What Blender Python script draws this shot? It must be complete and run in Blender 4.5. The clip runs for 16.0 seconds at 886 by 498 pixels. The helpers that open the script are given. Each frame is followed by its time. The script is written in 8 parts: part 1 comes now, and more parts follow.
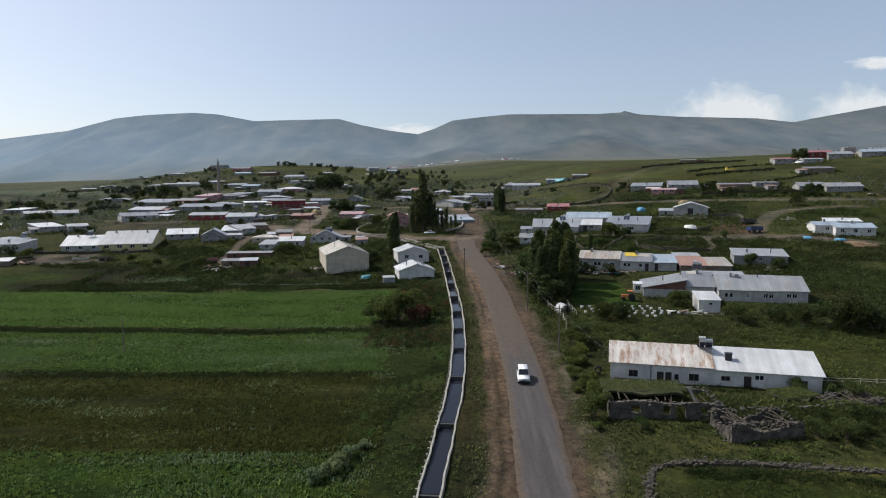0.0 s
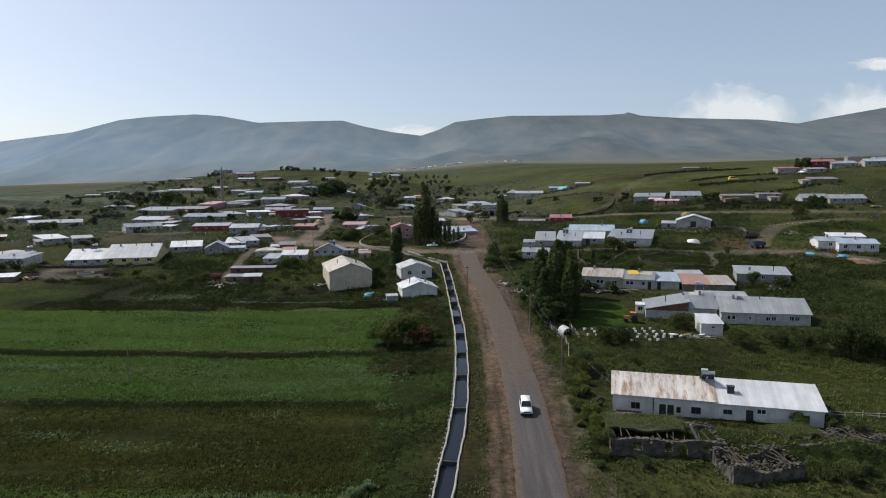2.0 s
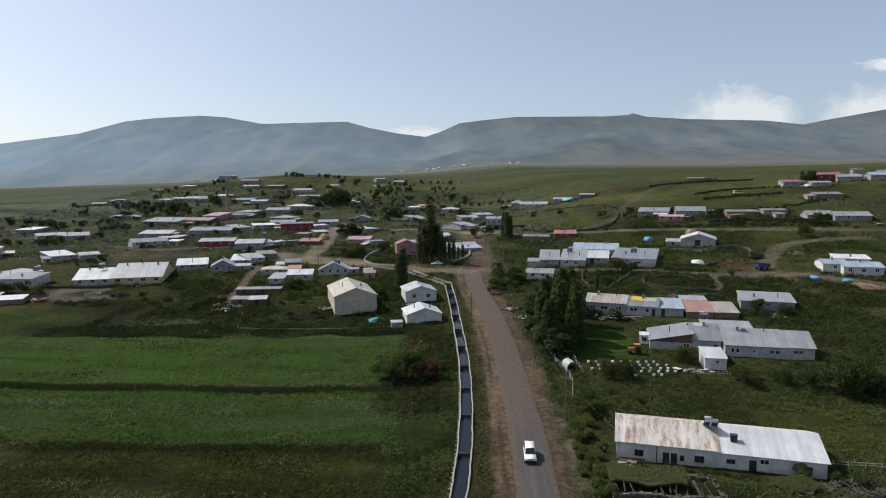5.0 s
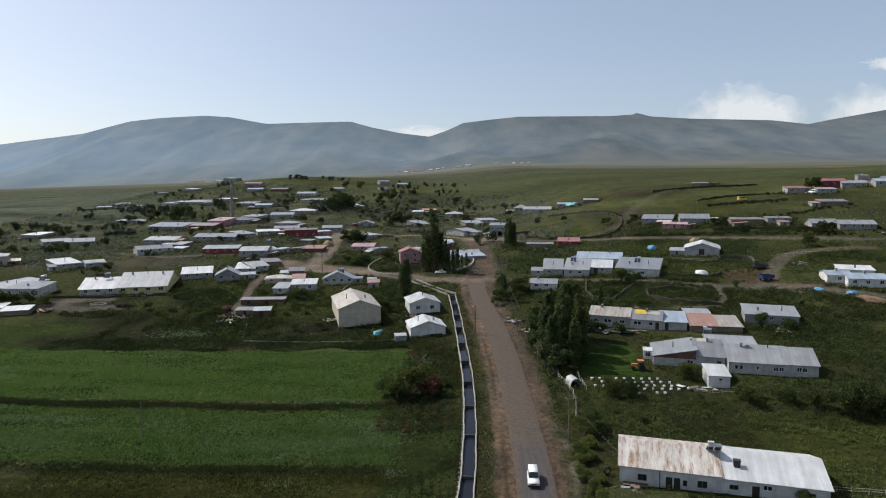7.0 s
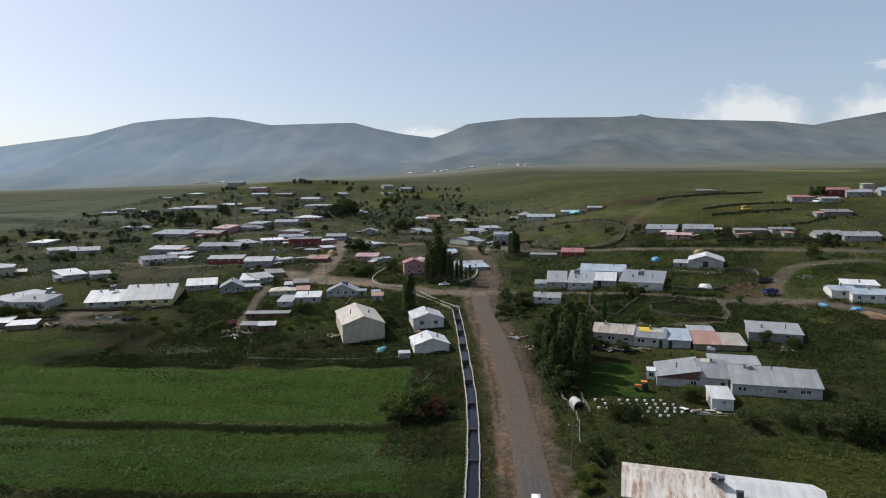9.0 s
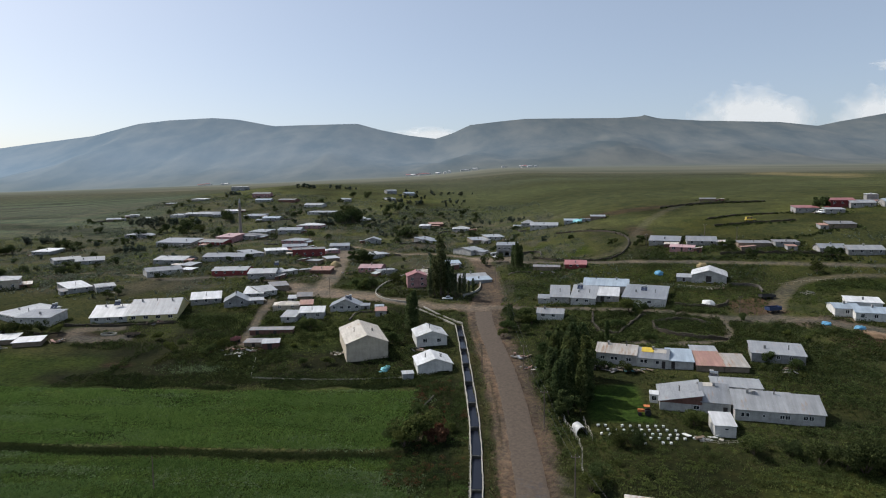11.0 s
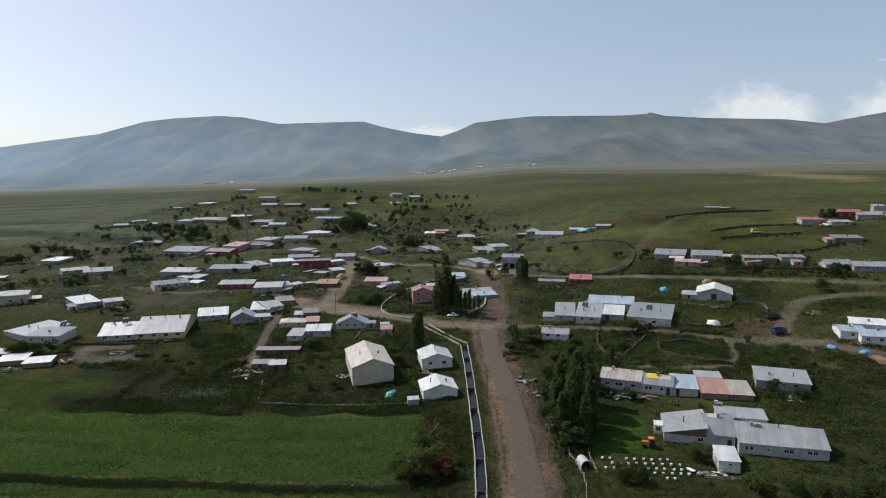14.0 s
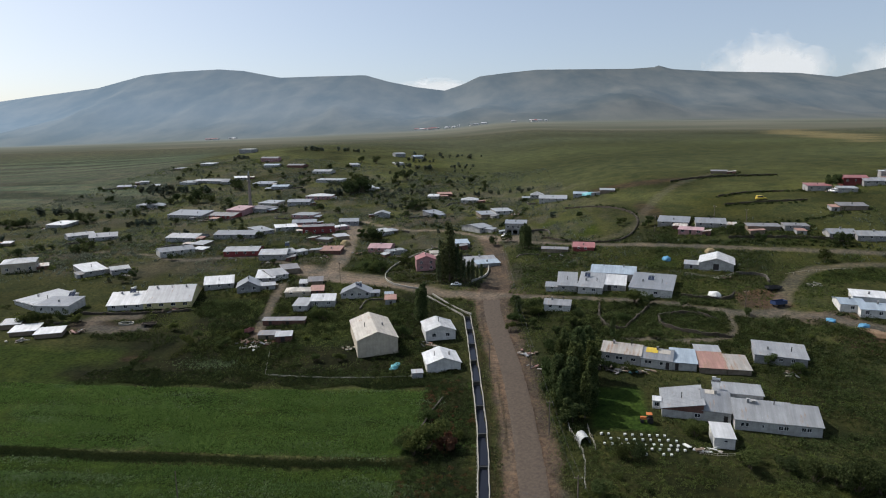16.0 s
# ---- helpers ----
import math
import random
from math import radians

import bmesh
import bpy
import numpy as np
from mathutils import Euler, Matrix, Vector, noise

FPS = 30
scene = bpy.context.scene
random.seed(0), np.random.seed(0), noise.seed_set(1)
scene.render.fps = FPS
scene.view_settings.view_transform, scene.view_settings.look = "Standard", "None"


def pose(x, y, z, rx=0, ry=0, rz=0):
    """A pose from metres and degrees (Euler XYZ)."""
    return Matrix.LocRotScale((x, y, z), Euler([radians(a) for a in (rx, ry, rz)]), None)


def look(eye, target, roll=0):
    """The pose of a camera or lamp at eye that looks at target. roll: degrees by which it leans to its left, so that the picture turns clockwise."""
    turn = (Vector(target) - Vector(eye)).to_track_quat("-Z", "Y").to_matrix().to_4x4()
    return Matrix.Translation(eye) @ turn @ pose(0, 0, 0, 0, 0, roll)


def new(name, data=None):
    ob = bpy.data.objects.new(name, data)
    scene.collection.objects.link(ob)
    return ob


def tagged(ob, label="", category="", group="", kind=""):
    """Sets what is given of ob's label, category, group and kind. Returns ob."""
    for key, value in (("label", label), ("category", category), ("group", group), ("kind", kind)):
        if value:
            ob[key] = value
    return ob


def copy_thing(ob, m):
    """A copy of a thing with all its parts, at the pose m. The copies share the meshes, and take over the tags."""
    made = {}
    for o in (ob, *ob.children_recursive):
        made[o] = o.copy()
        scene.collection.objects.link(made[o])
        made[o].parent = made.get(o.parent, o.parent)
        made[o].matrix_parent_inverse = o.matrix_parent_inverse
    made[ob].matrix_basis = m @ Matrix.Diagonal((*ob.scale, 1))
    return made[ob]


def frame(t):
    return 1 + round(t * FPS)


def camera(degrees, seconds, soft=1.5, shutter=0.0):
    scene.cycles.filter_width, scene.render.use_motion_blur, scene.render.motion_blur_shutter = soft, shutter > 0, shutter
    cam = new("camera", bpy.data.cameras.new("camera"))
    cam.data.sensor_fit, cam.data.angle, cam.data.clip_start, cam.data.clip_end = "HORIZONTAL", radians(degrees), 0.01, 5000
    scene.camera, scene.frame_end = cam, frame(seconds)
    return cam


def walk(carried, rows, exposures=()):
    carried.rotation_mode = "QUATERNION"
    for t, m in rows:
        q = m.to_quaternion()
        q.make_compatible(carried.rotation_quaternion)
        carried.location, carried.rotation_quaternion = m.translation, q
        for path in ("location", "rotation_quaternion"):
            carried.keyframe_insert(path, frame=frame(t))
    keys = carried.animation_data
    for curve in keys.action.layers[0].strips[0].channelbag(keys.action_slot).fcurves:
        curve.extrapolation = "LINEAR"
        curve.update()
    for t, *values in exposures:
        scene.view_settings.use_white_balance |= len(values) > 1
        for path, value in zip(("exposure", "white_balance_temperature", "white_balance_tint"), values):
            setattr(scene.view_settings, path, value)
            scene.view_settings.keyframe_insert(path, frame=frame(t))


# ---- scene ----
cam = camera(72.0, 16.0, soft=1.08)
PATH = [
    (0, (0.0, 0.0, 24.93), (-0.041, 1.99, 24.73), -0.5),
    (0.5, (0.0, 0.0, 26.082), (-0.043, 1.99, 25.883), -0.5),
    (1, (0.0, 0.0, 27.273), (-0.046, 1.99, 27.075), -0.5),
    (1.5, (0.0, 0.0, 28.5), (-0.048, 1.99, 28.303), -0.5),
    (2, (0.0, 0.0, 29.735), (-0.05, 1.99, 29.537), -0.5),
    (2.5, (0.0, 0.0, 30.965), (-0.052, 1.989, 30.767), -0.5),
    (3, (0.0, 0.0, 32.199), (-0.055, 1.989, 32.0), -0.5),
    (3.5, (0.0, 0.0, 33.433), (-0.057, 1.989, 33.234), -0.5),
    (4, (0.0, 0.0, 34.664), (-0.06, 1.989, 34.466), -0.5),
    (4.5, (0.0, 0.0, 35.917), (-0.062, 1.989, 35.719), -0.5),
    (7, (0.0, 0.0, 40.963), (-0.076, 1.988, 40.762), -0.5),
    (7.5, (0.0, 0.0, 41.99), (-0.079, 1.988, 41.789), -0.5),
    (8, (0.0, 0.0, 43.102), (-0.082, 1.988, 42.902), -0.5),
    (8.5, (0.0, 0.0, 44.344), (-0.085, 1.988, 44.144), -0.5),
    (9, (0.0, 0.0, 45.717), (-0.088, 1.988, 45.517), -0.5),
    (11.5, (0.0, 0.0, 52.844), (-0.101, 1.987, 52.644), -0.5),
    (12, (0.0, 0.0, 54.218), (-0.104, 1.987, 54.018), -0.5),
    (12.5, (0.0, 0.0, 55.642), (-0.106, 1.987, 55.442), -0.5),
    (13, (0.0, 0.0, 57.065), (-0.109, 1.987, 56.865), -0.5),
    (13.5, (0.0, 0.0, 58.467), (-0.112, 1.987, 58.266), -0.5),
    (14, (0.0, 0.0, 59.858), (-0.115, 1.985, 59.646), -0.5),
    (14.5, (0.0, 0.0, 61.284), (-0.119, 1.981, 61.039), -0.5),
    (15, (0.0, 0.0, 62.786), (-0.121, 1.976, 62.504), -0.5),
    (15.5, (0.0, 0.0, 64.299), (-0.124, 1.97, 63.979), -0.5),
    (16, (0.0, 0.0, 65.719), (-0.126, 1.964, 65.362), -0.5),
]
walk(cam, [(t, look(e, a, r)) for t, e, a, r in PATH])

# ---- sky and sun ----
SUN_AZ, SUN_EL = -64.0, 48.0          # degrees from +y (negative: towards -x), and above the horizon
world = bpy.data.worlds.new("sky")
scene.world = world
world.use_nodes = True
wn = world.node_tree.nodes
sky = wn.new("ShaderNodeTexSky")
sky.sky_type = "NISHITA"
sky.sun_disc = False
sky.sun_elevation, sky.sun_rotation = radians(SUN_EL), radians(SUN_AZ)
sky.altitude, sky.air_density, sky.dust_density, sky.ozone_density = 900, 0.85, 4.0, 0.8
veil = wn.new("ShaderNodeMix")          # thin high haze over the whole sky
veil.data_type, veil.blend_type = "RGBA", "MIX"
veil.inputs[0].default_value = 0.24
veil.inputs[7].default_value = (5.6, 6.2, 6.7, 1)
world.node_tree.links.new(sky.outputs[0], veil.inputs[6])
world.node_tree.links.new(veil.outputs[2], wn["Background"].inputs[0])
wn["Background"].inputs[1].default_value = 0.134
sun = new("sun", bpy.data.lights.new("sun", "SUN"))
sun.data.energy, sun.data.angle, sun.data.color = 4.58, radians(0.6), (1.0, 0.965, 0.92)
_az, _el = radians(SUN_AZ), radians(SUN_EL)
sun_way = Vector((math.sin(_az) * math.cos(_el), math.cos(_az) * math.cos(_el), math.sin(_el)))
sun.matrix_world = look(sun_way * 300, (0, 0, 0))
scene.view_settings.exposure = 0.0


# ---- materials ----
def mat(name, rough=0.8, metal=0.0):
    m = bpy.data.materials.new(name)
    m.use_nodes = True
    b = m.node_tree.nodes["Principled BSDF"]
    b.inputs["Roughness"].default_value, b.inputs["Metallic"].default_value = rough, metal
    b.inputs["Specular IOR Level"].default_value = 0.3
    return m, m.node_tree.nodes, m.node_tree.links, b


def noise_node(n, l, scale, detail=4.0, rough=0.6, stretch=None, coord="Object"):
    tc = n.new("ShaderNodeTexCoord")
    t = n.new("ShaderNodeTexNoise")
    t.inputs["Scale"].default_value, t.inputs["Detail"].default_value, t.inputs["Roughness"].default_value = scale, detail, rough
    if stretch:
        mp = n.new("ShaderNodeMapping")
        mp.inputs["Scale"].default_value = stretch
        l.new(tc.outputs[coord], mp.inputs["Vector"])
        l.new(mp.outputs[0], t.inputs["Vector"])
    else:
        l.new(tc.outputs[coord], t.inputs["Vector"])
    return t.outputs["Fac"]


def ramp(n, l, fac, stops):
    r = n.new("ShaderNodeValToRGB")
    e = r.color_ramp.elements
    while len(e) < len(stops):
        e.new(0.5)
    for k, (p, c) in enumerate(stops):
        e[k].position, e[k].color = p, (*c, 1) if len(c) == 3 else c
    l.new(fac, r.inputs[0])
    return r.outputs[0]


def mixc(n, l, fac, a, b, kind="MIX"):
    m = n.new("ShaderNodeMix")
    m.data_type, m.blend_type = "RGBA", kind
    for sock, v in ((m.inputs[0], fac), (m.inputs[6], a), (m.inputs[7], b)):
        if isinstance(v, (int, float)):
            sock.default_value = v
        elif isinstance(v, tuple):
            sock.default_value = (*v, 1)
        else:
            l.new(v, sock)
    return m.outputs[2]


def bump(n, l, b, height, strength, dist=0.02):
    k = n.new("ShaderNodeBump")
    k.inputs["Strength"].default_value, k.inputs["Distance"].default_value = strength, dist
    l.new(height, k.inputs["Height"])
    l.new(k.outputs[0], b.inputs["Normal"])


def g3(v):
    return (v, v, v)


def plaster(name, col, stain=0.35):
    m, n, l, b = mat(name, 0.9)
    big = ramp(n, l, noise_node(n, l, 0.55, 5, 0.65), [(0.38, tuple(c * (1 - stain) for c in col)), (0.6, col)])
    fine = ramp(n, l, noise_node(n, l, 7, 4, 0.7), [(0.3, g3(0.82)), (0.7, g3(1.0))])
    streak = ramp(n, l, noise_node(n, l, 2.0, 3, 0.6, (1, 1, 0.12)), [(0.3, g3(0.9)), (0.6, g3(1.0))])
    c = mixc(n, l, 1.0, mixc(n, l, 1.0, big, fine, "MULTIPLY"), streak, "MULTIPLY")
    info = n.new("ShaderNodeObjectInfo")
    c = mixc(n, l, 1.0, c, ramp(n, l, info.outputs["Random"], [(0, g3(0.86)), (1, g3(1.0))]), "MULTIPLY")
    l.new(c, b.inputs["Base Color"])
    bump(n, l, b, noise_node(n, l, 14, 4), 0.25)
    return m


def sheet_metal(name, col, rust=0.0, rough=0.42, gloss=0.45):
    m, n, l, b = mat(name, rough, 0.0)
    b.inputs["Specular IOR Level"].default_value = gloss
    big = ramp(n, l, noise_node(n, l, 0.35, 4, 0.6), [(0.3, tuple(c * 0.78 for c in col)), (0.7, col)])
    run = ramp(n, l, noise_node(n, l, 1.1, 3, 0.6, (1.6, 0.12, 0.12)), [(0.35, g3(0.8)), (0.65, g3(1.0))])
    c = mixc(n, l, 1.0, big, run, "MULTIPLY")
    info = n.new("ShaderNodeObjectInfo")
    c = mixc(n, l, 1.0, c, ramp(n, l, info.outputs["Random"], [(0, g3(0.8)), (1, g3(1.0))]), "MULTIPLY")
    if rust:
        mask = ramp(n, l, noise_node(n, l, 1.0, 5, 0.7, (1.3, 0.22, 0.22)), [(0.62 - rust * 0.3, g3(0.0)), (0.74 - rust * 0.2, g3(1.0))])
        rc = ramp(n, l, noise_node(n, l, 5, 4, 0.7), [(0.3, (0.15, 0.085, 0.055)), (0.7, (0.33, 0.235, 0.17))])
        c = mixc(n, l, mask, c, rc)
    l.new(c, b.inputs["Base Color"])
    bump(n, l, b, noise_node(n, l, 3, 3), 0.15, 0.03)
    return m


def plain(name, col, rough=0.7, metal=0.0, vary=0.25, scale=4.0, spec=0.3):
    m, n, l, b = mat(name, rough, metal)
    b.inputs["Specular IOR Level"].default_value = spec
    c = ramp(n, l, noise_node(n, l, scale, 5, 0.65), [(0.3, tuple(v * (1 - vary) for v in col)), (0.7, col)])
    l.new(c, b.inputs["Base Color"])
    bump(n, l, b, noise_node(n, l, scale * 4, 4), 0.2)
    return m


def leafy(name, dark, light, trans=0.25):
    m, n, l, b = mat(name, 0.85)
    b.inputs["Specular IOR Level"].default_value = 0.03
    geo, info = n.new("ShaderNodeNewGeometry"), n.new("ShaderNodeObjectInfo")
    c = ramp(n, l, geo.outputs["Random Per Island"], [(0.0, dark), (1.0, light)])
    c = mixc(n, l, 1.0, c, ramp(n, l, info.outputs["Random"], [(0, (0.72, 0.8, 0.75)), (0.5, g3(1.0)), (1, (1.12, 1.0, 0.8))]), "MULTIPLY")
    l.new(c, b.inputs["Base Color"])
    t = n.new("ShaderNodeBsdfTranslucent")
    l.new(c, t.inputs[0])
    mix = n.new("ShaderNodeMixShader")
    mix.inputs[0].default_value = trans
    l.new(b.outputs[0], mix.inputs[1])
    l.new(t.outputs[0], mix.inputs[2])
    l.new(mix.outputs[0], n["Material Output"].inputs[0])
    return m


M = {
    "white": plaster("white_plaster", (0.74, 0.725, 0.69), 0.25),
    "offwhite": plaster("weathered_white_plaster", (0.52, 0.51, 0.485), 0.3),
    "dingy": plaster("dingy_white_plaster", (0.37, 0.36, 0.345)),
    "beige": plaster("beige_plaster", (0.53, 0.465, 0.37), 0.2),
    "yellow": plaster("yellow_plaster", (0.62, 0.55, 0.28), 0.2),
    "greyw": plaster("grey_plaster", (0.36, 0.36, 0.36)),
    "redw": plaster("dark_red_plaster", (0.26, 0.06, 0.06)),
    "pinkw": plaster("pink_plaster", (0.50, 0.28, 0.28)),
    "brownw": plaster("brown_board", (0.20, 0.10, 0.08)),
    "mud": plaster("mud_wall", (0.25, 0.20, 0.15)),
    "r_white": sheet_metal("white_sheet_roof", (0.66, 0.67, 0.68)),
    "r_light": sheet_metal("pale_sheet_roof", (0.325, 0.337, 0.35), 0.07, 0.36, 0.6),
    "r_pale": sheet_metal("bright_worn_sheet_roof", (0.43, 0.44, 0.45), 0.07, 0.36, 0.55),
    "r_grey": sheet_metal("grey_sheet_roof", (0.26, 0.275, 0.295), 0.07, 0.34, 0.65),
    "r_blue": sheet_metal("pale_blue_sheet_roof", (0.36, 0.43, 0.50)),
    "r_dark": sheet_metal("dark_grey_sheet_roof", (0.20, 0.20, 0.21), 0.15, 0.6),
    "r_rust": sheet_metal("rusty_sheet_roof", (0.60, 0.57, 0.53), 0.55, 0.6, 0.3),
    "r_oldrust": sheet_metal("brown_rusty_sheet_roof", (0.42, 0.40, 0.37), 0.42, 0.65, 0.25),
    "r_redrust": sheet_metal("red_rusty_sheet_roof", (0.40, 0.235, 0.20), 0.42, 0.65, 0.25),
    "r_red": sheet_metal("red_sheet_roof", (0.34, 0.13, 0.13), 0.0, 0.5),
    "r_pink": sheet_metal("pink_sheet_roof", (0.50, 0.32, 0.33), 0.0, 0.5),
    "r_yellow": sheet_metal("yellow_sheet_patch", (0.72, 0.52, 0.06), 0.0, 0.5),
    "r_cream": sheet_metal("cream_sheet_roof", (0.55, 0.51, 0.45), 0.1, 0.6, 0.3),
    "frame": plain("white_frame", (0.75, 0.75, 0.73), 0.5, 0, 0.1),
    "door": plain("dark_door", (0.04, 0.034, 0.032), 0.6),
    "wood": plain("weathered_wood", (0.20, 0.15, 0.11), 0.9, 0, 0.5),
    "pole": plain("grey_wooden_pole", (0.16, 0.13, 0.11), 0.9, 0, 0.4),
    "concrete": plain("pale_concrete", (0.33, 0.315, 0.275), 0.9, 0, 0.35, 1.5),
    "wetcon": plain("wet_dark_concrete", (0.07, 0.07, 0.065), 0.5, 0, 0.5, 2.0),
    "stone": plain("grey_field_stone", (0.098, 0.088, 0.074), 0.95, 0, 0.65, 2.2),
    "iron": plain("dark_iron", (0.07, 0.07, 0.075), 0.5, 0.6, 0.3),
    "steel": plain("bright_steel", (0.55, 0.56, 0.57), 0.35, 0.9, 0.2),
    "carwhite": plain("white_car_paint", (0.80, 0.80, 0.80), 0.25, 0, 0.03, 1.0, 0.5),
    "rubber": plain("black_rubber", (0.02, 0.02, 0.02), 0.9),
    "tarp": plain("blue_tarpaulin", (0.10, 0.30, 0.48), 0.5, 0, 0.4, 2.0),
    "tarpc": plain("turquoise_tarpaulin", (0.16, 0.45, 0.50), 0.5, 0, 0.4, 2.0),
    "orange": plain("orange_paint", (0.55, 0.17, 0.05), 0.5),
    "hive": plain("white_hive_paint", (0.62, 0.62, 0.60), 0.6, 0, 0.2),
    "bark": plain("grey_brown_bark", (0.12, 0.09, 0.07), 0.95, 0, 0.5, 6.0),
    "darkearth": plain("dark_earth", (0.065, 0.055, 0.04), 0.98, 0, 0.5, 2.0),
    "soil": plain("brown_soil", (0.20, 0.135, 0.085), 0.98, 0, 0.4, 1.0),
    "hay": plain("dry_hay", (0.30, 0.24, 0.13), 0.98, 0, 0.4, 2.0),
    "ruinw": plain("crumbling_stone_plaster", (0.125, 0.112, 0.094), 0.98, 0, 0.8, 1.1),
    "sod": plain("grassy_sod", (0.046, 0.05, 0.02), 1.0, 0, 0.5, 2.5),
    "palewood": plain("bleached_wood", (0.42, 0.39, 0.34), 0.9, 0, 0.4),
    "bluep": plain("dark_blue_paint", (0.03, 0.05, 0.12), 0.5),
    "steelsoft": plain("grey_plastic_sheet", (0.45, 0.46, 0.46), 0.4, 0, 0.4, 2.0, 0.5),
    "minw": plain("grey_minaret_stone", (0.24, 0.215, 0.19), 0.9, 0, 0.3, 1.0),
}
M["leaf"] = leafy("broad_leaf", (0.032, 0.050, 0.020), (0.112, 0.140, 0.056), 0.45)
M["poplar"] = leafy("poplar_leaf", (0.034, 0.054, 0.023), (0.125, 0.155, 0.066), 0.5)
M["bush"] = leafy("shrub_leaf", (0.030, 0.048, 0.018), (0.112, 0.140, 0.052), 0.4)
# leaves of farther plants: distance haze is put into their paler, greyer colour
M["farleaf"] = leafy("grey_green_leaf", (0.045, 0.062, 0.033), (0.13, 0.155, 0.085), 0.48)
M["greyleaf"] = leafy("hazed_grey_leaf", (0.050, 0.064, 0.052), (0.145, 0.168, 0.130), 0.5)
M["darkbush"] = leafy("dark_bush_leaf", (0.010, 0.017, 0.007), (0.06, 0.078, 0.028), 0.15)
M["darkshrub"] = leafy("dark_shrub_leaf", (0.018, 0.028, 0.012), (0.070, 0.090, 0.036), 0.3)
M["lush"] = leafy("lush_shrub_leaf", (0.055, 0.078, 0.024), (0.15, 0.175, 0.055), 0.4)
M["weed"] = leafy("weed_leaf", (0.038, 0.052, 0.020), (0.110, 0.132, 0.054), 0.42)
M["weed2"] = leafy("yellow_green_weed", (0.058, 0.076, 0.027), (0.155, 0.178, 0.064), 0.42)
M["weed3"] = leafy("dark_weed", (0.02, 0.03, 0.011), (0.062, 0.078, 0.03), 0.35)
M["straw"] = leafy("dry_straw_weed", (0.11, 0.10, 0.05), (0.25, 0.22, 0.13), 0.3)
M["pale"] = leafy("pale_flower_head", (0.08, 0.12, 0.05), (0.29, 0.34, 0.20), 0.4)
M["grass"] = leafy("meadow_grass", (0.060, 0.112, 0.028), (0.165, 0.24, 0.068), 0.52)
M["grass2"] = leafy("strip_grass", (0.050, 0.096, 0.026), (0.138, 0.202, 0.060), 0.5)
M["grass3"] = leafy("brown_grass", (0.034, 0.044, 0.014), (0.105, 0.112, 0.036), 0.42)
M["tip"] = leafy("light_grass_head", (0.07, 0.125, 0.04), (0.19, 0.26, 0.095), 0.45)
M["dryweed"] = leafy("red_brown_weed", (0.07, 0.035, 0.025), (0.15, 0.08, 0.05))

_m, _n, _l, _b = mat("window_glass", 0.06)
_b.inputs["Base Color"].default_value = (0.02, 0.024, 0.03, 1)
_b.inputs["Specular IOR Level"].default_value = 0.4
M["glass"] = _m
_m, _n, _l, _b = mat("canal_water", 0.1)
_b.inputs["Base Color"].default_value = (0.016, 0.019, 0.028, 1)
_b.inputs["Specular IOR Level"].default_value = 0.3
_b.inputs["IOR"].default_value = 1.16
bump(_n, _l, _b, noise_node(_n, _l, 2.5, 3, 0.5, (1, 0.4, 1)), 0.12, 0.03)
M["water"] = _m
_m, _n, _l, _b = mat("solar_glass", 0.12)
_b.inputs["Base Color"].default_value = (0.03, 0.04, 0.07, 1)
M["solar"] = _m

# asphalt, worn and dusty
_m, _n, _l, _b = mat("dusty_asphalt", 0.92)
c = ramp(_n, _l, noise_node(_n, _l, 1.3, 6, 0.6, (1.0, 0.03, 1.0)), [(0.3, (0.046, 0.041, 0.041)), (0.52, (0.062, 0.055, 0.054)), (0.72, (0.086, 0.076, 0.073))])
c = mixc(_n, _l, 1.0, c, ramp(_n, _l, noise_node(_n, _l, 3.0, 6, 0.75), [(0.3, g3(0.75)), (0.7, g3(1.1))]), "MULTIPLY")
_w = _n.new("ShaderNodeAttribute")
_w.attribute_name = "wear"
_ma, _mb = _n.new("ShaderNodeMath"), _n.new("ShaderNodeMath")
_ma.operation, _mb.operation = "MULTIPLY_ADD", "ADD"
_l.new(noise_node(_n, _l, 0.8, 6, 0.7), _ma.inputs[0])
_ma.inputs[1].default_value, _ma.inputs[2].default_value = 1.1, -0.55
_l.new(_ma.outputs[0], _mb.inputs[0])
_l.new(_w.outputs["Fac"], _mb.inputs[1])
dust = ramp(_n, _l, noise_node(_n, _l, 1.3, 6, 0.7), [(0.3, (0.047, 0.036, 0.027)), (0.7, (0.090, 0.069, 0.052))])
c = mixc(_n, _l, ramp(_n, _l, _mb.outputs[0], [(0.36, g3(0.0)), (0.52, g3(1.0))]), c, dust)
_l.new(c, _b.inputs["Base Color"])
bump(_n, _l, _b, noise_node(_n, _l, 20, 3), 0.3)
M["asphalt"] = _m

# ground: the colour of each patch of land, broken up by tufts, clods and bare spots
_m, _n, _l, _b = mat("land", 0.97)
_b.inputs["Specular IOR Level"].default_value = 0.02
at = _n.new("ShaderNodeAttribute")
at.attribute_name = "land"
c = mixc(_n, _l, 1.0, at.outputs["Color"], ramp(_n, _l, noise_node(_n, _l, 0.9, 7, 0.72), [(0.3, g3(0.36)), (0.5, g3(0.9)), (0.72, (1.62, 1.5, 1.28))]), "MULTIPLY")
c = mixc(_n, _l, 1.0, c, ramp(_n, _l, noise_node(_n, _l, 0.09, 5, 0.65), [(0.32, (0.6, 0.68, 0.68)), (0.66, (1.3, 1.18, 1.02))]), "MULTIPLY")
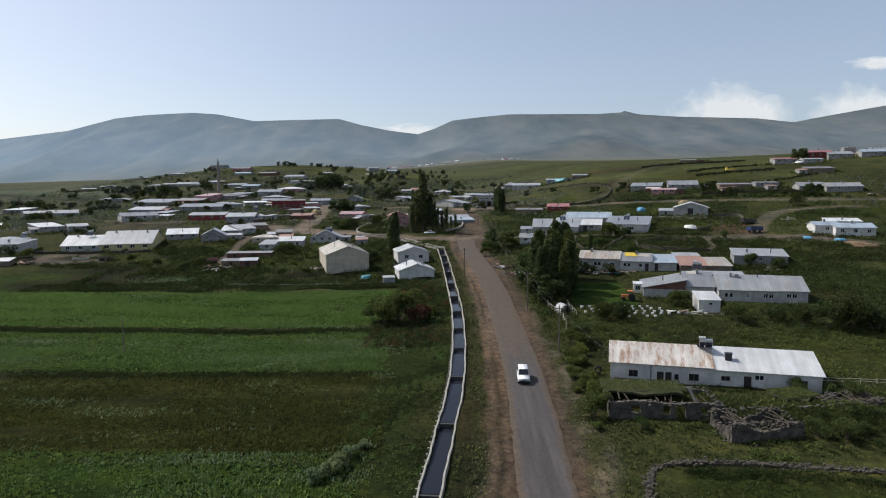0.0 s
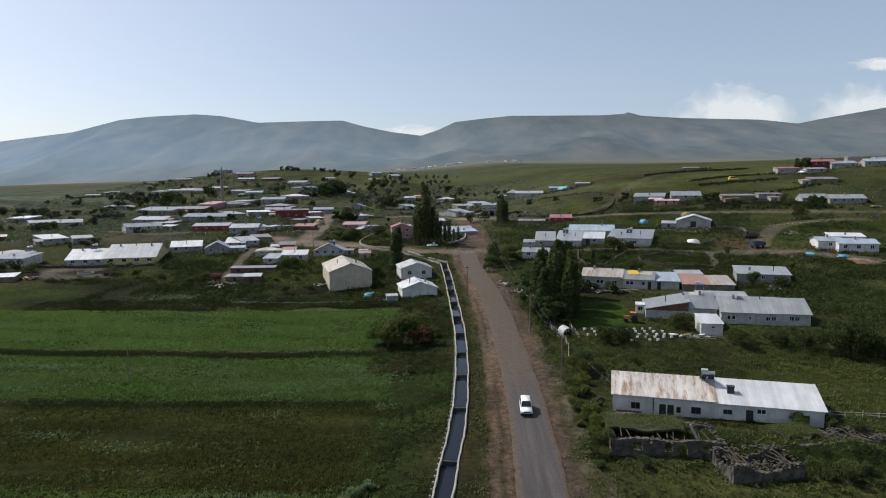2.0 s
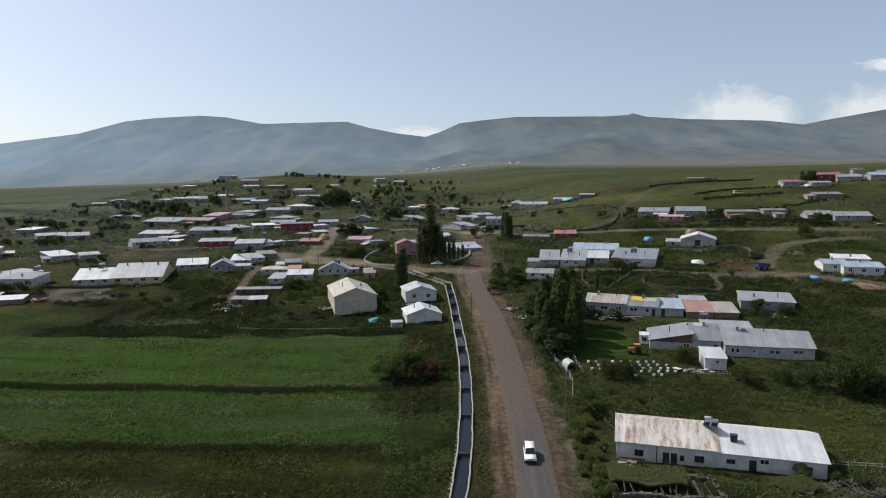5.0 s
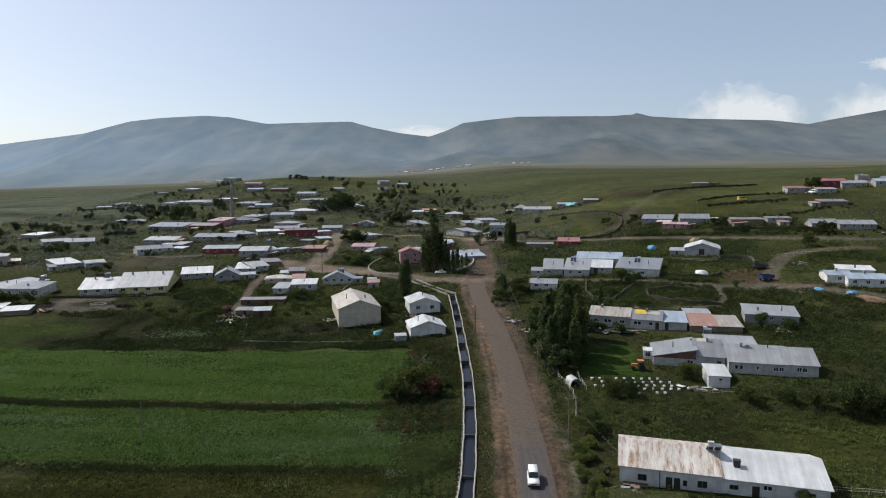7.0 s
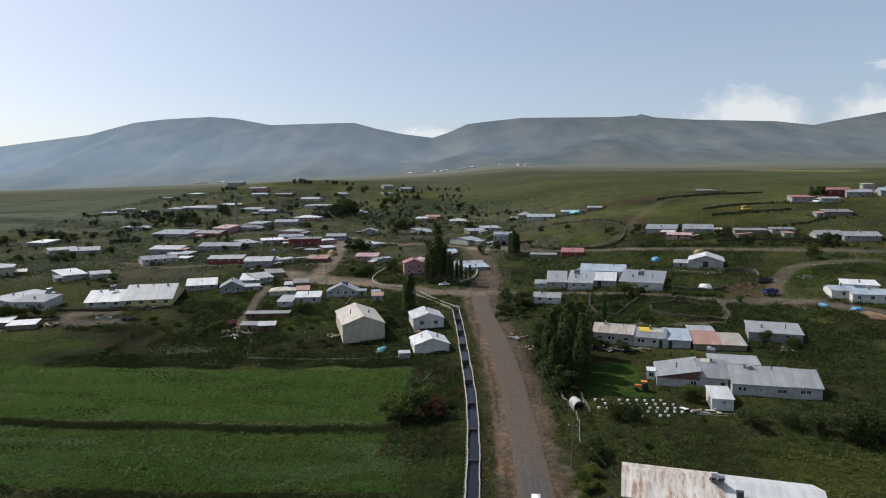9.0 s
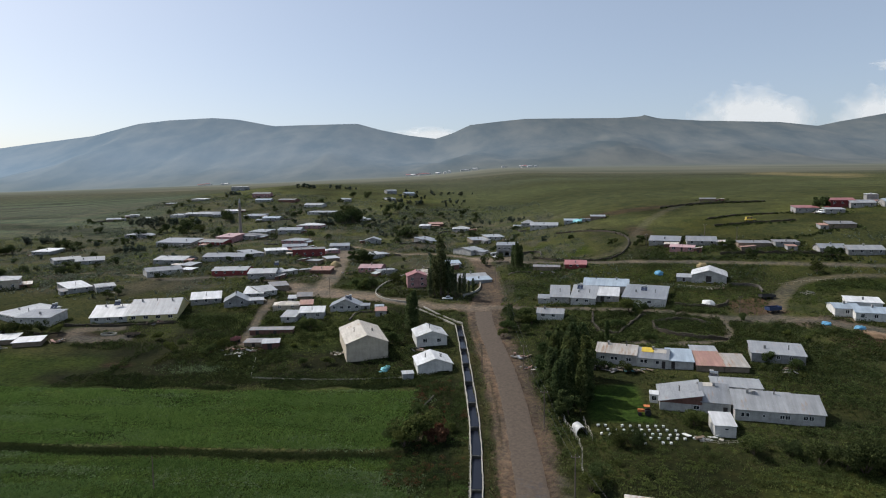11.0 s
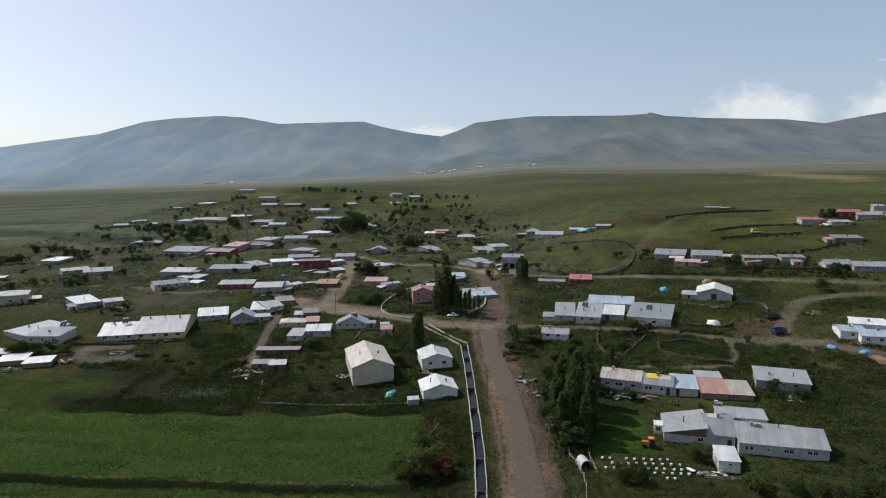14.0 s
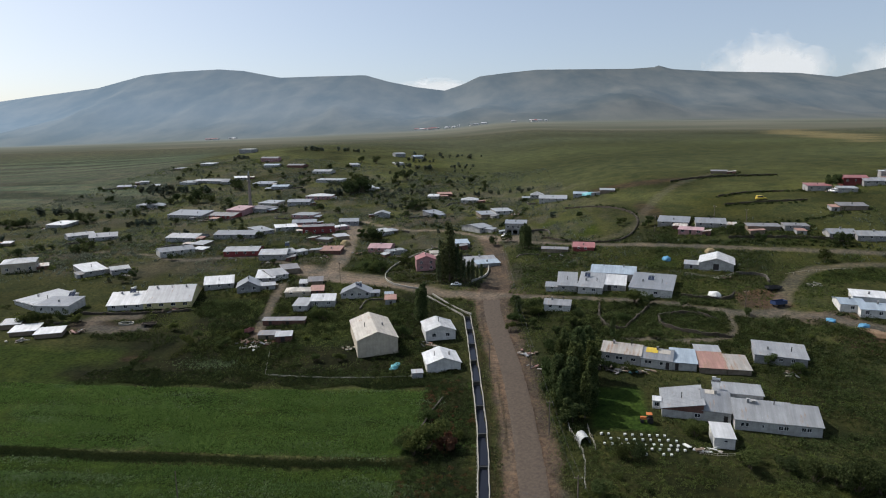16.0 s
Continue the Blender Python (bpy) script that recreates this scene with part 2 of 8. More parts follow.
c = mixc(_n, _l, 1.0, c, ramp(_n, _l, noise_node(_n, _l, 4.5, 4, 0.7), [(0.3, g3(0.7)), (0.68, g3(1.18))]), "MULTIPLY")
_l.new(c, _b.inputs["Base Color"])
bump(_n, _l, _b, noise_node(_n, _l, 1.6, 6, 0.7), 0.9, 0.35)
M["land"] = _m

# far mountains and plain: haze is painted as a glow that grows with distance
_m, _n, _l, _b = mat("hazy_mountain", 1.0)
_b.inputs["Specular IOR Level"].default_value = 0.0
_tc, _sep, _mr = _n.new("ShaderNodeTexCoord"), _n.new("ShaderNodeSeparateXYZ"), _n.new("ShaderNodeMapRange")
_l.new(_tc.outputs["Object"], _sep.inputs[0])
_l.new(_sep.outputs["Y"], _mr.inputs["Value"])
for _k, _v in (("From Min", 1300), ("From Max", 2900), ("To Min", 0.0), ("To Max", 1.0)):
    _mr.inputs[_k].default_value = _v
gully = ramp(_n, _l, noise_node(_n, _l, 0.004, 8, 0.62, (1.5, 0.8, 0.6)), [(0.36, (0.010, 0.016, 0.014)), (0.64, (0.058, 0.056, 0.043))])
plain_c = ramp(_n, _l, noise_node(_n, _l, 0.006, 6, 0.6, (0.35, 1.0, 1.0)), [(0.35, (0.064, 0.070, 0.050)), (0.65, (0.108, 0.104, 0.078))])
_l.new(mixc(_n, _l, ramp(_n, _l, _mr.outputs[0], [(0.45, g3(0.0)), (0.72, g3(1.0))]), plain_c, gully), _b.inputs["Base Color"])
# the haze glow is brighter and bluer westward, and stronger low down
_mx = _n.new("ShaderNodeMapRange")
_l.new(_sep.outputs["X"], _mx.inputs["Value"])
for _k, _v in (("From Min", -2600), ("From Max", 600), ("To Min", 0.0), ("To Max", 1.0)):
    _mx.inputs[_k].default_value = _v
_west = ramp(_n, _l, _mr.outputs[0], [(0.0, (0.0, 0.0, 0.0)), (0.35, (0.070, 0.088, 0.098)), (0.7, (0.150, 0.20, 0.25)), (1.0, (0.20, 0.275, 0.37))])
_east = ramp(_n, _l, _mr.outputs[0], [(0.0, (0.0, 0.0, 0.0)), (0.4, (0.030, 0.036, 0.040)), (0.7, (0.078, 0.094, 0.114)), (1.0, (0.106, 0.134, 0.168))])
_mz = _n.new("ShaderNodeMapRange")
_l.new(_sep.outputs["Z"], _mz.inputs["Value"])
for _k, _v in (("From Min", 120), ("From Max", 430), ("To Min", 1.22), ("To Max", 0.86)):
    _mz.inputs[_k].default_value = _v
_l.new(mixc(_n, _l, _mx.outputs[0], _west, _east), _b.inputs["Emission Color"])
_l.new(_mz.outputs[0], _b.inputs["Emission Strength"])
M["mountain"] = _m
# the clouds' sunlit white is painted as emission
_m, _n, _l, _b = mat("cloud", 1.0)
_b.inputs["Base Color"].default_value = (0.12, 0.12, 0.12, 1)
_b.inputs["Emission Color"].default_value = (0.82, 0.85, 0.875, 1)
_b.inputs["Emission Strength"].default_value = 0.9
_tc, _len, _ma = _n.new("ShaderNodeTexCoord"), _n.new("ShaderNodeVectorMath"), _n.new("ShaderNodeMath")
_len.operation, _ma.operation = "LENGTH", "MULTIPLY_ADD"
_mp = _n.new("ShaderNodeMapping")
_mp.inputs["Scale"].default_value = (1.0, 0.0, 1.25)
_l.new(_tc.outputs["Object"], _mp.inputs[0])
_l.new(_mp.outputs[0], _len.inputs[0])
_l.new(noise_node(_n, _l, 2.6, 7, 0.62), _ma.inputs[0])
_ma.inputs[1].default_value = -0.95
_l.new(_len.outputs["Value"], _ma.inputs[2])
_l.new(ramp(_n, _l, _ma.outputs[0], [(0.02, g3(0.95)), (0.46, g3(0.0))]), _b.inputs["Alpha"])
M["cloud"] = _m


# ---- mesh helpers ----
def mesh_of(name, bm, material):
    me = bpy.data.meshes.new(name)
    bm.to_mesh(me)
    bm.free()
    me.materials.append(M[material] if isinstance(material, str) else material)
    return me


def part(name, bm, material, parent, label=""):
    ob = new(name, mesh_of(name, bm, material) if isinstance(bm, bmesh.types.BMesh) else bm)
    ob.parent = parent
    return tagged(ob, label)


def thing(name, label, category, m, group="", kind=""):
    ob = new(name)
    ob.matrix_world = m
    return tagged(ob, label, category, group, kind)


def box(bm, x0, x1, y0, y1, z0, z1):
    v = [bm.verts.new(p) for p in ((x0, y0, z0), (x1, y0, z0), (x1, y1, z0), (x0, y1, z0), (x0, y0, z1), (x1, y0, z1), (x1, y1, z1), (x0, y1, z1))]
    for f in ((3, 2, 1, 0), (4, 5, 6, 7), (0, 1, 5, 4), (1, 2, 6, 5), (2, 3, 7, 6), (3, 0, 4, 7)):
        bm.faces.new([v[k] for k in f])


def slab(bm, pts, t):
    """A flat polygon with thickness t downwards."""
    top = [bm.verts.new(p) for p in pts]
    low = [bm.verts.new((p[0], p[1], p[2] - t)) for p in pts]
    bm.faces.new(top)
    bm.faces.new(low[::-1])
    n = len(pts)
    for k in range(n):
        bm.faces.new((top[k], low[k], low[(k + 1) % n], top[(k + 1) % n]))


def tube(bm, a, b, r0, r1, seg=6):
    a, b = Vector(a), Vector(b)
    q = (b - a).to_track_quat("Z", "Y")
    rings = [[bm.verts.new(p + q @ Vector((r * math.cos(k * math.tau / seg), r * math.sin(k * math.tau / seg), 0))) for k in range(seg)] for p, r in ((a, r0), (b, r1))]
    for k in range(seg):
        bm.faces.new((rings[0][k], rings[0][(k + 1) % seg], rings[1][(k + 1) % seg], rings[1][k]))
    bm.faces.new(rings[0][::-1])
    bm.faces.new(rings[1])


# ---- the lie of the land ----
XN = np.array([-2500, -420, -210, -110, -40, 30, 100, 190, 2500.0])
YN = np.array([-300, 70, 125, 180, 240, 300, 420, 700, 1200, 2500.0])
ZN = np.array([
    [-42.3, -15.3, -12.5, -10.8, -9.5, -7.6, -5.8, -5.1, 12.2],
    [-23.6, -4.8, -3.5, -4.3, -4.8, -4.7, -3.6, -4.2, 50.3],
    [-20.9, -2.8, -1.6, -2.7, -3.5, -2.1, -0.5, -1, 56],
    [-18.4, 0.2, 4.1, 0.4, 0.9, 2.7, 6, 8.8, 61.3],
    [-15.4, 4.3, 8.3, 5.6, 5.9, 8.1, 13.7, 18.1, 65.8],
    [-12.6, 6.2, 10.2, 13, 10.9, 14.2, 23.6, 31.9, 68.5],
    [-8.3, 17.2, 15.8, 21.4, 18.5, 21.8, 35.6, 41.3, 71.4],
    [-0.8, 33.5, 50.0, 44.6, 38.8, 40, 50, 53.1, 77.7],
    [11.2, 51, 58.9, 61.3, 63.7, 68.6, 74.9, 74.3, 90.3],
    [36.9, 95.6, 105.6, 113.1, 120.8, 129, 133.4, 134.7, 126],
])


def spread(nodes, v):
    v = np.clip(np.atleast_1d(v).astype(float), nodes[0], nodes[-1])
    n, h = len(nodes), np.diff(nodes)
    i = np.clip(np.searchsorted(nodes, v) - 1, 0, n - 2)
    t = (v - nodes[i]) / h[i]
    w, d = np.zeros((len(v), n)), np.zeros((n, n))
    d[0, 0], d[0, 1], d[-1, -2], d[-1, -1] = -1 / h[0], 1 / h[0], -1 / h[-1], 1 / h[-1]
    for k in range(1, n - 1):
        a, b = h[k - 1], h[k]
        d[k, k - 1], d[k, k], d[k, k + 1] = -b / a / (a + b), b / a / (a + b) - a / b / (a + b), a / b / (a + b)
    r = np.arange(len(v))
    w[r, i] += 2 * t**3 - 3 * t**2 + 1
    w[r, i + 1] += 3 * t**2 - 2 * t**3
    return w + ((t**3 - 2 * t**2 + t) * h[i])[:, None] * d[i] + ((t**3 - t**2) * h[i])[:, None] * d[i + 1]


def heights(x, y):
    x, y = np.atleast_1d(x).astype(float), np.atleast_1d(y).astype(float)
    z = np.einsum("ni,nj,ij->n", spread(YN, y), spread(XN, x), ZN)
    # the grassy bank behind the ruins
    v = y + 0.255 * (x - 23.2)

    def step(q, a, b):
        k = np.clip((q - a) / (b - a), 0, 1)
        return k * k * (3 - 2 * k)

    return z + 1.5 * step(v, 77.6, 80.4) * (1 - step(v, 82, 88)) * step(x, 18.5, 22) * (1 - step(x, 50, 56))


def ground(x, y):
    return float(heights([x], [y])[0])


def line_points(pts, step=1.0):
    """Smooth points along a bent line, every step metres."""
    p = np.array(pts, float)
    for _ in range(2):
        q = np.empty((2 * len(p), p.shape[1]))
        q[0::2], q[1::2] = p, p
        a, b = p[:-1] * 0.75 + p[1:] * 0.25, p[:-1] * 0.25 + p[1:] * 0.75
        p = np.concatenate([p[:1], np.stack([a, b], 1).reshape(-1, p.shape[1]), p[-1:]])
    d = np.r_[0, np.cumsum(np.linalg.norm(np.diff(p[:, :2], axis=0), axis=1))]
    s = np.linspace(0, d[-1], max(2, int(d[-1] / step) + 1))
    return np.stack([np.interp(s, d, p[:, k]) for k in range(p.shape[1])], 1)


ROAD = line_points([(8.4, 20), (8.9, 57), (9.4, 66), (9.9, 75), (10.3, 85), (10.6, 97), (10.6, 113), (10.4, 128), (10.1, 141), (9.4, 156), (8.0, 173), (6.4, 188), (4.2, 207), (3.6, 222), (5.0, 236), (7.6, 252), (6.9, 282), (4.8, 306), (3.0, 322)], 1.0)
CANAL = line_points([(-4.2, 40), (-2.75, 57), (-1.3, 73), (-0.1, 86.5), (0.4, 100), (0.6, 115), (0.3, 135), (-0.9, 154), (-2.1, 171), (-3.2, 187.7), (-5.0, 207.6)], 0.5)
LANES = {
    "village": ([(4, 228), (-8, 230), (-14, 232), (-26, 239), (-36, 244), (-51, 249), (-60, 250), (-69, 258), (-66, 273), (-67, 289), (-69, 316), (-74, 351)], 3.9),
    "west": ([(-76, 262), (-93, 275), (-112, 282), (-127, 277.5), (-144, 273), (-160, 282.7), (-170, 286)], 1.5),
    "farwest": ([(-209, 283), (-202, 289), (-190, 293.5)], 1.0),
    "square": ([(-46, 250), (-58, 254), (-70, 258), (-79, 264)], 7.0),
    "shop": ([(3, 320), (14, 313), (20, 316)], 5.0),
    "east": ([(12, 313), (30, 299), (78, 277), (108, 264.5), (161, 250), (260, 232)], 1.7),
    "hill": ([(53, 293), (71, 300), (80, 314), (95, 350), (125, 399), (157, 428)], 2.6),
    "lane": ([(6, 229), (31, 224), (47, 219.5), (66, 213.5), (82, 203)], 1.5),
    "garden": ([(82, 203), (79, 184), (66, 181), (40, 186)], 0.6),
    "yard": ([(84, 201), (107, 197.5), (115, 191), (124, 183)], 3.0),
    "loop": ([(97, 200), (110, 221), (122, 236), (137, 240), (156, 240)], 2.2),
    "farm": ([(-126, 207), (-142, 202), (-131, 192), (-118, 197)], 3.0),
    "path": ([(-83, 244), (-82, 233), (-80, 220), (-78, 209), (-75, 190)], 1.6),
    "back": ([(-74, 366), (-65, 358.5), (-50, 347), (-33, 342.5), (-20, 343), (-1, 325), (8, 312)], 1.5),
}
LANE_PTS = {k: (line_points(p, 1.5), w) for k, (p, w) in LANES.items()}


def near_line(x, y, pts):
    """The distance of each point from a line, and the side it lies on."""
    best, side = np.full(len(x), 1e9), np.zeros(len(x))
    for k in range(0, len(pts)):
        dx, dy = x - pts[k, 0], y - pts[k, 1]
        d = dx * dx + dy * dy
        t = pts[min(k + 1, len(pts) - 1)] - pts[max(k - 1, 0)]
        hit = d < best
        best[hit] = d[hit]
        side[hit] = (t[1] * dx - t[0] * dy)[hit]
    return np.sqrt(best), np.sign(side)


def rough_field(x, y, scale, seed=0.0):
    """Soft random patches from -1 to 1."""
    out = np.zeros(len(x))
    r = random.Random(int(seed * 10) + 5)
    for k in range(14):
        a, f, ph = r.uniform(0, math.tau), r.uniform(0.5, 2.2) / scale, r.uniform(0, math.tau)
        out += np.sin((x * math.cos(a) + y * math.sin(a)) * f + ph)
    return out / 4.5


def smooth_step(v, a, b):
    t = np.clip((v - a) / (b - a), 0, 1)
    return t * t * (3 - 2 * t)


def land_colours(x, y):
    wob = rough_field(x, y, 6, 1) * 1.2
    scrub = np.array((0.100, 0.120, 0.050))
    col = np.ones((len(x), 3)) * scrub
    pat = rough_field(x, y, 16, 2)[:, None]
    col *= 1 + 0.34 * pat
    col += smooth_step(rough_field(x, y, 25, 3), 0.3, 1.0)[:, None] * np.array((0.02, 0.022, 0.0))

    def lay(mask, c, k=1.0):
        m = np.clip(mask * k, 0, 1)[:, None]
        col[:] = col * (1 - m) + np.array(c) * m

    def inside(x0, x1, y0, y1, soft=2.0):
        return smooth_step(x + wob, x0, x0 + soft) * (1 - smooth_step(x + wob, x1 - soft, x1)) * smooth_step(y + wob, y0, y0 + soft) * (1 - smooth_step(y + wob, y1 - soft, y1))

    slant = 0.03 * (x + 60)                      # the strips run slightly askew
    yy = y + slant
    # far meadows: distance haze is painted in as a paler, greyer green
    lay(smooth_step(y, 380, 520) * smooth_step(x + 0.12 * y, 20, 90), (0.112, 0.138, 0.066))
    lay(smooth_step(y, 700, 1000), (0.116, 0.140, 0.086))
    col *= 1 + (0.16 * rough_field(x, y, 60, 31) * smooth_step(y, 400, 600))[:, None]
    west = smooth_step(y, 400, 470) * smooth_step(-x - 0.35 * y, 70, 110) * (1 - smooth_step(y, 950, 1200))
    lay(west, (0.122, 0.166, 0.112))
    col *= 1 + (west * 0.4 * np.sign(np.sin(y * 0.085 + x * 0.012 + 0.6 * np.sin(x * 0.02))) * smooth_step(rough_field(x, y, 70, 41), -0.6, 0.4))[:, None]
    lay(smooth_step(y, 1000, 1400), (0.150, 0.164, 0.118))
    # the strip fields by the road
    lay(inside(-135, -13, 123, 155), (0.062, 0.112, 0.026))
    lay(inside(-190, -92, 112, 182, 8), (0.078, 0.128, 0.033), 0.9)
    lay(inside(-200, -14, 95, 119), (0.058, 0.104, 0.024))
    lay(inside(-200, -10, 64, 92), (0.058, 0.070, 0.022))
    lay(inside(-200, -9, 20, 65), (0.046, 0.092, 0.020))
    for y0, y1 in ((118, 122.5), (91, 95.5), (155, 164)):
        lay(inside(-118 if y0 > 150 else -200, -14, y0, y1, 1.6), (0.040, 0.045, 0.022), 0.85)
    lay(inside(-14, -3, 20, 150, 2), (0.060, 0.092, 0.030), 0.85)
    lay(inside(-128, -10, 156, 234, 6) * smooth_step(rough_field(x, y, 8, 111), -0.9, 0.4), (0.044, 0.053, 0.029), 0.9)
    lay(inside(-17, -2, 112, 162, 3), (0.046, 0.056, 0.028), 0.8)
    lay(inside(-114, -14, 155, 186, 3), (0.046, 0.055, 0.028), 0.8)
    # mowing streaks along the strips
    strip = ((x < -13) & (x > -200) & (y < 156))[:, None]
    col *= 1 + strip * (0.26 * rough_field(x * 0.12, y, 0.9, 61) + 0.16 * rough_field(x * 0.3, y, 2.2, 62))[:, None]
    # pasture by the houses
    lay(inside(25, 43, 133, 156), (0.086, 0.165, 0.038))
    lay(inside(26, 72, 70, 84), (0.066, 0.096, 0.028), 0.8)
    lay(inside(50, 118, 86, 114), (0.105, 0.135, 0.040), 0.9)
    lay(inside(20, 80, 30, 61), (0.058, 0.098, 0.025), 0.8)
    lay(inside(30, 62, 302, 345, 5), (0.085, 0.125, 0.030))
    lay(inside(118, 170, 222, 238, 4), (0.085, 0.120, 0.032))
    lay(inside(68, 84, 248, 262, 4), (0.075, 0.115, 0.030))
    lay(inside(-60, -40, 262, 285, 4), (0.060, 0.095, 0.028))
    lay(inside(-64, -40, 180, 215, 6), (0.070, 0.110, 0.030), 0.7)
    lay(inside(-110, -80, 205, 230, 5), (0.065, 0.105, 0.028), 0.7)
    # bare soil
    soil = (0.27, 0.23, 0.185)
    for cx, cy, rx, ry, c in ((97, 212, 10, 10, (0.25, 0.165, 0.125)), (111, 194, 12, 6, soil), (118, 176, 13, 8, (0.19, 0.115, 0.085)), (-73, 187, 10, 9, (0.19, 0.125, 0.10)), (-28, 380, 14, 16, (0.16, 0.12, 0.085)), (-106, 172, 5, 2, (0.11, 0.085, 0.06)), (-136, 197, 10, 5, (0.13, 0.115, 0.10)), (4, 231, 15, 8, soil), (100, 412, 40, 9, (0.11, 0.085, 0.06)), (90, 335, 6, 22, (0.11, 0.095, 0.062))):
        r = np.sqrt(((x - cx) / rx) ** 2 + ((y - cy) / ry) ** 2) + rough_field(x, y, 3, 4) * 0.12
        lay(1 - smooth_step(r, 0.7, 1.15), c, 0.85)
    xl, xr = np.interp(y, [643, 1116], [394, 489]), np.interp(y, [836, 1403], [515, 662])
    lay(smooth_step(x - xl, -6, 6) * (1 - smooth_step(x - xr, -6, 6)) * smooth_step(y - 643 - (x - 394) * 1.6, -10, 10) * (1 - smooth_step(y - 1116 - (x - 489) * 1.66, -10, 10)), (0.34, 0.31, 0.17), 0.85)
    # dusty trodden ground between the village houses, its colour also greyed for haze
    trod = smooth_step(y, 222, 262) * (1 - smooth_step(y, 470 - 0.6 * x, 560 - 0.6 * x)) * (1 - smooth_step(x, 40, 90))
    lay(trod * smooth_step(rough_field(x, y, 9, 44) + 0.6 * rough_field(x, y, 3, 45), -0.5, 0.9), (0.185, 0.180, 0.150), 0.62)
    # verges and lanes
    d, side = near_line(x, y, ROAD)
    nz = rough_field(x, y, 3.0, 6)
    near = (y < 245) & (y > -50)
    left, right = near & (side < 0), near & (side > 0)
    lay(np.where(left, 1 - smooth_step(d + nz * 0.6, 5.6, 7.2), 0), (0.235, 0.187, 0.145), 0.92)
    lay(np.where(near, 1 - smooth_step(d + nz * 0.5, 4.4, 6.4), 0) * smooth_step(y, 88, 130), (0.37, 0.305, 0.245), 0.95)
    for off, wide, c, k in ((3.6, 0.5, (0.31, 0.235, 0.175), 0.8), (4.5, 0.35, (0.10, 0.09, 0.052), 0.75), (5.3, 0.45, (0.36, 0.275, 0.205), 0.9), (6.3, 0.4, (0.13, 0.11, 0.07), 0.6)):
        lay(np.where(left, np.exp(-(((d + nz * 0.25 - off) / wide) ** 2)), 0) * smooth_step(rough_field(x * 2, y * 0.3, 2, 70 + off) + 0.5, 0, 0.8), c, k)
    lay(np.where(left, smooth_step(d + nz, 6.8, 8.0) * (1 - smooth_step(d + nz, 8.5, 11)), 0), (0.085, 0.078, 0.045), 0.7)
    lay(np.where(right, 1 - smooth_step(d + nz * 0.8, 4.0 + 1.6 * smooth_step(y, 100, 125), 5.8 + 2.4 * smooth_step(y, 100, 125)), 0), (0.25, 0.205, 0.165), 0.92)
    lay(np.where(right, np.exp(-(((d + nz * 0.2 - 2.9) / 0.4) ** 2)), 0), (0.15, 0.11, 0.085), 0.7)
    lay(np.where(right & (y < 112), smooth_step(d + nz, 4.8, 5.6) * (1 - smooth_step(d + nz, 6.6, 8.4)), 0) * smooth_step(rough_field(x, y, 2, 78), -0.4, 0.5), (0.36, 0.33, 0.27), 0.7)
    lay(np.where(y > 200, 1 - smooth_step(d + nz * 0.5, 3.6, 6.0), 0), (0.25, 0.21, 0.172), 0.95)
    for name, (pts, w) in LANE_PTS.items():
        d, _ = near_line(x, y, pts)
        lay(1 - smooth_step(d + nz * 0.7, w * 0.6, w + 1.4), (0.46, 0.41, 0.35) if name in ("village", "square", "back") else (0.33, 0.31, 0.27), 0.22 if name == "hill" else 0.55 if name == "loop" else 0.8)
    # land beyond y 230 is also brightened here to stand in for haze
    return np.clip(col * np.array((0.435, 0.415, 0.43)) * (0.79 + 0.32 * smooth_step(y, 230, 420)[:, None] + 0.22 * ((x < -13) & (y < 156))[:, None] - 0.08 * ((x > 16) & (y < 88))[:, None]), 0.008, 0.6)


def graded(core0, core1, step, ends, grow=1.12):
    a = list(np.arange(core0, core1, step))
    s, v = step, core1
    while v < ends[1]:
        a.append(v)
        s *= grow
        v += s
    a.append(ends[1])
    s, v, low = step, core0 - step, []
    while v > ends[0]:
        low.append(v)
        s *= grow
        v -= s
    return np.array([ends[0]] + low[::-1] + a)


gx, gy = graded(-120, 130, 1.3, (-2500, 2500)), graded(50, 300, 1.3, (-300, 2500), 1.04)
gx = np.unique(np.r_[gx[(gx < -8) | (gx > 19)], np.arange(-8, 19, 0.4)])
X, Y = np.meshgrid(gx, gy)
fx, fy = X.ravel(), Y.ravel()
fz = heights(fx, fy)
roadness, _ = near_line(fx, fy, ROAD)
fz += np.where(roadness > 6, 0.12 * rough_field(fx, fy, 2.5, 8) + 0.1 * rough_field(fx, fy, 7, 9), 0) * (fy < 420)
fz -= np.where((roadness < 2.75) & (fy < 226), 0.09, 0)
canal_d, _ = near_line(fx, fy, CANAL[::2])
fz -= np.where(canal_d < 0.92, 2.2, 0)
nx, ny = len(gx), len(gy)
idx = np.arange(nx * ny).reshape(ny, nx)
faces = np.stack([idx[:-1, :-1], idx[:-1, 1:], idx[1:, 1:], idx[1:, :-1]], -1).reshape(-1, 4)
me = bpy.data.meshes.new("ground")
me.from_pydata(np.stack([fx, fy, fz], 1).tolist(), [], faces.tolist())
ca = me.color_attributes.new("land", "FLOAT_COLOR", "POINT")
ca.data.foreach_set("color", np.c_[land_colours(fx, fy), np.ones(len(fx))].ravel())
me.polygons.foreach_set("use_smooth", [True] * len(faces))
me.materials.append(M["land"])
tagged(new("ground", me), "green meadows, scrub and bare tracks on a gentle slope", "ground", kind="structure")

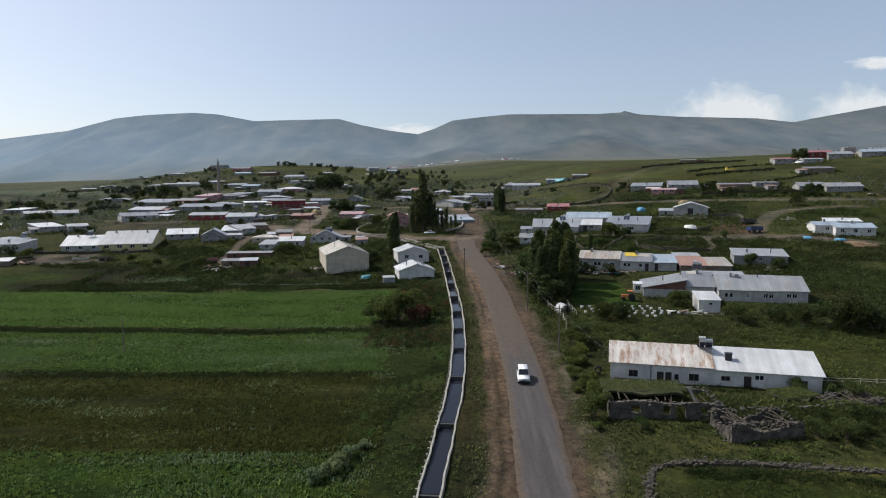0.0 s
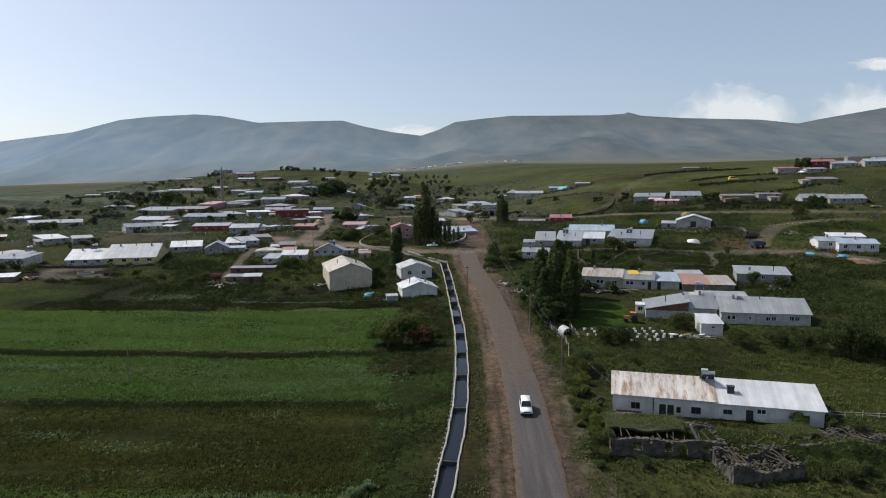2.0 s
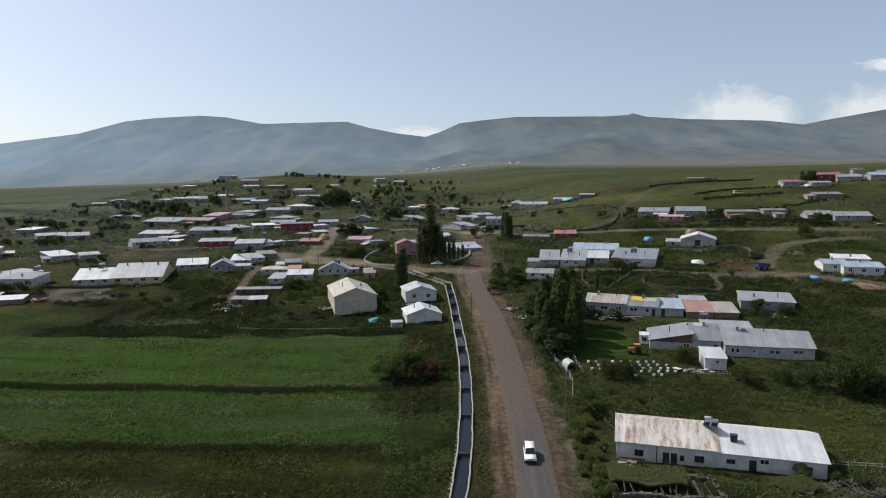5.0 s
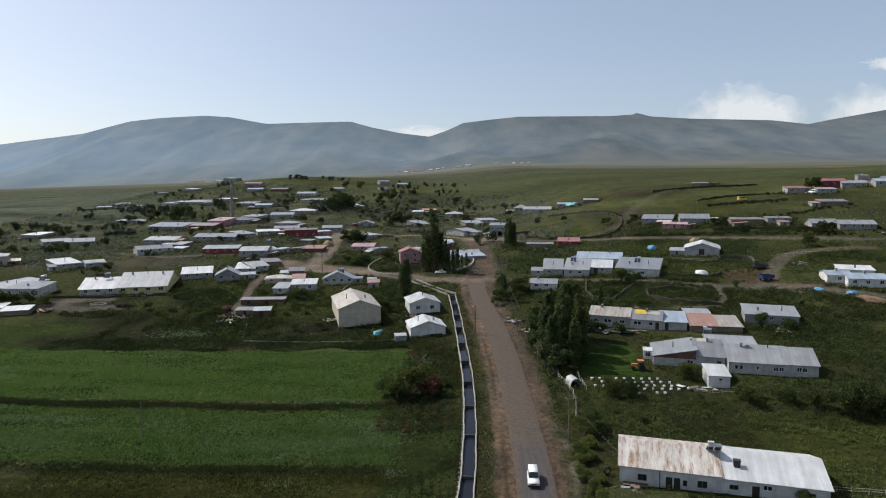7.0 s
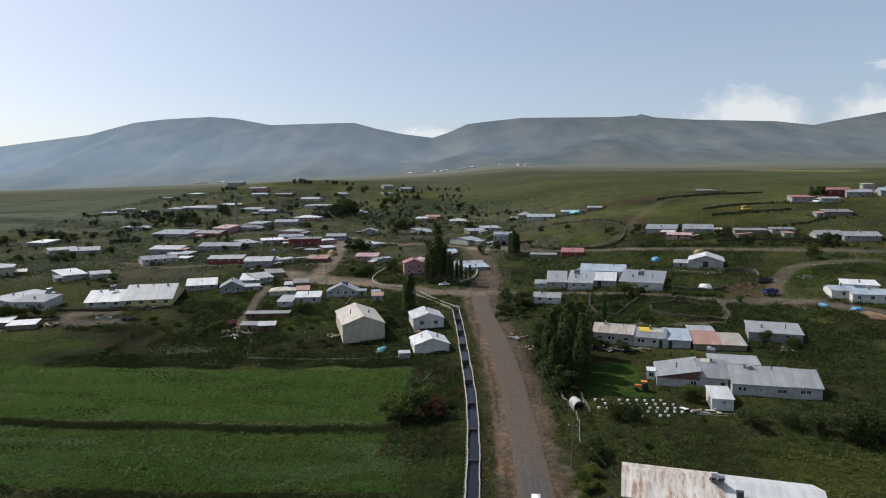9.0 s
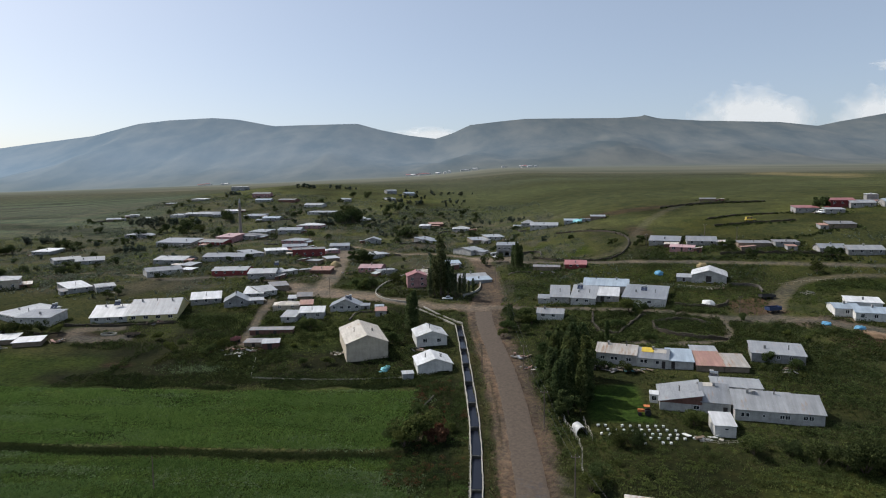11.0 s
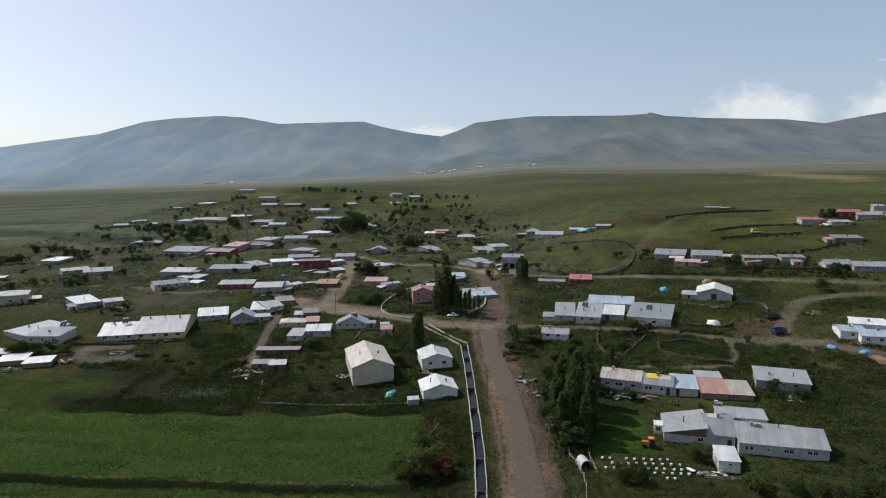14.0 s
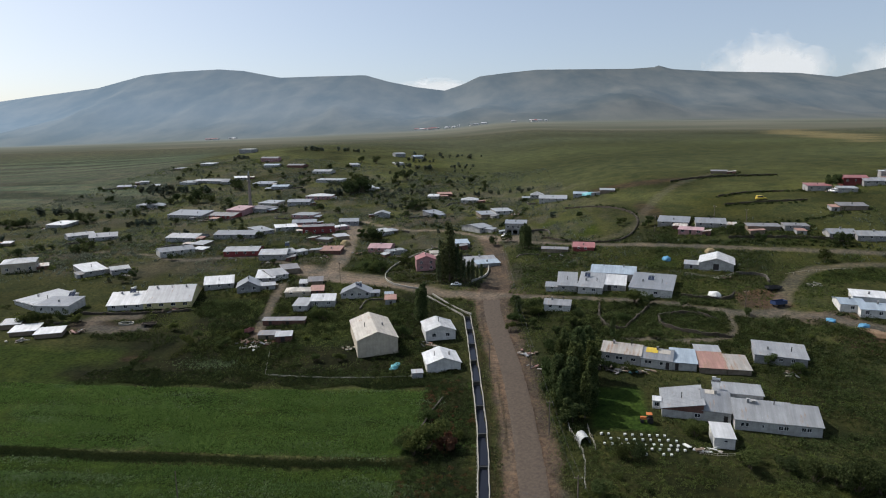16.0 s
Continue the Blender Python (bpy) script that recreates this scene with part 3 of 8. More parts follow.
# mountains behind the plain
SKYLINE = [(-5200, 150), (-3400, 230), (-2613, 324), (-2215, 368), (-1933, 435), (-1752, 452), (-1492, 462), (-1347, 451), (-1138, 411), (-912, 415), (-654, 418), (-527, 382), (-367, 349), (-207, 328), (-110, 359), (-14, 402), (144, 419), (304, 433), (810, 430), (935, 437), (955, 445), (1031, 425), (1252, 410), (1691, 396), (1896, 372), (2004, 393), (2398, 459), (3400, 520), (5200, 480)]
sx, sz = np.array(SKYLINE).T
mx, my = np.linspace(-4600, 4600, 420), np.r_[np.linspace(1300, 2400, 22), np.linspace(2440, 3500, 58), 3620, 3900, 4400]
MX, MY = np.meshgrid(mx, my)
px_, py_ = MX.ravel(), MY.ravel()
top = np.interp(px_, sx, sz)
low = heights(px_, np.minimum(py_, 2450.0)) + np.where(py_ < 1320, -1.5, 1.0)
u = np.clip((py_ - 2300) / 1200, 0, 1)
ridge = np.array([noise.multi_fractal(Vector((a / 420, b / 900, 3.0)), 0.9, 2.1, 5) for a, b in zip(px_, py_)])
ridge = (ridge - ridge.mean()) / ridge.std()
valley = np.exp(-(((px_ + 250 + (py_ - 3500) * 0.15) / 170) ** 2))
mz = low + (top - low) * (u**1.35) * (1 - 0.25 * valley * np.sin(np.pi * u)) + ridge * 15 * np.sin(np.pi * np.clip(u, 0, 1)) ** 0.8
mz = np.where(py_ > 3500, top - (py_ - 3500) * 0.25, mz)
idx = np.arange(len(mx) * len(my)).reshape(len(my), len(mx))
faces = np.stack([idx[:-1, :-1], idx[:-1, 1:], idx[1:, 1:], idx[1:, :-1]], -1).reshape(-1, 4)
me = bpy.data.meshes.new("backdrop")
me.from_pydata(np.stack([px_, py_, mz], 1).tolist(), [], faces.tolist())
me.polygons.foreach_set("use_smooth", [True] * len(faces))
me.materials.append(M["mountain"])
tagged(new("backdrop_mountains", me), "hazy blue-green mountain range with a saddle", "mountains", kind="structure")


def cloud(x, z, wide, tall, seed, label="white heaped cloud behind the mountains"):
    """The near side of a heap of soft puffs; its own space runs from -1 to 1 across."""
    r = random.Random(seed)
    puffs = [(u, r.uniform(-0.1, 0.6) * (1 - abs(u + 0.2) * 0.7), r.uniform(0.16, 0.38)) for u in (r.uniform(-0.8, 0.8) for _ in range(26))]
    nu, nv = 90, 60
    gu, gv = np.meshgrid(np.linspace(-1, 1, nu), np.linspace(-0.9, 1, nv))
    bulge = np.zeros_like(gu)
    for u, v, q in puffs:
        bulge = np.maximum(bulge, np.sqrt(np.clip(q * q - (gu - u) ** 2 - (gv - v) ** 2, 0, None)))
    rough = np.array([noise.fractal(Vector((p, q, seed)) * 6, 1.0, 2.0, 4) for p, q in zip(gu.ravel(), gv.ravel())])
    me = bpy.data.meshes.new("backdrop_cloud")
    me.from_pydata(np.stack([gu.ravel(), -bulge.ravel() - rough * 0.06, gv.ravel()], 1).tolist(), [], [(j * nu + i, j * nu + i + 1, (j + 1) * nu + i + 1, (j + 1) * nu + i) for j in range(nv - 1) for i in range(nu - 1)])
    me.polygons.foreach_set("use_smooth", [True] * len(me.polygons))
    me.materials.append(M["cloud"])
    ob = new("backdrop_cloud", me)
    ob.matrix_world = pose(x, 4300, z) @ Matrix.Diagonal((wide, wide * 0.5, tall, 1))
    tagged(ob, label, "cloud", kind="structure")


cloud(1880, 450, 430, 380, 3)
cloud(2760, 450, 420, 350, 5)
cloud(2900, 840, 260, 60, 8, "thin pale cloud high over the mountains")
cloud(-300, 380, 330, 130, 9, "faint pale cloud low behind the saddle")
cloud(520, 440, 260, 110, 12, "faint pale cloud low behind the ridge")


# ---- road and canal ----
def ribbon(pts, half, lift):
    bm = bmesh.new()
    t = np.gradient(pts[:, :2], axis=0)
    t /= np.linalg.norm(t, axis=1)[:, None]
    nrm = np.stack([t[:, 1], -t[:, 0]], 1)
    rows = []
    for k, p in enumerate(pts):
        h = half(p[1]) if callable(half) else half
        h += 0.12 * math.sin(k * 0.37) * math.sin(k * 0.113 + 1)
        row = []
        wob = (0.35 * noise.noise(Vector((k * 0.55, 0.0, 7.0))), 0.35 * noise.noise(Vector((k * 0.55, 5.0, 7.0))))
        for s in (-1.0, -0.985, -0.86, -0.74, -0.5, 0.0, 0.5, 0.74, 0.86, 0.985, 1.0):
            q = p[:2] + nrm[k] * (h + (wob[s > 0] if abs(s) > 0.6 else 0.0)) * s
            row.append(bm.verts.new((q[0], q[1], ground(*q) + lift + 0.04 * (1 - s * s) - {1.0: 0.2, 0.985: 0.11, 0.86: 0.035}.get(abs(s), 0.0))))
        rows.append(row)
    for a, b in zip(rows, rows[1:]):
        for k in range(len(a) - 1):
            bm.faces.new((a[k], a[k + 1], b[k + 1], b[k]))
    for f in bm.faces:
        f.smooth = True
    return bm


TARRED = ROAD[ROAD[:, 1] < 224]
road = part("road", ribbon(TARRED, 3.3, 0.05), "asphalt", None, "dusty grey asphalt village road, worn at its edges")
wear = road.data.attributes.new("wear", "FLOAT", "POINT")
wear.data.foreach_set("value", np.array([max(e, min(1.15, 1.05 * max(0.0, (q[1] - 66) / 68) ** 1.4)) for q in TARRED for e in (1.1, 1.1, 0.8, 0.5, 0.08, 0.0, 0.08, 0.46, 0.78, 1.1, 1.1)]))
tagged(road, "", "road", kind="structure")

canal = thing("canal", "open concrete irrigation canal with stepped dark water", "canal", pose(0, 0, 0))
_t = np.gradient(CANAL[:, :2], axis=0)
_t /= np.linalg.norm(_t, axis=1)[:, None]
CN = np.stack([_t[:, 1], -_t[:, 0]], 1)
CZ = heights(CANAL[:, 0], CANAL[:, 1])


def canal_wall(side):
    bm = bmesh.new()
    rows = []
    for k, p in enumerate(CANAL):
        wav = 0.05 * math.sin(k * 0.23 + side) + 0.03 * math.sin(k * 0.71)
        prof = ((1.03, -1.8), (1.03, 0.34), (1.24, 0.34), (1.42, -0.6))
        rows.append([bm.verts.new((p[0] + side * CN[k, 0] * (o + wav), p[1] + side * CN[k, 1] * (o + wav), CZ[k] + z)) for o, z in prof])
    for a, b in zip(rows, rows[1:]):
        for k in range(3):
            bm.faces.new((a[k], a[k + 1], b[k + 1], b[k]) if side > 0 else (b[k], b[k + 1], a[k + 1], a[k]))
    bm.faces.new(rows[0])
    bm.faces.new(rows[-1])
    bmesh.ops.recalc_face_normals(bm, faces=bm.faces)
    return bm


part("canal_wall", canal_wall(-1), "concrete", canal, "pale weathered concrete canal wall")
part("canal_wall", canal_wall(1), "concrete", canal, "pale weathered concrete canal wall")
_bm = bmesh.new()
box(_bm, -0.09, 0.09, -0.06, 0.16, -0.75, 0.3)
RIB = mesh_of("buttress", _bm, "concrete")
for k in range(12, len(CANAL), 3):
    if CANAL[k, 1] < 128:
        _ob = part("buttress", RIB, "concrete", canal)
        _ob.matrix_local = pose(CANAL[k, 0] - CN[k, 0] * 1.36, CANAL[k, 1] - CN[k, 1] * 1.36, CZ[k], 0, 0, math.degrees(math.atan2(_t[k, 1], _t[k, 0])) + 90 - 90)
STEPS = [40, 57, 74, 91.5, 107, 120, 133, 146, 159, 172, 184, 196, 207]
for lo, hi in zip(STEPS, STEPS[1:]):
    ks = [k for k in range(len(CANAL)) if lo <= CANAL[k, 1] <= hi]
    z = min(CZ[k] for k in ks) + 0.08
    bm = bmesh.new()
    rows = [[bm.verts.new((CANAL[k, 0] + s * CN[k, 0] * 1.06, CANAL[k, 1] + s * CN[k, 1] * 1.06, z)) for s in (-1, 1)] for k in (*ks, min(ks[-1] + 1, len(CANAL) - 1))]
    for a, b in zip(rows, rows[1:]):
        if a[0].co != b[0].co:
            bm.faces.new((a[0], a[1], b[1], b[0]))
    part("water", bm, "water", canal, "still dark water")
    k = ks[-1]
    bm = bmesh.new()
    box(bm, -1.04, 1.04, 0, 0.3, -2.2, 0.74)
    w = part("weir", bm, "wetcon", canal, "dark wet concrete weir")
    w.matrix_world = pose(CANAL[k, 0], CANAL[k, 1], CZ[k] - 0.62, 0, 0, math.degrees(math.atan2(_t[k, 1], _t[k, 0])) - 90)


def low_wall(name, label, category, pts, h, thick, material, kind=""):
    p = line_points(pts, 1.2)
    t = np.gradient(p[:, :2], axis=0)
    t /= np.linalg.norm(t, axis=1)[:, None]
    bm = bmesh.new()
    rows = []
    for k, q in enumerate(p):
        z, wob = ground(q[0], q[1]), 0.06 * math.sin(k * 1.7)
        rows.append([bm.verts.new((q[0] + t[k, 1] * o, q[1] - t[k, 0] * o, z + e + wob)) for o, e in ((-thick / 2, -0.5), (-thick / 2, h), (thick / 2, h), (thick / 2, -0.5))])
    for a, b in zip(rows, rows[1:]):
        for k in range(3):
            bm.faces.new((a[k], a[k + 1], b[k + 1], b[k]))
    bm.faces.new(rows[0])
    bm.faces.new(rows[-1])
    bmesh.ops.recalc_face_normals(bm, faces=bm.faces)
    ob = part(name, bm, material, None, label)
    return tagged(ob, "", category, kind=kind)


low_wall("canal_side_wall", "pale concrete wall curving beside the junction", "wall", [(-3.6, 208.5), (-10, 216), (-19, 231)], 0.6, 0.35, "concrete")
low_wall("canal_side_wall", "pale concrete wall along the canal's bend", "wall", [(-6.6, 208), (-13, 217), (-22, 230)], 0.6, 0.35, "concrete")
low_wall("grove_wall", "long curving stone wall round a grassy yard", "wall", [(-22, 236), (-35, 242), (-42, 252), (-41, 268), (-34, 285), (-24, 300)], 0.75, 0.35, "concrete")
low_wall("grove_wall", "curving stone wall beside the climbing road", "wall", [(-4, 246), (2, 252), (3.5, 262), (2, 276)], 0.9, 0.5, "concrete")
low_wall("garden_wall", "thin pale garden wall along the field", "wall", [(-66, 178), (-62.4, 164), (-61.9, 162.4), (-60.2, 162.2), (-45, 160.8), (-30, 160.8), (-17, 162)], 0.42, 0.14, "concrete")
low_wall("field_wall", "thin stone wall above a lane", "wall", [(-10, 150), (-13, 141), (-15, 132)], 0.4, 0.3, "stone")


# ---- houses ----
HOUSES = []


def ribbed(bm, p, th):
    """A sheet with raised seams from its eave p[0]-p[1] to its top p[3]-p[2]."""
    A, B, C, E = (Vector(q) for q in p)
    n = max(2, int((B - A).length / 0.75))
    up = (B - A).cross(E - A).normalized() * 0.022
    prof = [(0.0, 0)]
    for k in range(n + 1):
        f = 0.006 + 0.988 * k / n
        prof += [(f - 0.003, 0), (f - 0.002, 1), (f + 0.002, 1), (f + 0.003, 0)]
    prof.append((1.0, 0))
    lo = [bm.verts.new(A.lerp(B, f) + up * h) for f, h in prof]
    hi = [bm.verts.new(E.lerp(C, f) + up * h) for f, h in prof]
    for k in range(len(prof) - 1):
        bm.faces.new((lo[k], lo[k + 1], hi[k + 1], hi[k]))
    low = [bm.verts.new(q - Vector((0, 0, th))) for q in (A, B, C, E)]
    bm.faces.new(low[::-1])
    bm.faces.new((lo[0], hi[0], low[3], low[0]))
    bm.faces.new((lo[-1], low[1], low[2], hi[-1]))
    bm.faces.new((*lo, low[1], low[0])[::-1])
    bm.faces.new((*hi, low[2], low[3]))


def house(label, x, y, yaw, L, D, eave, rise, roof, wall, cover, front=(), left=(), chimneys=1, over=0.35, z=None, ribs=False, category="house", group="", plinth=0.0, gable_cover=""):
    """A house whose front stands from (x, y) along yaw, D deep. roof: x (ridge along the front), y (gable to the front), shed, shedx, hip.
    front, left: openings (from, width, bottom, height, kind)."""
    if wall == "white" and y > 190 and (x * 7 + y * 3) % 10 >= 7:
        wall = "offwhite"
    if y > 225 and wall == "white" and (x * 7 + y * 3) % 10 < 7:
        wall = "dingy"
    if y > 200 and x < 0 and wall == "white":
        wall = "offwhite"
    if x < 0 and y < 330 and cover == "r_light":
        cover = "r_pale"
    # haze put into the colour: some far roofs get a duller cover
    if y > 260 and cover == "r_white" and (x * 3 + y * 5) % 10 < 5:
        cover = "r_light"
    elif y > 260 and cover == "r_light" and (x * 3 + y * 5) % 10 < 4:
        cover = "r_grey"
    if y > 225 and eave < 4:
        eave, rise = eave * (0.76 if x < 0 else 0.85), rise * 1.2
    a = radians(yaw)
    cs, sn = math.cos(a), math.sin(a)
    if z is None:
        z = sum(ground(x + cs * u - sn * v, y + sn * u + cs * v) for u, v in ((0, 0), (L, 0), (L / 2, 0), (L / 2, D / 3))) / 4
    ob = thing("house" if category == "house" else category.replace(" ", "_"), label, category, pose(x, y, z, 0, 0, yaw), group)
    t, foot = 0.28, -2.5
    HOUSES.append((x, y, yaw, L, D))

    def h(u, v):
        if roof == "x":
            return eave + rise * (1 - abs(2 * v / D - 1))
        if roof == "y":
            return eave + rise * (1 - abs(2 * u / L - 1))
        if roof == "shed":
            return eave + rise * v / D
        if roof == "shedx":
            return eave + rise * u / L
        return eave

    def face(bm, length, openings):
        xs = sorted({0.0, length, *[o[0] for o in openings], *[o[0] + o[1] for o in openings]})
        zs = sorted({foot, eave, *[o[2] for o in openings], *[o[2] + o[3] for o in openings]})
        for x0, x1 in zip(xs, xs[1:]):
            for z0, z1 in zip(zs, zs[1:]):
                mx, mz = (x0 + x1) / 2, (z0 + z1) / 2
                if not any(o[0] < mx < o[0] + o[1] and o[2] < mz < o[2] + o[3] for o in openings):
                    box(bm, x0, x1, 0, t, z0, z1)

    def gable(bm, p, q, apex, nrm):
        """The piece of an end wall above the eaves."""
        tri = [p] + apex + [q]
        fr = [bm.verts.new(v) for v in tri]
        bk = [bm.verts.new((v[0] + nrm[0] * t, v[1] + nrm[1] * t, v[2])) for v in tri]
        bm.faces.new(fr)
        bm.faces.new(bk[::-1])
        for k in range(len(tri)):
            bm.faces.new((fr[k], bk[k], bk[(k + 1) % len(tri)], fr[(k + 1) % len(tri)]))

    bm = bmesh.new()
    face(bm, L, front)
    bm2 = bmesh.new()
    face(bm2, D - 2 * t, left)
    bmesh.ops.transform(bm2, verts=bm2.verts, matrix=pose(0, D - t, 0, 0, 0, -90))
    tmp = bpy.data.meshes.new("tmp")
    bm2.to_mesh(tmp)
    bm2.free()
    bm.from_mesh(tmp)
    bpy.data.meshes.remove(tmp)
    box(bm, 0, L, D - t, D, foot, eave)
    box(bm, L - t, L, t, D - t, foot, eave)
    if roof == "x":
        for u, n in ((0.0, 1), (L, -1)):
            gable(bm, (u, 0, eave), (u, D, eave), [(u, D / 2, eave + rise)], (n, 0))
    elif roof == "y":
        for v, n in ((0.0, 1), (D, -1)):
            gable(bm, (0, v, eave), (L, v, eave), [(L / 2, v, eave + rise)], (0, n))
    elif roof == "shed":
        for u, n in ((0.0, 1), (L, -1)):
            gable(bm, (u, 0, eave), (u, D, eave), [(u, D, eave + rise)], (n, 0))
        box(bm, t, L - t, D - t, D, eave, eave + rise)
    elif roof == "shedx":
        for v, n in ((0.0, 1), (D, -1)):
            gable(bm, (0, v, eave), (L, v, eave), [(L, v, eave + rise)], (0, n))
        box(bm, L - t, L, t, D - t, eave, eave + rise)
    bmesh.ops.remove_doubles(bm, verts=bm.verts, dist=0.002)
    part("wall", bm, wall, ob)
    if gable_cover:
        bm = bmesh.new()
        v = [bm.verts.new(q) for q in ((0.1, -0.004, eave - 0.25), (L - 0.02, -0.004, eave - 0.25), (L - 0.02, -0.004, eave + rise - 0.1), (0.1, -0.004, eave - 0.02))]
        w = [bm.verts.new(q.co + Vector((0, -0.035, 0))) for q in v]
        bm.faces.new(v)
        bm.faces.new(w[::-1])
        for k in range(4):
            bm.faces.new((v[k], w[k], w[(k + 1) % 4], v[(k + 1) % 4]))
        bmesh.ops.recalc_face_normals(bm, faces=bm.faces)
        part("gable_board", bm, gable_cover, ob, "dark red-brown boarded gable")
    # thin dark grey strip along the foot of the front wall, between the doors
    if plinth:
        bm = bmesh.new()
        doors = sorted((q[0], q[0] + q[1]) for q in front if q[4] == "door")
        u = 0.0
        for d0, d1 in (*doors, (L, L)):
            if d0 - u > 0.05:
                box(bm, u, d0, -0.03, 0.0, -1.5, plinth)
            u = d1
        part("plinth", bm, "greyw", ob, "dark grey strip along the wall foot")

    o, th, g = over, 0.09, 0.10
    pans = []
    if roof == "x":
        s = 2 * rise / D
        pans = [[(-o, -o, eave - s * o), (L + o, -o, eave - s * o), (L + o, D / 2, eave + rise), (-o, D / 2, eave + rise)],
                [(L + o, D + o, eave - s * o), (-o, D + o, eave - s * o), (-o, D / 2, eave + rise), (L + o, D / 2, eave + rise)]]
    elif roof == "y":
        s = 2 * rise / L
        pans = [[(-o, D + o, eave - s * o), (-o, -o, eave - s * o), (L / 2, -o, eave + rise), (L / 2, D + o, eave + rise)],
                [(L + o, -o, eave - s * o), (L + o, D + o, eave - s * o), (L / 2, D + o, eave + rise), (L / 2, -o, eave + rise)]]
    elif roof == "shed":
        s = rise / D
        pans = [[(-o, -o, eave - s * o), (L + o, -o, eave - s * o), (L + o, D + o, eave + rise + s * o), (-o, D + o, eave + rise + s * o)]]
    elif roof == "shedx":
        s = rise / L
        pans = [[(-o, D + o, eave - s * o), (-o, -o, eave - s * o), (L + o, -o, eave + rise + s * o), (L + o, D + o, eave + rise + s * o)]]
    else:
        i = min(L, D) / 2
        c = [(-o, -o, eave), (L + o, -o, eave), (L + o, D + o, eave), (-o, D + o, eave)]
        if L >= D:
            r0, r1 = (i, D / 2, eave + rise), (L - i + 0.01, D / 2, eave + rise)
            pans = [[c[0], c[1], r1, r0], [c[2], c[3], r0, r1], [c[3], c[0], r0], [c[1], c[2], r1]]
        else:
            r0, r1 = (L / 2, i, eave + rise), (L / 2, D - i, eave + rise)
            pans = [[c[3], c[0], r0, r1], [c[1], c[2], r1, r0], [c[0], c[1], r0], [c[2], c[3], r1]]
    for p in pans:
        bm = bmesh.new()
        p = [(q[0], q[1], q[2] + g) for q in p]
        if ribs and len(p) == 4:
            ribbed(bm, p, th)
        else:
            slab(bm, p, th)
        part("roof_panel", bm, cover, ob)

    for side, ops in (("f", front), ("l", left)):
        for u, w, zb, hh, kind in ops:
            mm = pose(0, 0, 0) if side == "f" else pose(0, D - t, 0, 0, 0, -90)
            if kind == "hole":
                continue
            if kind == "door":
                b = bmesh.new()
                box(b, u + 0.02, u + w - 0.02, 0.10, 0.16, max(zb, -0.05), zb + hh - 0.02)
                box(b, u + 0.12, u + w - 0.12, 0.08, 0.10, zb + 0.2, zb + hh * 0.45)
                box(b, u + 0.12, u + w - 0.12, 0.08, 0.10, zb + hh * 0.52, zb + hh - 0.2)
                d = part("door", b, "door", ob)
                d.matrix_local = mm
                continue
            b = bmesh.new()
            e = 0.055
            box(b, u, u + w, -0.03, 0.12, zb, zb + e)
            box(b, u, u + w, -0.03, 0.12, zb + hh - e, zb + hh)
            for k in range(3 if w > 0.9 else 2):
                c = u + (w - e) * k / (2 if w > 0.9 else 1)
                box(b, c, c + e, -0.02, 0.11, zb + e, zb + hh - e)
            wi = part("window", b, "wood" if kind == "dark" else "frame", ob)
            wi.matrix_local = mm
            b = bmesh.new()
            box(b, u + e, u + w - e, 0.05, 0.07, zb + e, zb + hh - e)
            part("pane", b, "glass", wi)
    for k in range(chimneys):
        u, v = L * (0.5 if chimneys == 1 else (k + 0.6) / (chimneys + 0.2)), D * 0.42
        b = bmesh.new()
        zz = h(u, v)
        if (k + int(abs(x))) % 2:
            tube(b, (u, v, zz - 0.2), (u, v, zz + 1.3), 0.11, 0.11, 7)
            tube(b, (u, v, zz + 1.36), (u, v, zz + 1.5), 0.2, 0.05, 7)
            part("chimney", b, "iron", ob, "dark stove pipe")
        else:
            box(b, u - 0.25, u + 0.25, v - 0.25, v + 0.25, zz - 0.2, zz + 0.9)
            box(b, u - 0.32, u + 0.32, v - 0.32, v + 0.32, zz + 0.9, zz + 1.0)
            part("chimney", b, "greyw", ob)
    return ob


def row(n, L, w=1.1, z=1.0, h=1.15, door=None):
    """n windows in a row along a front, with a door in place of one of them."""
    out = []
    for k in range(n):
        c = L * (k + 0.5) / n
        out.append((c - 0.45, 0.9, 0.0, 2.05, "door") if k == door else (c - w / 2, w, z, h, "window"))
    return tuple(out)


def W(u, w=1.2, z=1.1, h=0.95):
    return (u, w, z, h, "window")


def Dr(u, w=0.95, h=2.05):
    return (u, w, 0.0, h, "door")


# the long white house near the road: a rusty half and a white half
WH = house("long white plastered house half with a rust-streaked sheet roof", 23.2, 89.9, -14.3, 14.2, 11.6, 3.1, 1.75, "x", "white", "r_rust", ((2.6, 1.3, 1.05, 1.0, "dark"), Dr(6.6), (7.75, 0.9, 0.0, 2.05, "door"), (9.0, 0.6, 0.95, 0.9, "dark"), (11.0, 1.35, 1.0, 1.05, "dark")), (), 0, 0.3, -4.35, True, plinth=0.32)
_bm = bmesh.new()
tube(_bm, (5.75, -0.12, -0.1), (5.75, -0.12, 3.05), 0.06, 0.06, 7)
part("downpipe", _bm, "iron", WH, "dark downpipe")
house("white plastered house half with a bright white sheet roof", 36.98, 86.4, -14.3, 14.0, 11.6, 2.95, 1.9, "x", "white", "r_white", ((1.1, 1.2, 1.35, 0.7, "dark"), Dr(4.1, 1.0, 2.2), W(5.5, 1.2, 1.75, 0.75), (10.6, 1.6, 0.95, 1.15, "dark")), (), 0, 0.35, -4.35, True, plinth=0.3)
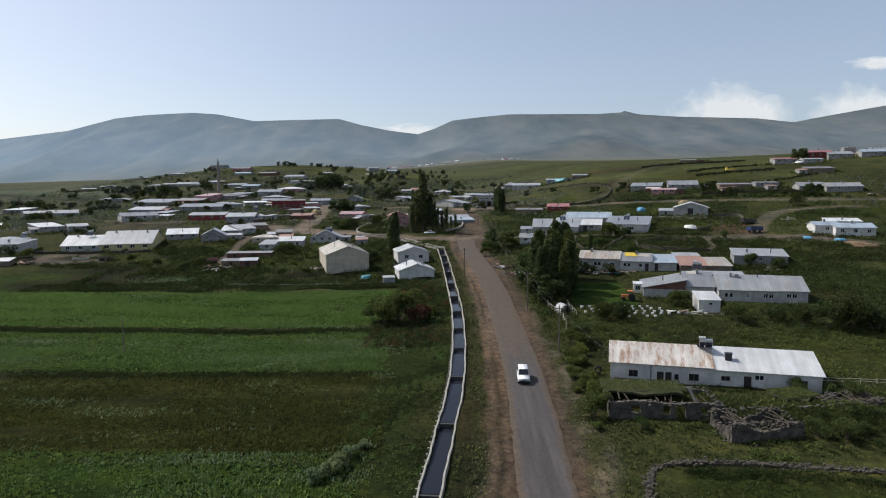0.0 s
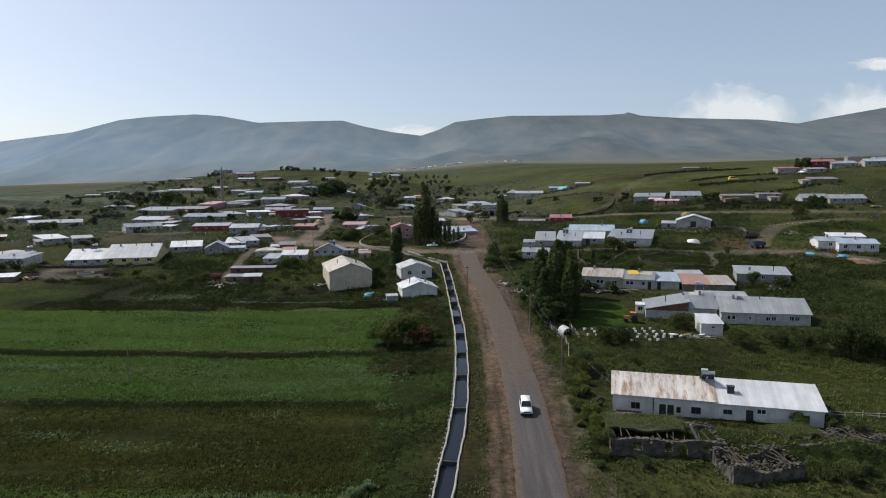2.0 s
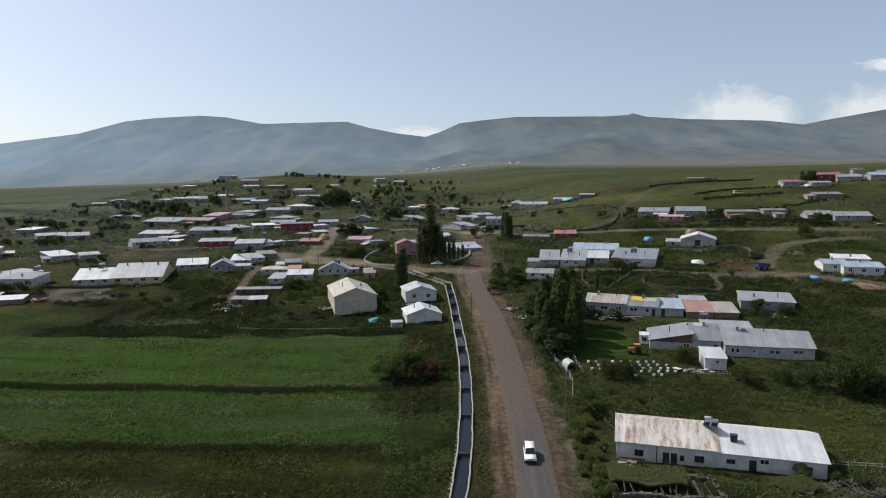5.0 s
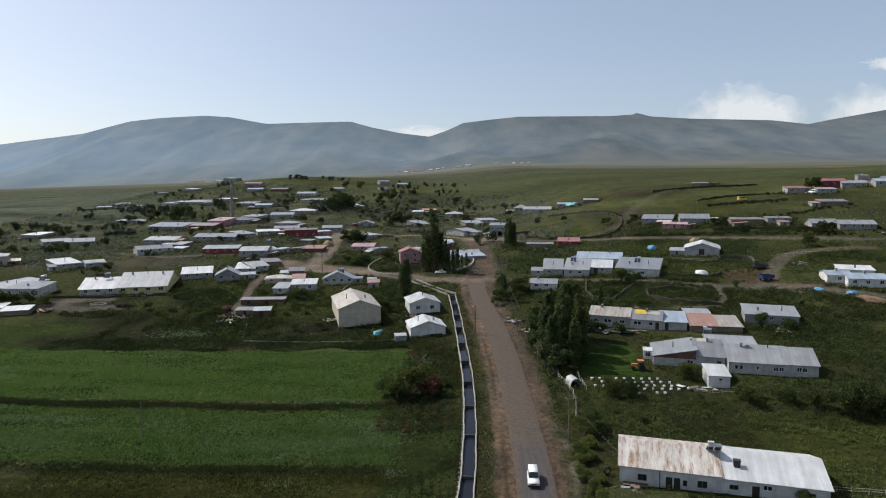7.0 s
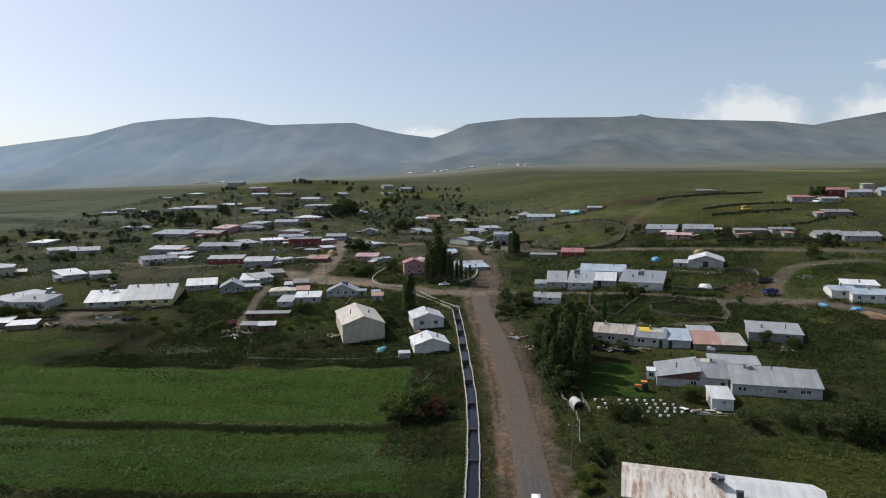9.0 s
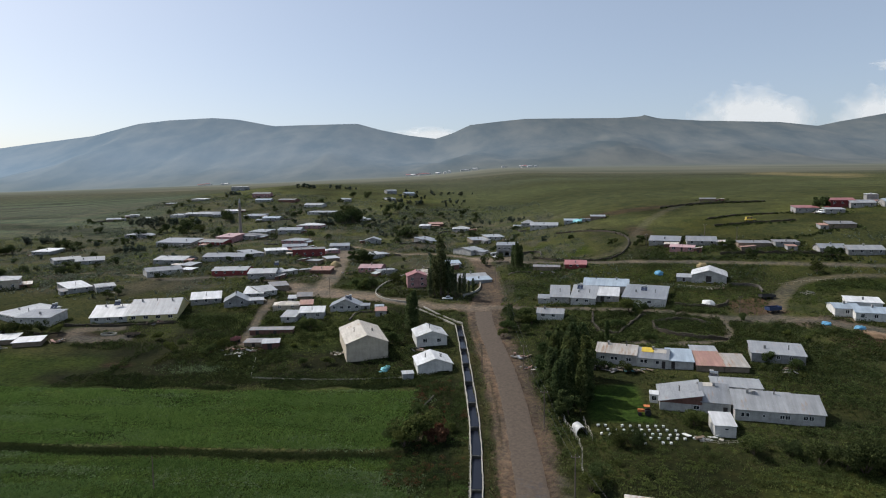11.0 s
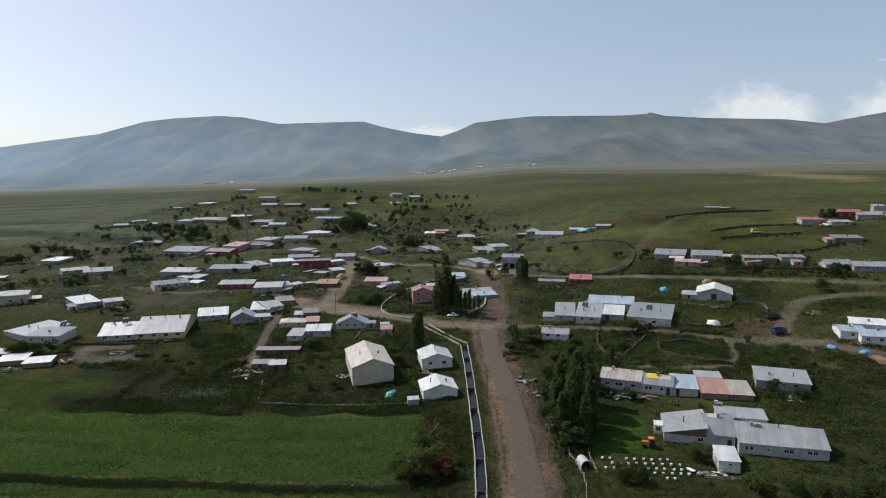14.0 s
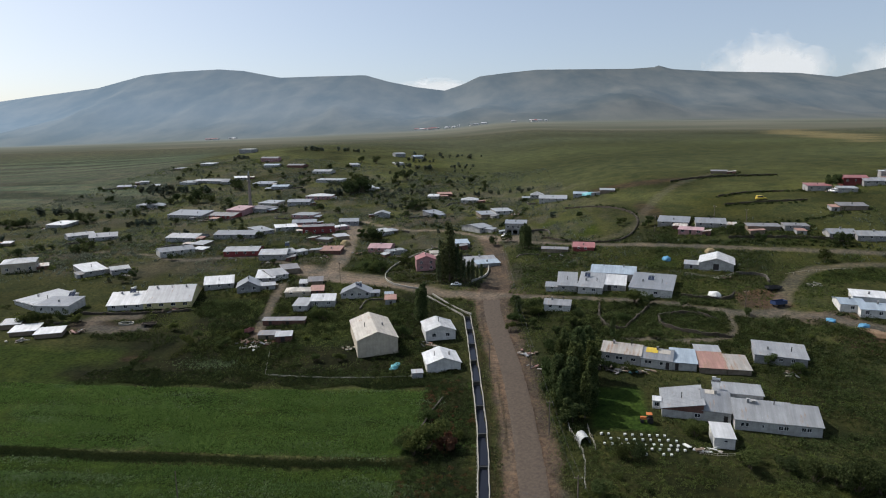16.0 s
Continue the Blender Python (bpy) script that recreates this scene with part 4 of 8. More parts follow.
# the long grey-roofed farmhouse
house("white farmhouse wing with a brown boarded gable and grey roof", 43.4, 140.3, -14, 9.2, 12, 2.5, 1.9, "shedx", "offwhite", "r_light", (W(7.3, 1.3), ), (), 1, 0.35, -0.9, True, gable_cover="brownw")
house("white farmhouse middle with a broad grey sheet roof", 52.2, 138.2, -14, 6.2, 13, 3.0, 2.5, "x", "offwhite", "r_grey", (Dr(4.6), ), (), 1, 0.3, -0.8, True)
house("long white farmhouse with a grey sheet roof and paired windows", 58.1, 134.2, -12, 12.2, 12, 2.75, 2.55, "x", "offwhite", "r_light", (W(1.2, 0.7), W(2.2, 0.7), W(5.6, 0.5, 1.2, 0.7), W(9.0, 0.95), W(10.1, 0.95)), (), 2, 0.3, -0.7, True)
house("white farmhouse end with a grey sheet roof", 70.0, 131.6, -12, 5.6, 11, 2.65, 2.45, "x", "offwhite", "r_light", (W(1.4, 0.95), W(2.5, 0.95)), (), 0, 0.3, -0.5, True)
house("grey-roofed block behind the farmhouse", 58.2, 147.2, -12, 11, 5, 3.3, 0.7, "shed", "offwhite", "r_light", (), (), 0, 0.3, -0.3, True)
house("small white shed with a pale lean-to roof", 50.8, 126.8, -8, 4.3, 5.5, 2.5, 0.9, "shed", "white", "r_white", ((2.0, 0.8, 1.5, 0.5, "window"),), (), 0, 0.2, -1.4, True, "shed")
house("small white glazed porch beside the farmhouse", 42.2, 144.0, -14, 1.9, 2.2, 2.3, 0.25, "shed", "white", "r_white", ((0.4, 1.1, 0.9, 1.1, "window"),), (), 0, 0.15, -0.5, False, "porch")
# the row behind the big trees
house("white row house with a rusty sheet roof", 34.6, 170.2, -20, 10.8, 9, 3.0, 1.7, "x", "offwhite", "r_oldrust", (W(1.2), W(4.0, 0.9), W(5.0, 0.9), W(8.2, 1.3)), (), 2, 0.3, None, True)
house("white row house with a grey roof and a yellow patch", 44.8, 166.3, -20, 8.2, 8.5, 2.6, 1.8, "x", "offwhite", "r_grey", (W(1.0, 0.9), W(2.0, 0.9), W(5.0, 0.9), Dr(6.6)), (), 1, 0.3, None, True)
house("low white house with a pale blue sheet roof", 52.6, 163.6, -12, 6.4, 8, 2.3, 1.3, "shed", "offwhite", "r_blue", (Dr(0.8), ), (), 0, 0.3, None, True)
house("low stable with a red rusty sheet roof", 59.4, 161.2, -8, 6.8, 8.6, 1.7, 1.5, "shed", "mud", "r_redrust", (), (), 0, 0.3, None, True, "stable")
house("low stable with a patched rusty sheet roof", 66.3, 160.3, -8, 6.0, 8.0, 1.5, 1.3, "shed", "mud", "r_oldrust", (), (), 0, 0.3, None, True, "stable")
house("lean-to with a pale sheet roof", 61.2, 170.4, -8, 6.5, 4.0, 2.2, 0.4, "shed", "greyw", "r_light", (), (), 0, 0.3, None, True, "shed")
house("plain house with a wide grey sheet roof", 76.0, 166.8, -18, 13.0, 9.5, 2.4, 1.0, "shed", "greyw", "r_light", (W(6, 1.0), W(9, 1.0)), (), 2, 0.35, None, True)
# the cluster of blue-grey roofs
house("small white annex with a grey roof", 24.8, 231.4, -9, 4.6, 5, 2.2, 0.6, "shed", "white", "r_grey", (W(2, 1.0),), (), 0, 0.25)
house("white house with a light grey sheet roof", 29.2, 230.2, -9, 7.2, 13, 2.9, 2.0, "shed", "white", "r_light", (W(1.6, 1.1),), (), 1, 0.3, None, True)
house("white house with a grey sheet roof and windows in pairs", 36.5, 227.6, -15, 9.0, 14, 2.9, 2.2, "shed", "white", "r_light", (W(1.8, 1.1), W(5.2, 1.2)), (), 2, 0.3, None, True)
house("broad house with a pale blue sheet roof", 43.5, 240.5, -15, 17, 13, 3.8, 1.6, "x", "white", "r_blue", (), (), 2, 0.3, None, True)
house("house with a bright white roof panel", 45.6, 229.0, -15, 8.8, 13, 2.7, 1.9, "shed", "white", "r_white", (Dr(2.2, 1.4), W(4.6)), (), 0, 0.2, None, True)
house("large white house with a broad grey roof", 54.3, 222.2, -21, 14.8, 17, 2.9, 2.1, "shed", "white", "r_grey", (W(8.6, 1.4),), (), 2, 0.4, None, True)
house("small cottage with a light grey roof half hidden by trees", 22.3, 211.5, -12, 9.0, 7, 2.2, 1.2, "x", "white", "r_light", (W(1.5), W(5)), (), 2)
house("white barn with a plain white gable roof and dark door", 86.6, 244.0, -21, 12.6, 16, 3.1, 1.7, "y", "white", "r_white", ((5.2, 2.0, 0.0, 2.4, "door"),), (), 0, 0.45, None, True, "barn")
house("house with a red sheet roof and red walls", 42.2, 280.5, -10, 9.5, 7, 2.2, 1.0, "shed", "redw", "r_red", (W(2), W(5)))
# the slope to the east
house("pale house with a long grey roof", 86.2, 302.5, -22, 14, 10, 2.3, 1.4, "shed", "white", "r_light", row(3, 14))
house("pink house front with dark windows", 91.5, 287.5, -24, 10.5, 6, 2.5, 0.5, "shed", "pinkw", "r_pink", row(3, 10.5, 1.4, door=1))
house("white house with a dark blue-grey roof", 101.5, 293.6, -14, 13, 9, 2.4, 1.6, "x", "white", "r_grey", row(3, 13))
house("white house with a pale roof by a dark tree", 148.6, 267.5, -5, 10.5, 7, 2.6, 1.3, "x", "white", "r_light", row(3, 10.5))
house("long white house with a white roof and awnings", 158.0, 263.5, -8, 14, 8, 2.6, 1.3, "x", "white", "r_white", row(4, 14))
house("white house with a light blue sheet roof", 116.4, 199.2, -14, 7, 9, 2.6, 1.0, "x", "white", "r_blue", row(1, 7))
house("white house end with a light blue roof", 120.2, 194.6, -14, 11, 9, 2.6, 1.2, "x", "white", "r_blue", row(3, 11))
house("white outbuilding with a bright roof", 124, 206, -20, 10, 7, 2.4, 0.7, "shed", "white", "r_white", ())
house("pink-roofed white house on the hill", 175.5, 341, -8, 11.5, 8, 3.2, 0.8, "shed", "white", "r_red", row(3, 11.5))
house("dark red house on the hill", 197, 347, -10, 12, 9, 4.2, 1.2, "x", "redw", "r_red", row(3, 12, z=2.2))
house("white house with a grey roof on the hill", 205, 342, -12, 12, 9, 3.0, 1.2, "x", "white", "r_light", row(3, 12))
house("white house with a blue-grey roof on the hill", 219, 336, -12, 13, 9, 3.0, 1.2, "x", "white", "r_blue", row(3, 13))
house("white square block on the hill", 222, 356, -12, 5, 5, 4.8, 0.3, "shed", "white", "r_white", row(2, 7))
house("low shed on the bare hilltop", 155.5, 428, -20, 10, 5, 2.2, 0.5, "shed", "mud", "r_dark", (), (), 0)
# by the junction
house("tall beige hall with a cream gable roof", -37.3, 173.9, 17.5, 12.4, 22, 5.7, 2.3, "y", "beige", "r_cream", (), (), 2, 0.3, 0.2, True, "hall")
house("white house with a bright gable roof beside the canal", -15.3, 163.9, 13, 9.7, 9.5, 2.75, 1.7, "y", "white", "r_white", ((5.6, 3.2, 0.0, 0.8, "hole"),), (), 2, 0.35, -0.15, True)
house("white house with two windows and a white gable roof", -17.6, 185.5, 13, 9.6, 11, 3.6, 1.6, "y", "white", "r_white", (W(2.0, 1.3, 1.6, 1.2), W(6.4, 1.3, 1.6, 1.2)), (), 1, 0.35, 1.7, True)
house("small grey garden hut with a flat sheet roof", -19.2, 160.6, 13, 3.0, 2.2, 1.5, 0.2, "shed", "greyw", "r_light", (), (), 0, 0.15, None, False, "hut")
house("pink two-storey house with a red roof", -28.5, 262, 10, 8.5, 9, 5.0, 1.6, "y", "pinkw", "r_red", row(2, 8.5, z=3.2) + row(2, 8.5, z=0.9))
house("barn with pale sheet roofs behind the poplars", -6.5, 267.5, 20, 14, 8, 2.4, 1.2, "x", "greyw", "r_light", ())
house("long shed with a light blue roof by the wall", -2, 264.5, 20, 11, 4.5, 2.0, 0.7, "shed", "greyw", "r_blue", ())
house("white two-storey shop with an open ground floor", 12.6, 324.5, -6, 11, 9, 5.6, 0.8, "shed", "white", "r_light", row(4, 11, z=3.3) + ((1.0, 2.4, 0.0, 2.4, "hole"), (4.2, 2.4, 0.0, 2.4, "hole"), (7.4, 2.4, 0.0, 2.4, "hole")))
house("white house with a shining roof", 34, 428.5, -5, 9, 8, 3.0, 1.8, "hip", "white", "r_white", row(3, 9))
house("long low house with a pale roof", 38, 407, -8, 18, 9, 2.6, 1.2, "shed", "white", "r_light", row(4, 18))
# the western rows
house("white house half with a long pale sheet roof", -138.6, 210.6, 14, 12.4, 17, 2.3, 3.0, "x", "white", "r_white", row(3, 12.4, 1.3), (), 2, 0.4, 3.4, True)
house("yellow house half with a broad pale sheet roof", -126.5, 213.5, 14, 17.0, 22, 2.5, 4.0, "x", "yellow", "r_light", row(4, 17, 1.6), (), 3, 0.4, 3.4, True)
house("low shed with a bright sheet roof", -156, 184, 20, 8, 7, 1.5, 0.5, "shed", "mud", "r_white", (), (), 0, 0.3, None, False, "shed")
house("low shed with a white sheet roof", -147, 183.5, 20, 8, 6, 1.5, 0.5, "shed", "mud", "r_white", (), (), 0, 0.3, None, False, "shed")
house("low shed with a patched sheet roof", -163, 189, 20, 6, 6, 1.6, 0.5, "shed", "mud", "r_light", (), (), 0, 0.3, None, False, "shed")
house("grey gabled house with a sheet roof", -98.3, 233, 18, 9, 10, 3.0, 2.0, "y", "greyw", "r_grey", row(2, 9))
house("white cottage with a grey gable and a skylight", -54.5, 227, 6, 11.5, 8, 2.6, 2.2, "y", "white", "r_grey", row(4, 11.5))
house("dark hut with a pale flat roof in the garden", -66.5, 185.4, 12, 5.0, 4.0, 2.0, 0.4, "shed", "brownw", "r_light", ((1.5, 1.4, 0, 1.8, "door"),), (), 0, 0.3, None, False, "hut")
# the yard with dark sheds beside the path
house("long low dark shed with a thin pale roof in the yard", -76.0, 200.0, 4, 14.5, 3.0, 1.7, 0.3, "shed", "brownw", "r_dark", ((2.0, 1.2, 0.0, 1.4, "door"), (8.0, 1.2, 0.0, 1.4, "door")), (), 0, 0.3, None, False, "shed")
house("small dark stable with an earth-brown roof", -73.2, 187.6, 5, 6.5, 4.0, 1.6, 0.3, "shed", "mud", "r_dark", ((2.4, 1.0, 0.0, 1.4, "door"),), (), 0, 0.25, None, False, "stable")
# the village rows and the old village on the hill
for x, y, yaw, L, D, e, r, kind, wall, cover, label in (
    (-210.3, 248.7, 32, 12.9, 12.8, 4.0, 1.4, "hip", "beige", "r_light", "two-storey beige house with a pale hipped roof"),
    (-176.0, 212.4, -27, 14.5, 16, 1.9, 1.0, "shed", "offwhite", "r_light", "farmhouse with a long pale sloping roof"),
    (-162.4, 205.3, 1, 12.4, 10.0, 2.8, 1.0, "shed", "offwhite", "r_grey", "farmhouse wing with a broad grey roof"),
    (-171.0, 247.2, 50, 9.3, 15.8, 2.6, 0.9, "shed", "white", "r_white", "square white house with a bright white roof"),
    (-161.5, 251.1, 42, 7.5, 8, 2.5, 0.9, "x", "greyw", "r_light", "small grey house with a sheet roof"),
    (-276.8, 367.6, -2, 12.3, 14, 2.6, 0.8, "shed", "greyw", "r_white", "house with a bright roof among trees"),
    (-233.2, 326.2, 48, 14, 8, 2.8, 1.0, "x", "greyw", "r_light", "grey house with a long sheet roof"),
    (-216.9, 320.2, 30, 14, 8, 2.6, 1.2, "shed", "greyw", "r_white", "low grey house with a bright sloping roof"),
    (-256.4, 436.2, 5, 15.8, 14, 3.0, 1.2, "hip", "greyw", "r_light", "house with a pale hipped roof above dark trees"),
    (-209.1, 391.6, -10, 26, 14, 3.2, 1.6, "shed", "white", "r_light", "long white house with a light sheet roof"),
    (-175.0, 379.0, -14, 18.4, 14, 3.0, 1.2, "x", "redw", "r_dark", "dark red house beside the mosque"),
    (-166.5, 386.5, -14, 12.0, 14, 4.0, 1.5, "shed", "pinkw", "r_pink", "mosque building with a faded pink sheet roof"),
    (-160.0, 397.0, -14, 18.8, 14, 3.6, 1.2, "hip", "greyw", "r_dark", "prayer hall annex with a grey-brown roof"),
    (-157.2, 419.7, -14, 13.4, 13.6, 3.0, 0.7, "shed", "offwhite", "r_light", "low annex with a light roof beside the mosque"),
    (-168.1, 311.0, -6, 17.2, 14, 2.8, 1.2, "x", "greyw", "r_light", "grey house with a wide sheet roof"),
    (-153.7, 278.0, 40, 16, 9, 2.9, 1.2, "x", "offwhite", "r_grey", "long grey-roofed house set askew"),
    (-147.6, 296.8, -14, 7.4, 8.2, 2.2, 0.6, "shed", "mud", "r_light", "small shed with a pale slanting roof"),
    (-143.2, 289.1, -12, 6.5, 5, 1.6, 0.4, "shed", "mud", "r_white", "lean-to with a bright white sheet"),
    (-142.3, 312.4, 1, 22.0, 14, 2.9, 1.2, "x", "white", "r_grey", "long white house with a grey sheet roof"),
    (-118.9, 318.2, 50, 8.4, 13.2, 2.8, 0.8, "shed", "white", "r_white", "white house with a gleaming white roof"),
    (-113.6, 327.6, 24, 12.0, 8.7, 2.8, 0.5, "shed", "greyw", "r_white", "house with a flat bright white roof"),
    (-123.5, 280.2, 7, 16.2, 14, 3.0, 0.9, "x", "redw", "r_light", "long dark red house with a pale roof"),
    (-104.3, 275.1, 8, 12.5, 14, 3.4, 1.2, "x", "white", "r_light", "white house with a broad light roof"),
    (-96.6, 277.1, 39, 11.2, 9.1, 2.4, 0.7, "shed", "offwhite", "r_pale", "lean-to with a bright sheet roof"),
    (-113.0, 235.7, 20, 11.4, 8.0, 2.9, 1.4, "shed", "white", "r_white", "white house with a bright white roof and one window"),
    (-95.0, 245.1, 12, 7.9, 10.4, 2.8, 1.2, "shed", "white", "r_white", "white house with bright patched roof sheets"),
    (-89.0, 247.4, 43, 7.8, 14, 2.8, 1.2, "x", "white", "r_pale", "white house with a worn bright roof"),
    (-87.2, 257.0, 27, 7.4, 7.6, 2.6, 0.6, "shed", "mud", "r_dark", "low dark shed beside the square"),
    (-77.3, 228.8, 11, 9.8, 7.7, 2.3, 1.0, "hip", "beige", "r_cream", "cream house with a pale hipped roof"),
    (-69.4, 213.5, -1, 5.3, 7.6, 2.2, 1.0, "shed", "white", "r_pale", "white cabin with a pale slanting roof"),
    (-63.9, 217.4, 7, 9.0, 5.9, 2.5, 1.1, "shed", "white", "r_white", "white cottage with a bright sheet roof"),
    (-116.9, 365.9, -7, 13.9, 12.9, 2.8, 1.0, "hip", "pinkw", "r_light", "pale house with a worn hipped roof"),
    (-108.6, 341.2, 14, 13.7, 14, 2.8, 0.8, "x", "pinkw", "r_grey", "pink-walled house with a grey roof"),
    (-97.4, 323.5, 17, 17.3, 5.3, 4.0, 0.5, "shed", "redw", "r_dark", "large dark red house with a row of windows"),
    (-81.4, 334.4, 50, 9.4, 5, 2.4, 0.4, "shed", "pinkw", "r_white", "awning roof of bright sheet by the lane"),
    (-83.3, 349.9, 9, 11.1, 14, 3.0, 0.9, "x", "greyw", "r_grey", "grey house with a sheet roof by the lane"),
    (-76.5, 314.6, 34, 7.0, 6.6, 2.2, 0.5, "shed", "mud", "r_light", "low shed with a pale roof"),
    (-86.9, 310.4, -14, 7.7, 5, 1.8, 0.2, "shed", "mud", "r_white", "low shed with a flat bright roof"),
    (-78.6, 287.8, 2, 9.9, 9.6, 2.2, 0.6, "shed", "brownw", "r_redrust", "brown stable with a rusty roof"),
    (-56.0, 293.7, -2, 11.0, 14, 2.8, 0.9, "x", "pinkw", "r_pink", "pink house with a reddish roof"),
    (-44.1, 286.9, 40, 9.7, 5.4, 2.0, 0.4, "shed", "white", "r_white", "white shed with a bright roof by the wall"),
    (-55.5, 326.7, 50, 10.3, 7.5, 2.6, 0.7, "shed", "greyw", "r_light", "house with a pale roof behind the lane"),
    (-67.7, 378.9, 5, 9.6, 9.8, 3.0, 1.3, "y", "greyw", "r_light", "grey gable house by the lane"),
    (-32.0, 384.7, 42, 10, 9, 2.8, 0.8, "shed", "greyw", "r_grey", "grey barn with a sheet roof"),
    (-14.7, 435.1, -1, 12.1, 14, 2.6, 1.3, "hip", "white", "r_pale", "white house with a broken pale roof"),
    (-32.9, 464.9, 12, 10.5, 12, 2.6, 0.9, "x", "brownw", "r_redrust", "brown house with a rusty roof"),
    (-40.4, 455.8, -2, 8.1, 11.6, 2.4, 0.7, "shed", "white", "r_white", "small white house among green trees"),
    (-157.8, 564.4, -10, 18, 12, 3.2, 1.3, "x", "white", "r_light", "white house with a pale roof on the crest"),
    (-142.1, 517.7, -11, 23.1, 12, 2.8, 0.6, "shed", "white", "r_white", "long white house with a bright roof"),
    (-196.4, 514.0, -12, 17.0, 12, 3.0, 1.0, "shed", "greyw", "r_light", "house with a light roof up the hill"),
    (-173.0, 493.3, 0, 13.8, 12, 3.0, 1.0, "x", "greyw", "r_blue", "house with a blue-grey roof up the hill"),
    (-134.3, 413.2, 4, 15.6, 14, 3.4, 1.2, "x", "greyw", "r_grey", "grey house with a long sheet roof"),
    (-127.8, 436.3, 0, 18.3, 14, 3.2, 1.2, "hip", "pinkw", "r_white", "house with a white hipped roof"),
    (-222.7, 541.1, 25, 11.1, 12, 2.8, 0.8, "shed", "white", "r_white", "long house with a bright roof"),
    (-268.8, 529.7, -7, 13.8, 12, 2.6, 0.8, "shed", "white", "r_white", "white house with bright roofs"),
    (-258.3, 533.8, 5, 12.1, 12, 2.6, 0.8, "shed", "white", "r_pale", "white house beside a bright-roofed one"),
    (-246.3, 532.8, -12, 20.5, 12, 3.0, 1.4, "x", "white", "r_light", "long house with a pale roof"),
    (-228.0, 525.0, 25, 7.6, 12, 3.0, 1.4, "x", "greyw", "r_light", "grey house with a pale roof"),
    (-316.6, 512.4, 25, 10.7, 12, 2.4, 0.6, "shed", "mud", "r_light", "low shed with a light roof at the village edge"),
    (-308.1, 533.6, 25, 7.4, 12, 2.2, 0.5, "shed", "white", "r_white", "low white shed at the village edge"),
    (-288.3, 517.5, 25, 6.7, 12, 2.2, 0.5, "shed", "mud", "r_white", "mud shed with a bright roof"),
    (-296.0, 630.9, -11, 14.4, 12, 2.8, 0.6, "shed", "white", "r_white", "white house on the far crest"),
    (-316.4, 613.8, -12, 8.8, 10.4, 2.0, 0.4, "shed", "mud", "r_light", "tiny shed on the far crest"),
    (-299.7, 747.7, -12, 18, 12, 5.0, 0.6, "shed", "greyw", "r_white", "house with a shining white roof on the crest"),
    (-231.5, 633.6, 1, 18, 12, 4.0, 1.4, "x", "pinkw", "r_dark", "purple-grey house on the crest"),
    (-217.2, 601.4, 5, 15.2, 12, 3.0, 1.0, "x", "greyw", "r_blue", "house with a bluish roof on the crest"),
    (-194.3, 601.9, -12, 18, 12, 3.0, 1.0, "x", "brownw", "r_dark", "dark house on the crest"),
    (-129.2, 606.7, 25, 8.5, 12, 3.0, 0.9, "shed", "white", "r_light", "house with a light roof above the trees"),
    (-91.4, 479.7, 25, 7.9, 12, 2.8, 0.8, "shed", "white", "r_light", "white cottage beside dark trees"),
    (-100.4, 714.6, 25, 12.1, 12, 4.0, 1.2, "x", "greyw", "r_light", "grey house on the ridge"),
    (-78.6, 715.2, 25, 11.9, 12, 3.6, 1.2, "x", "greyw", "r_blue", "bluish house on the ridge"),
    (-90.1, 639.6, 25, 9.9, 12, 2.6, 0.6, "shed", "white", "r_light", "pale house on the slope"),
    (-1.0, 331.8, 47, 10.1, 14, 3.2, 1.0, "x", "white", "r_light", "white house end with a pale roof"),
    (-0.1, 375.6, 15, 10.1, 13.7, 2.4, 0.6, "shed", "mud", "r_grey", "low grey shed on the slope"),
    (9.1, 381.3, 17, 11.2, 11.1, 2.6, 0.6, "shed", "white", "r_white", "long house with a white roof on the slope"),
    (-13.6, 300.8, 9, 7.7, 9.6, 2.4, 0.6, "shed", "greyw", "r_blue", "shed with a pale blue roof behind the poplars"),
    (-263.0, 313.2, 17, 5, 5.2, 2.2, 0.3, "shed", "mud", "r_white", "low shed with a bright flat roof"),
):
    house(label, x, y, yaw, L, D, e, r, kind, wall, cover, row(max(1, int(L / 3.6)), L) if wall not in ("mud", "brownw") else (), (), 2 if L > 13 else 1 if L > 8 else 0, 0.3, None, y < 300, "shed" if label.split(" with")[0].endswith("shed") else "house")

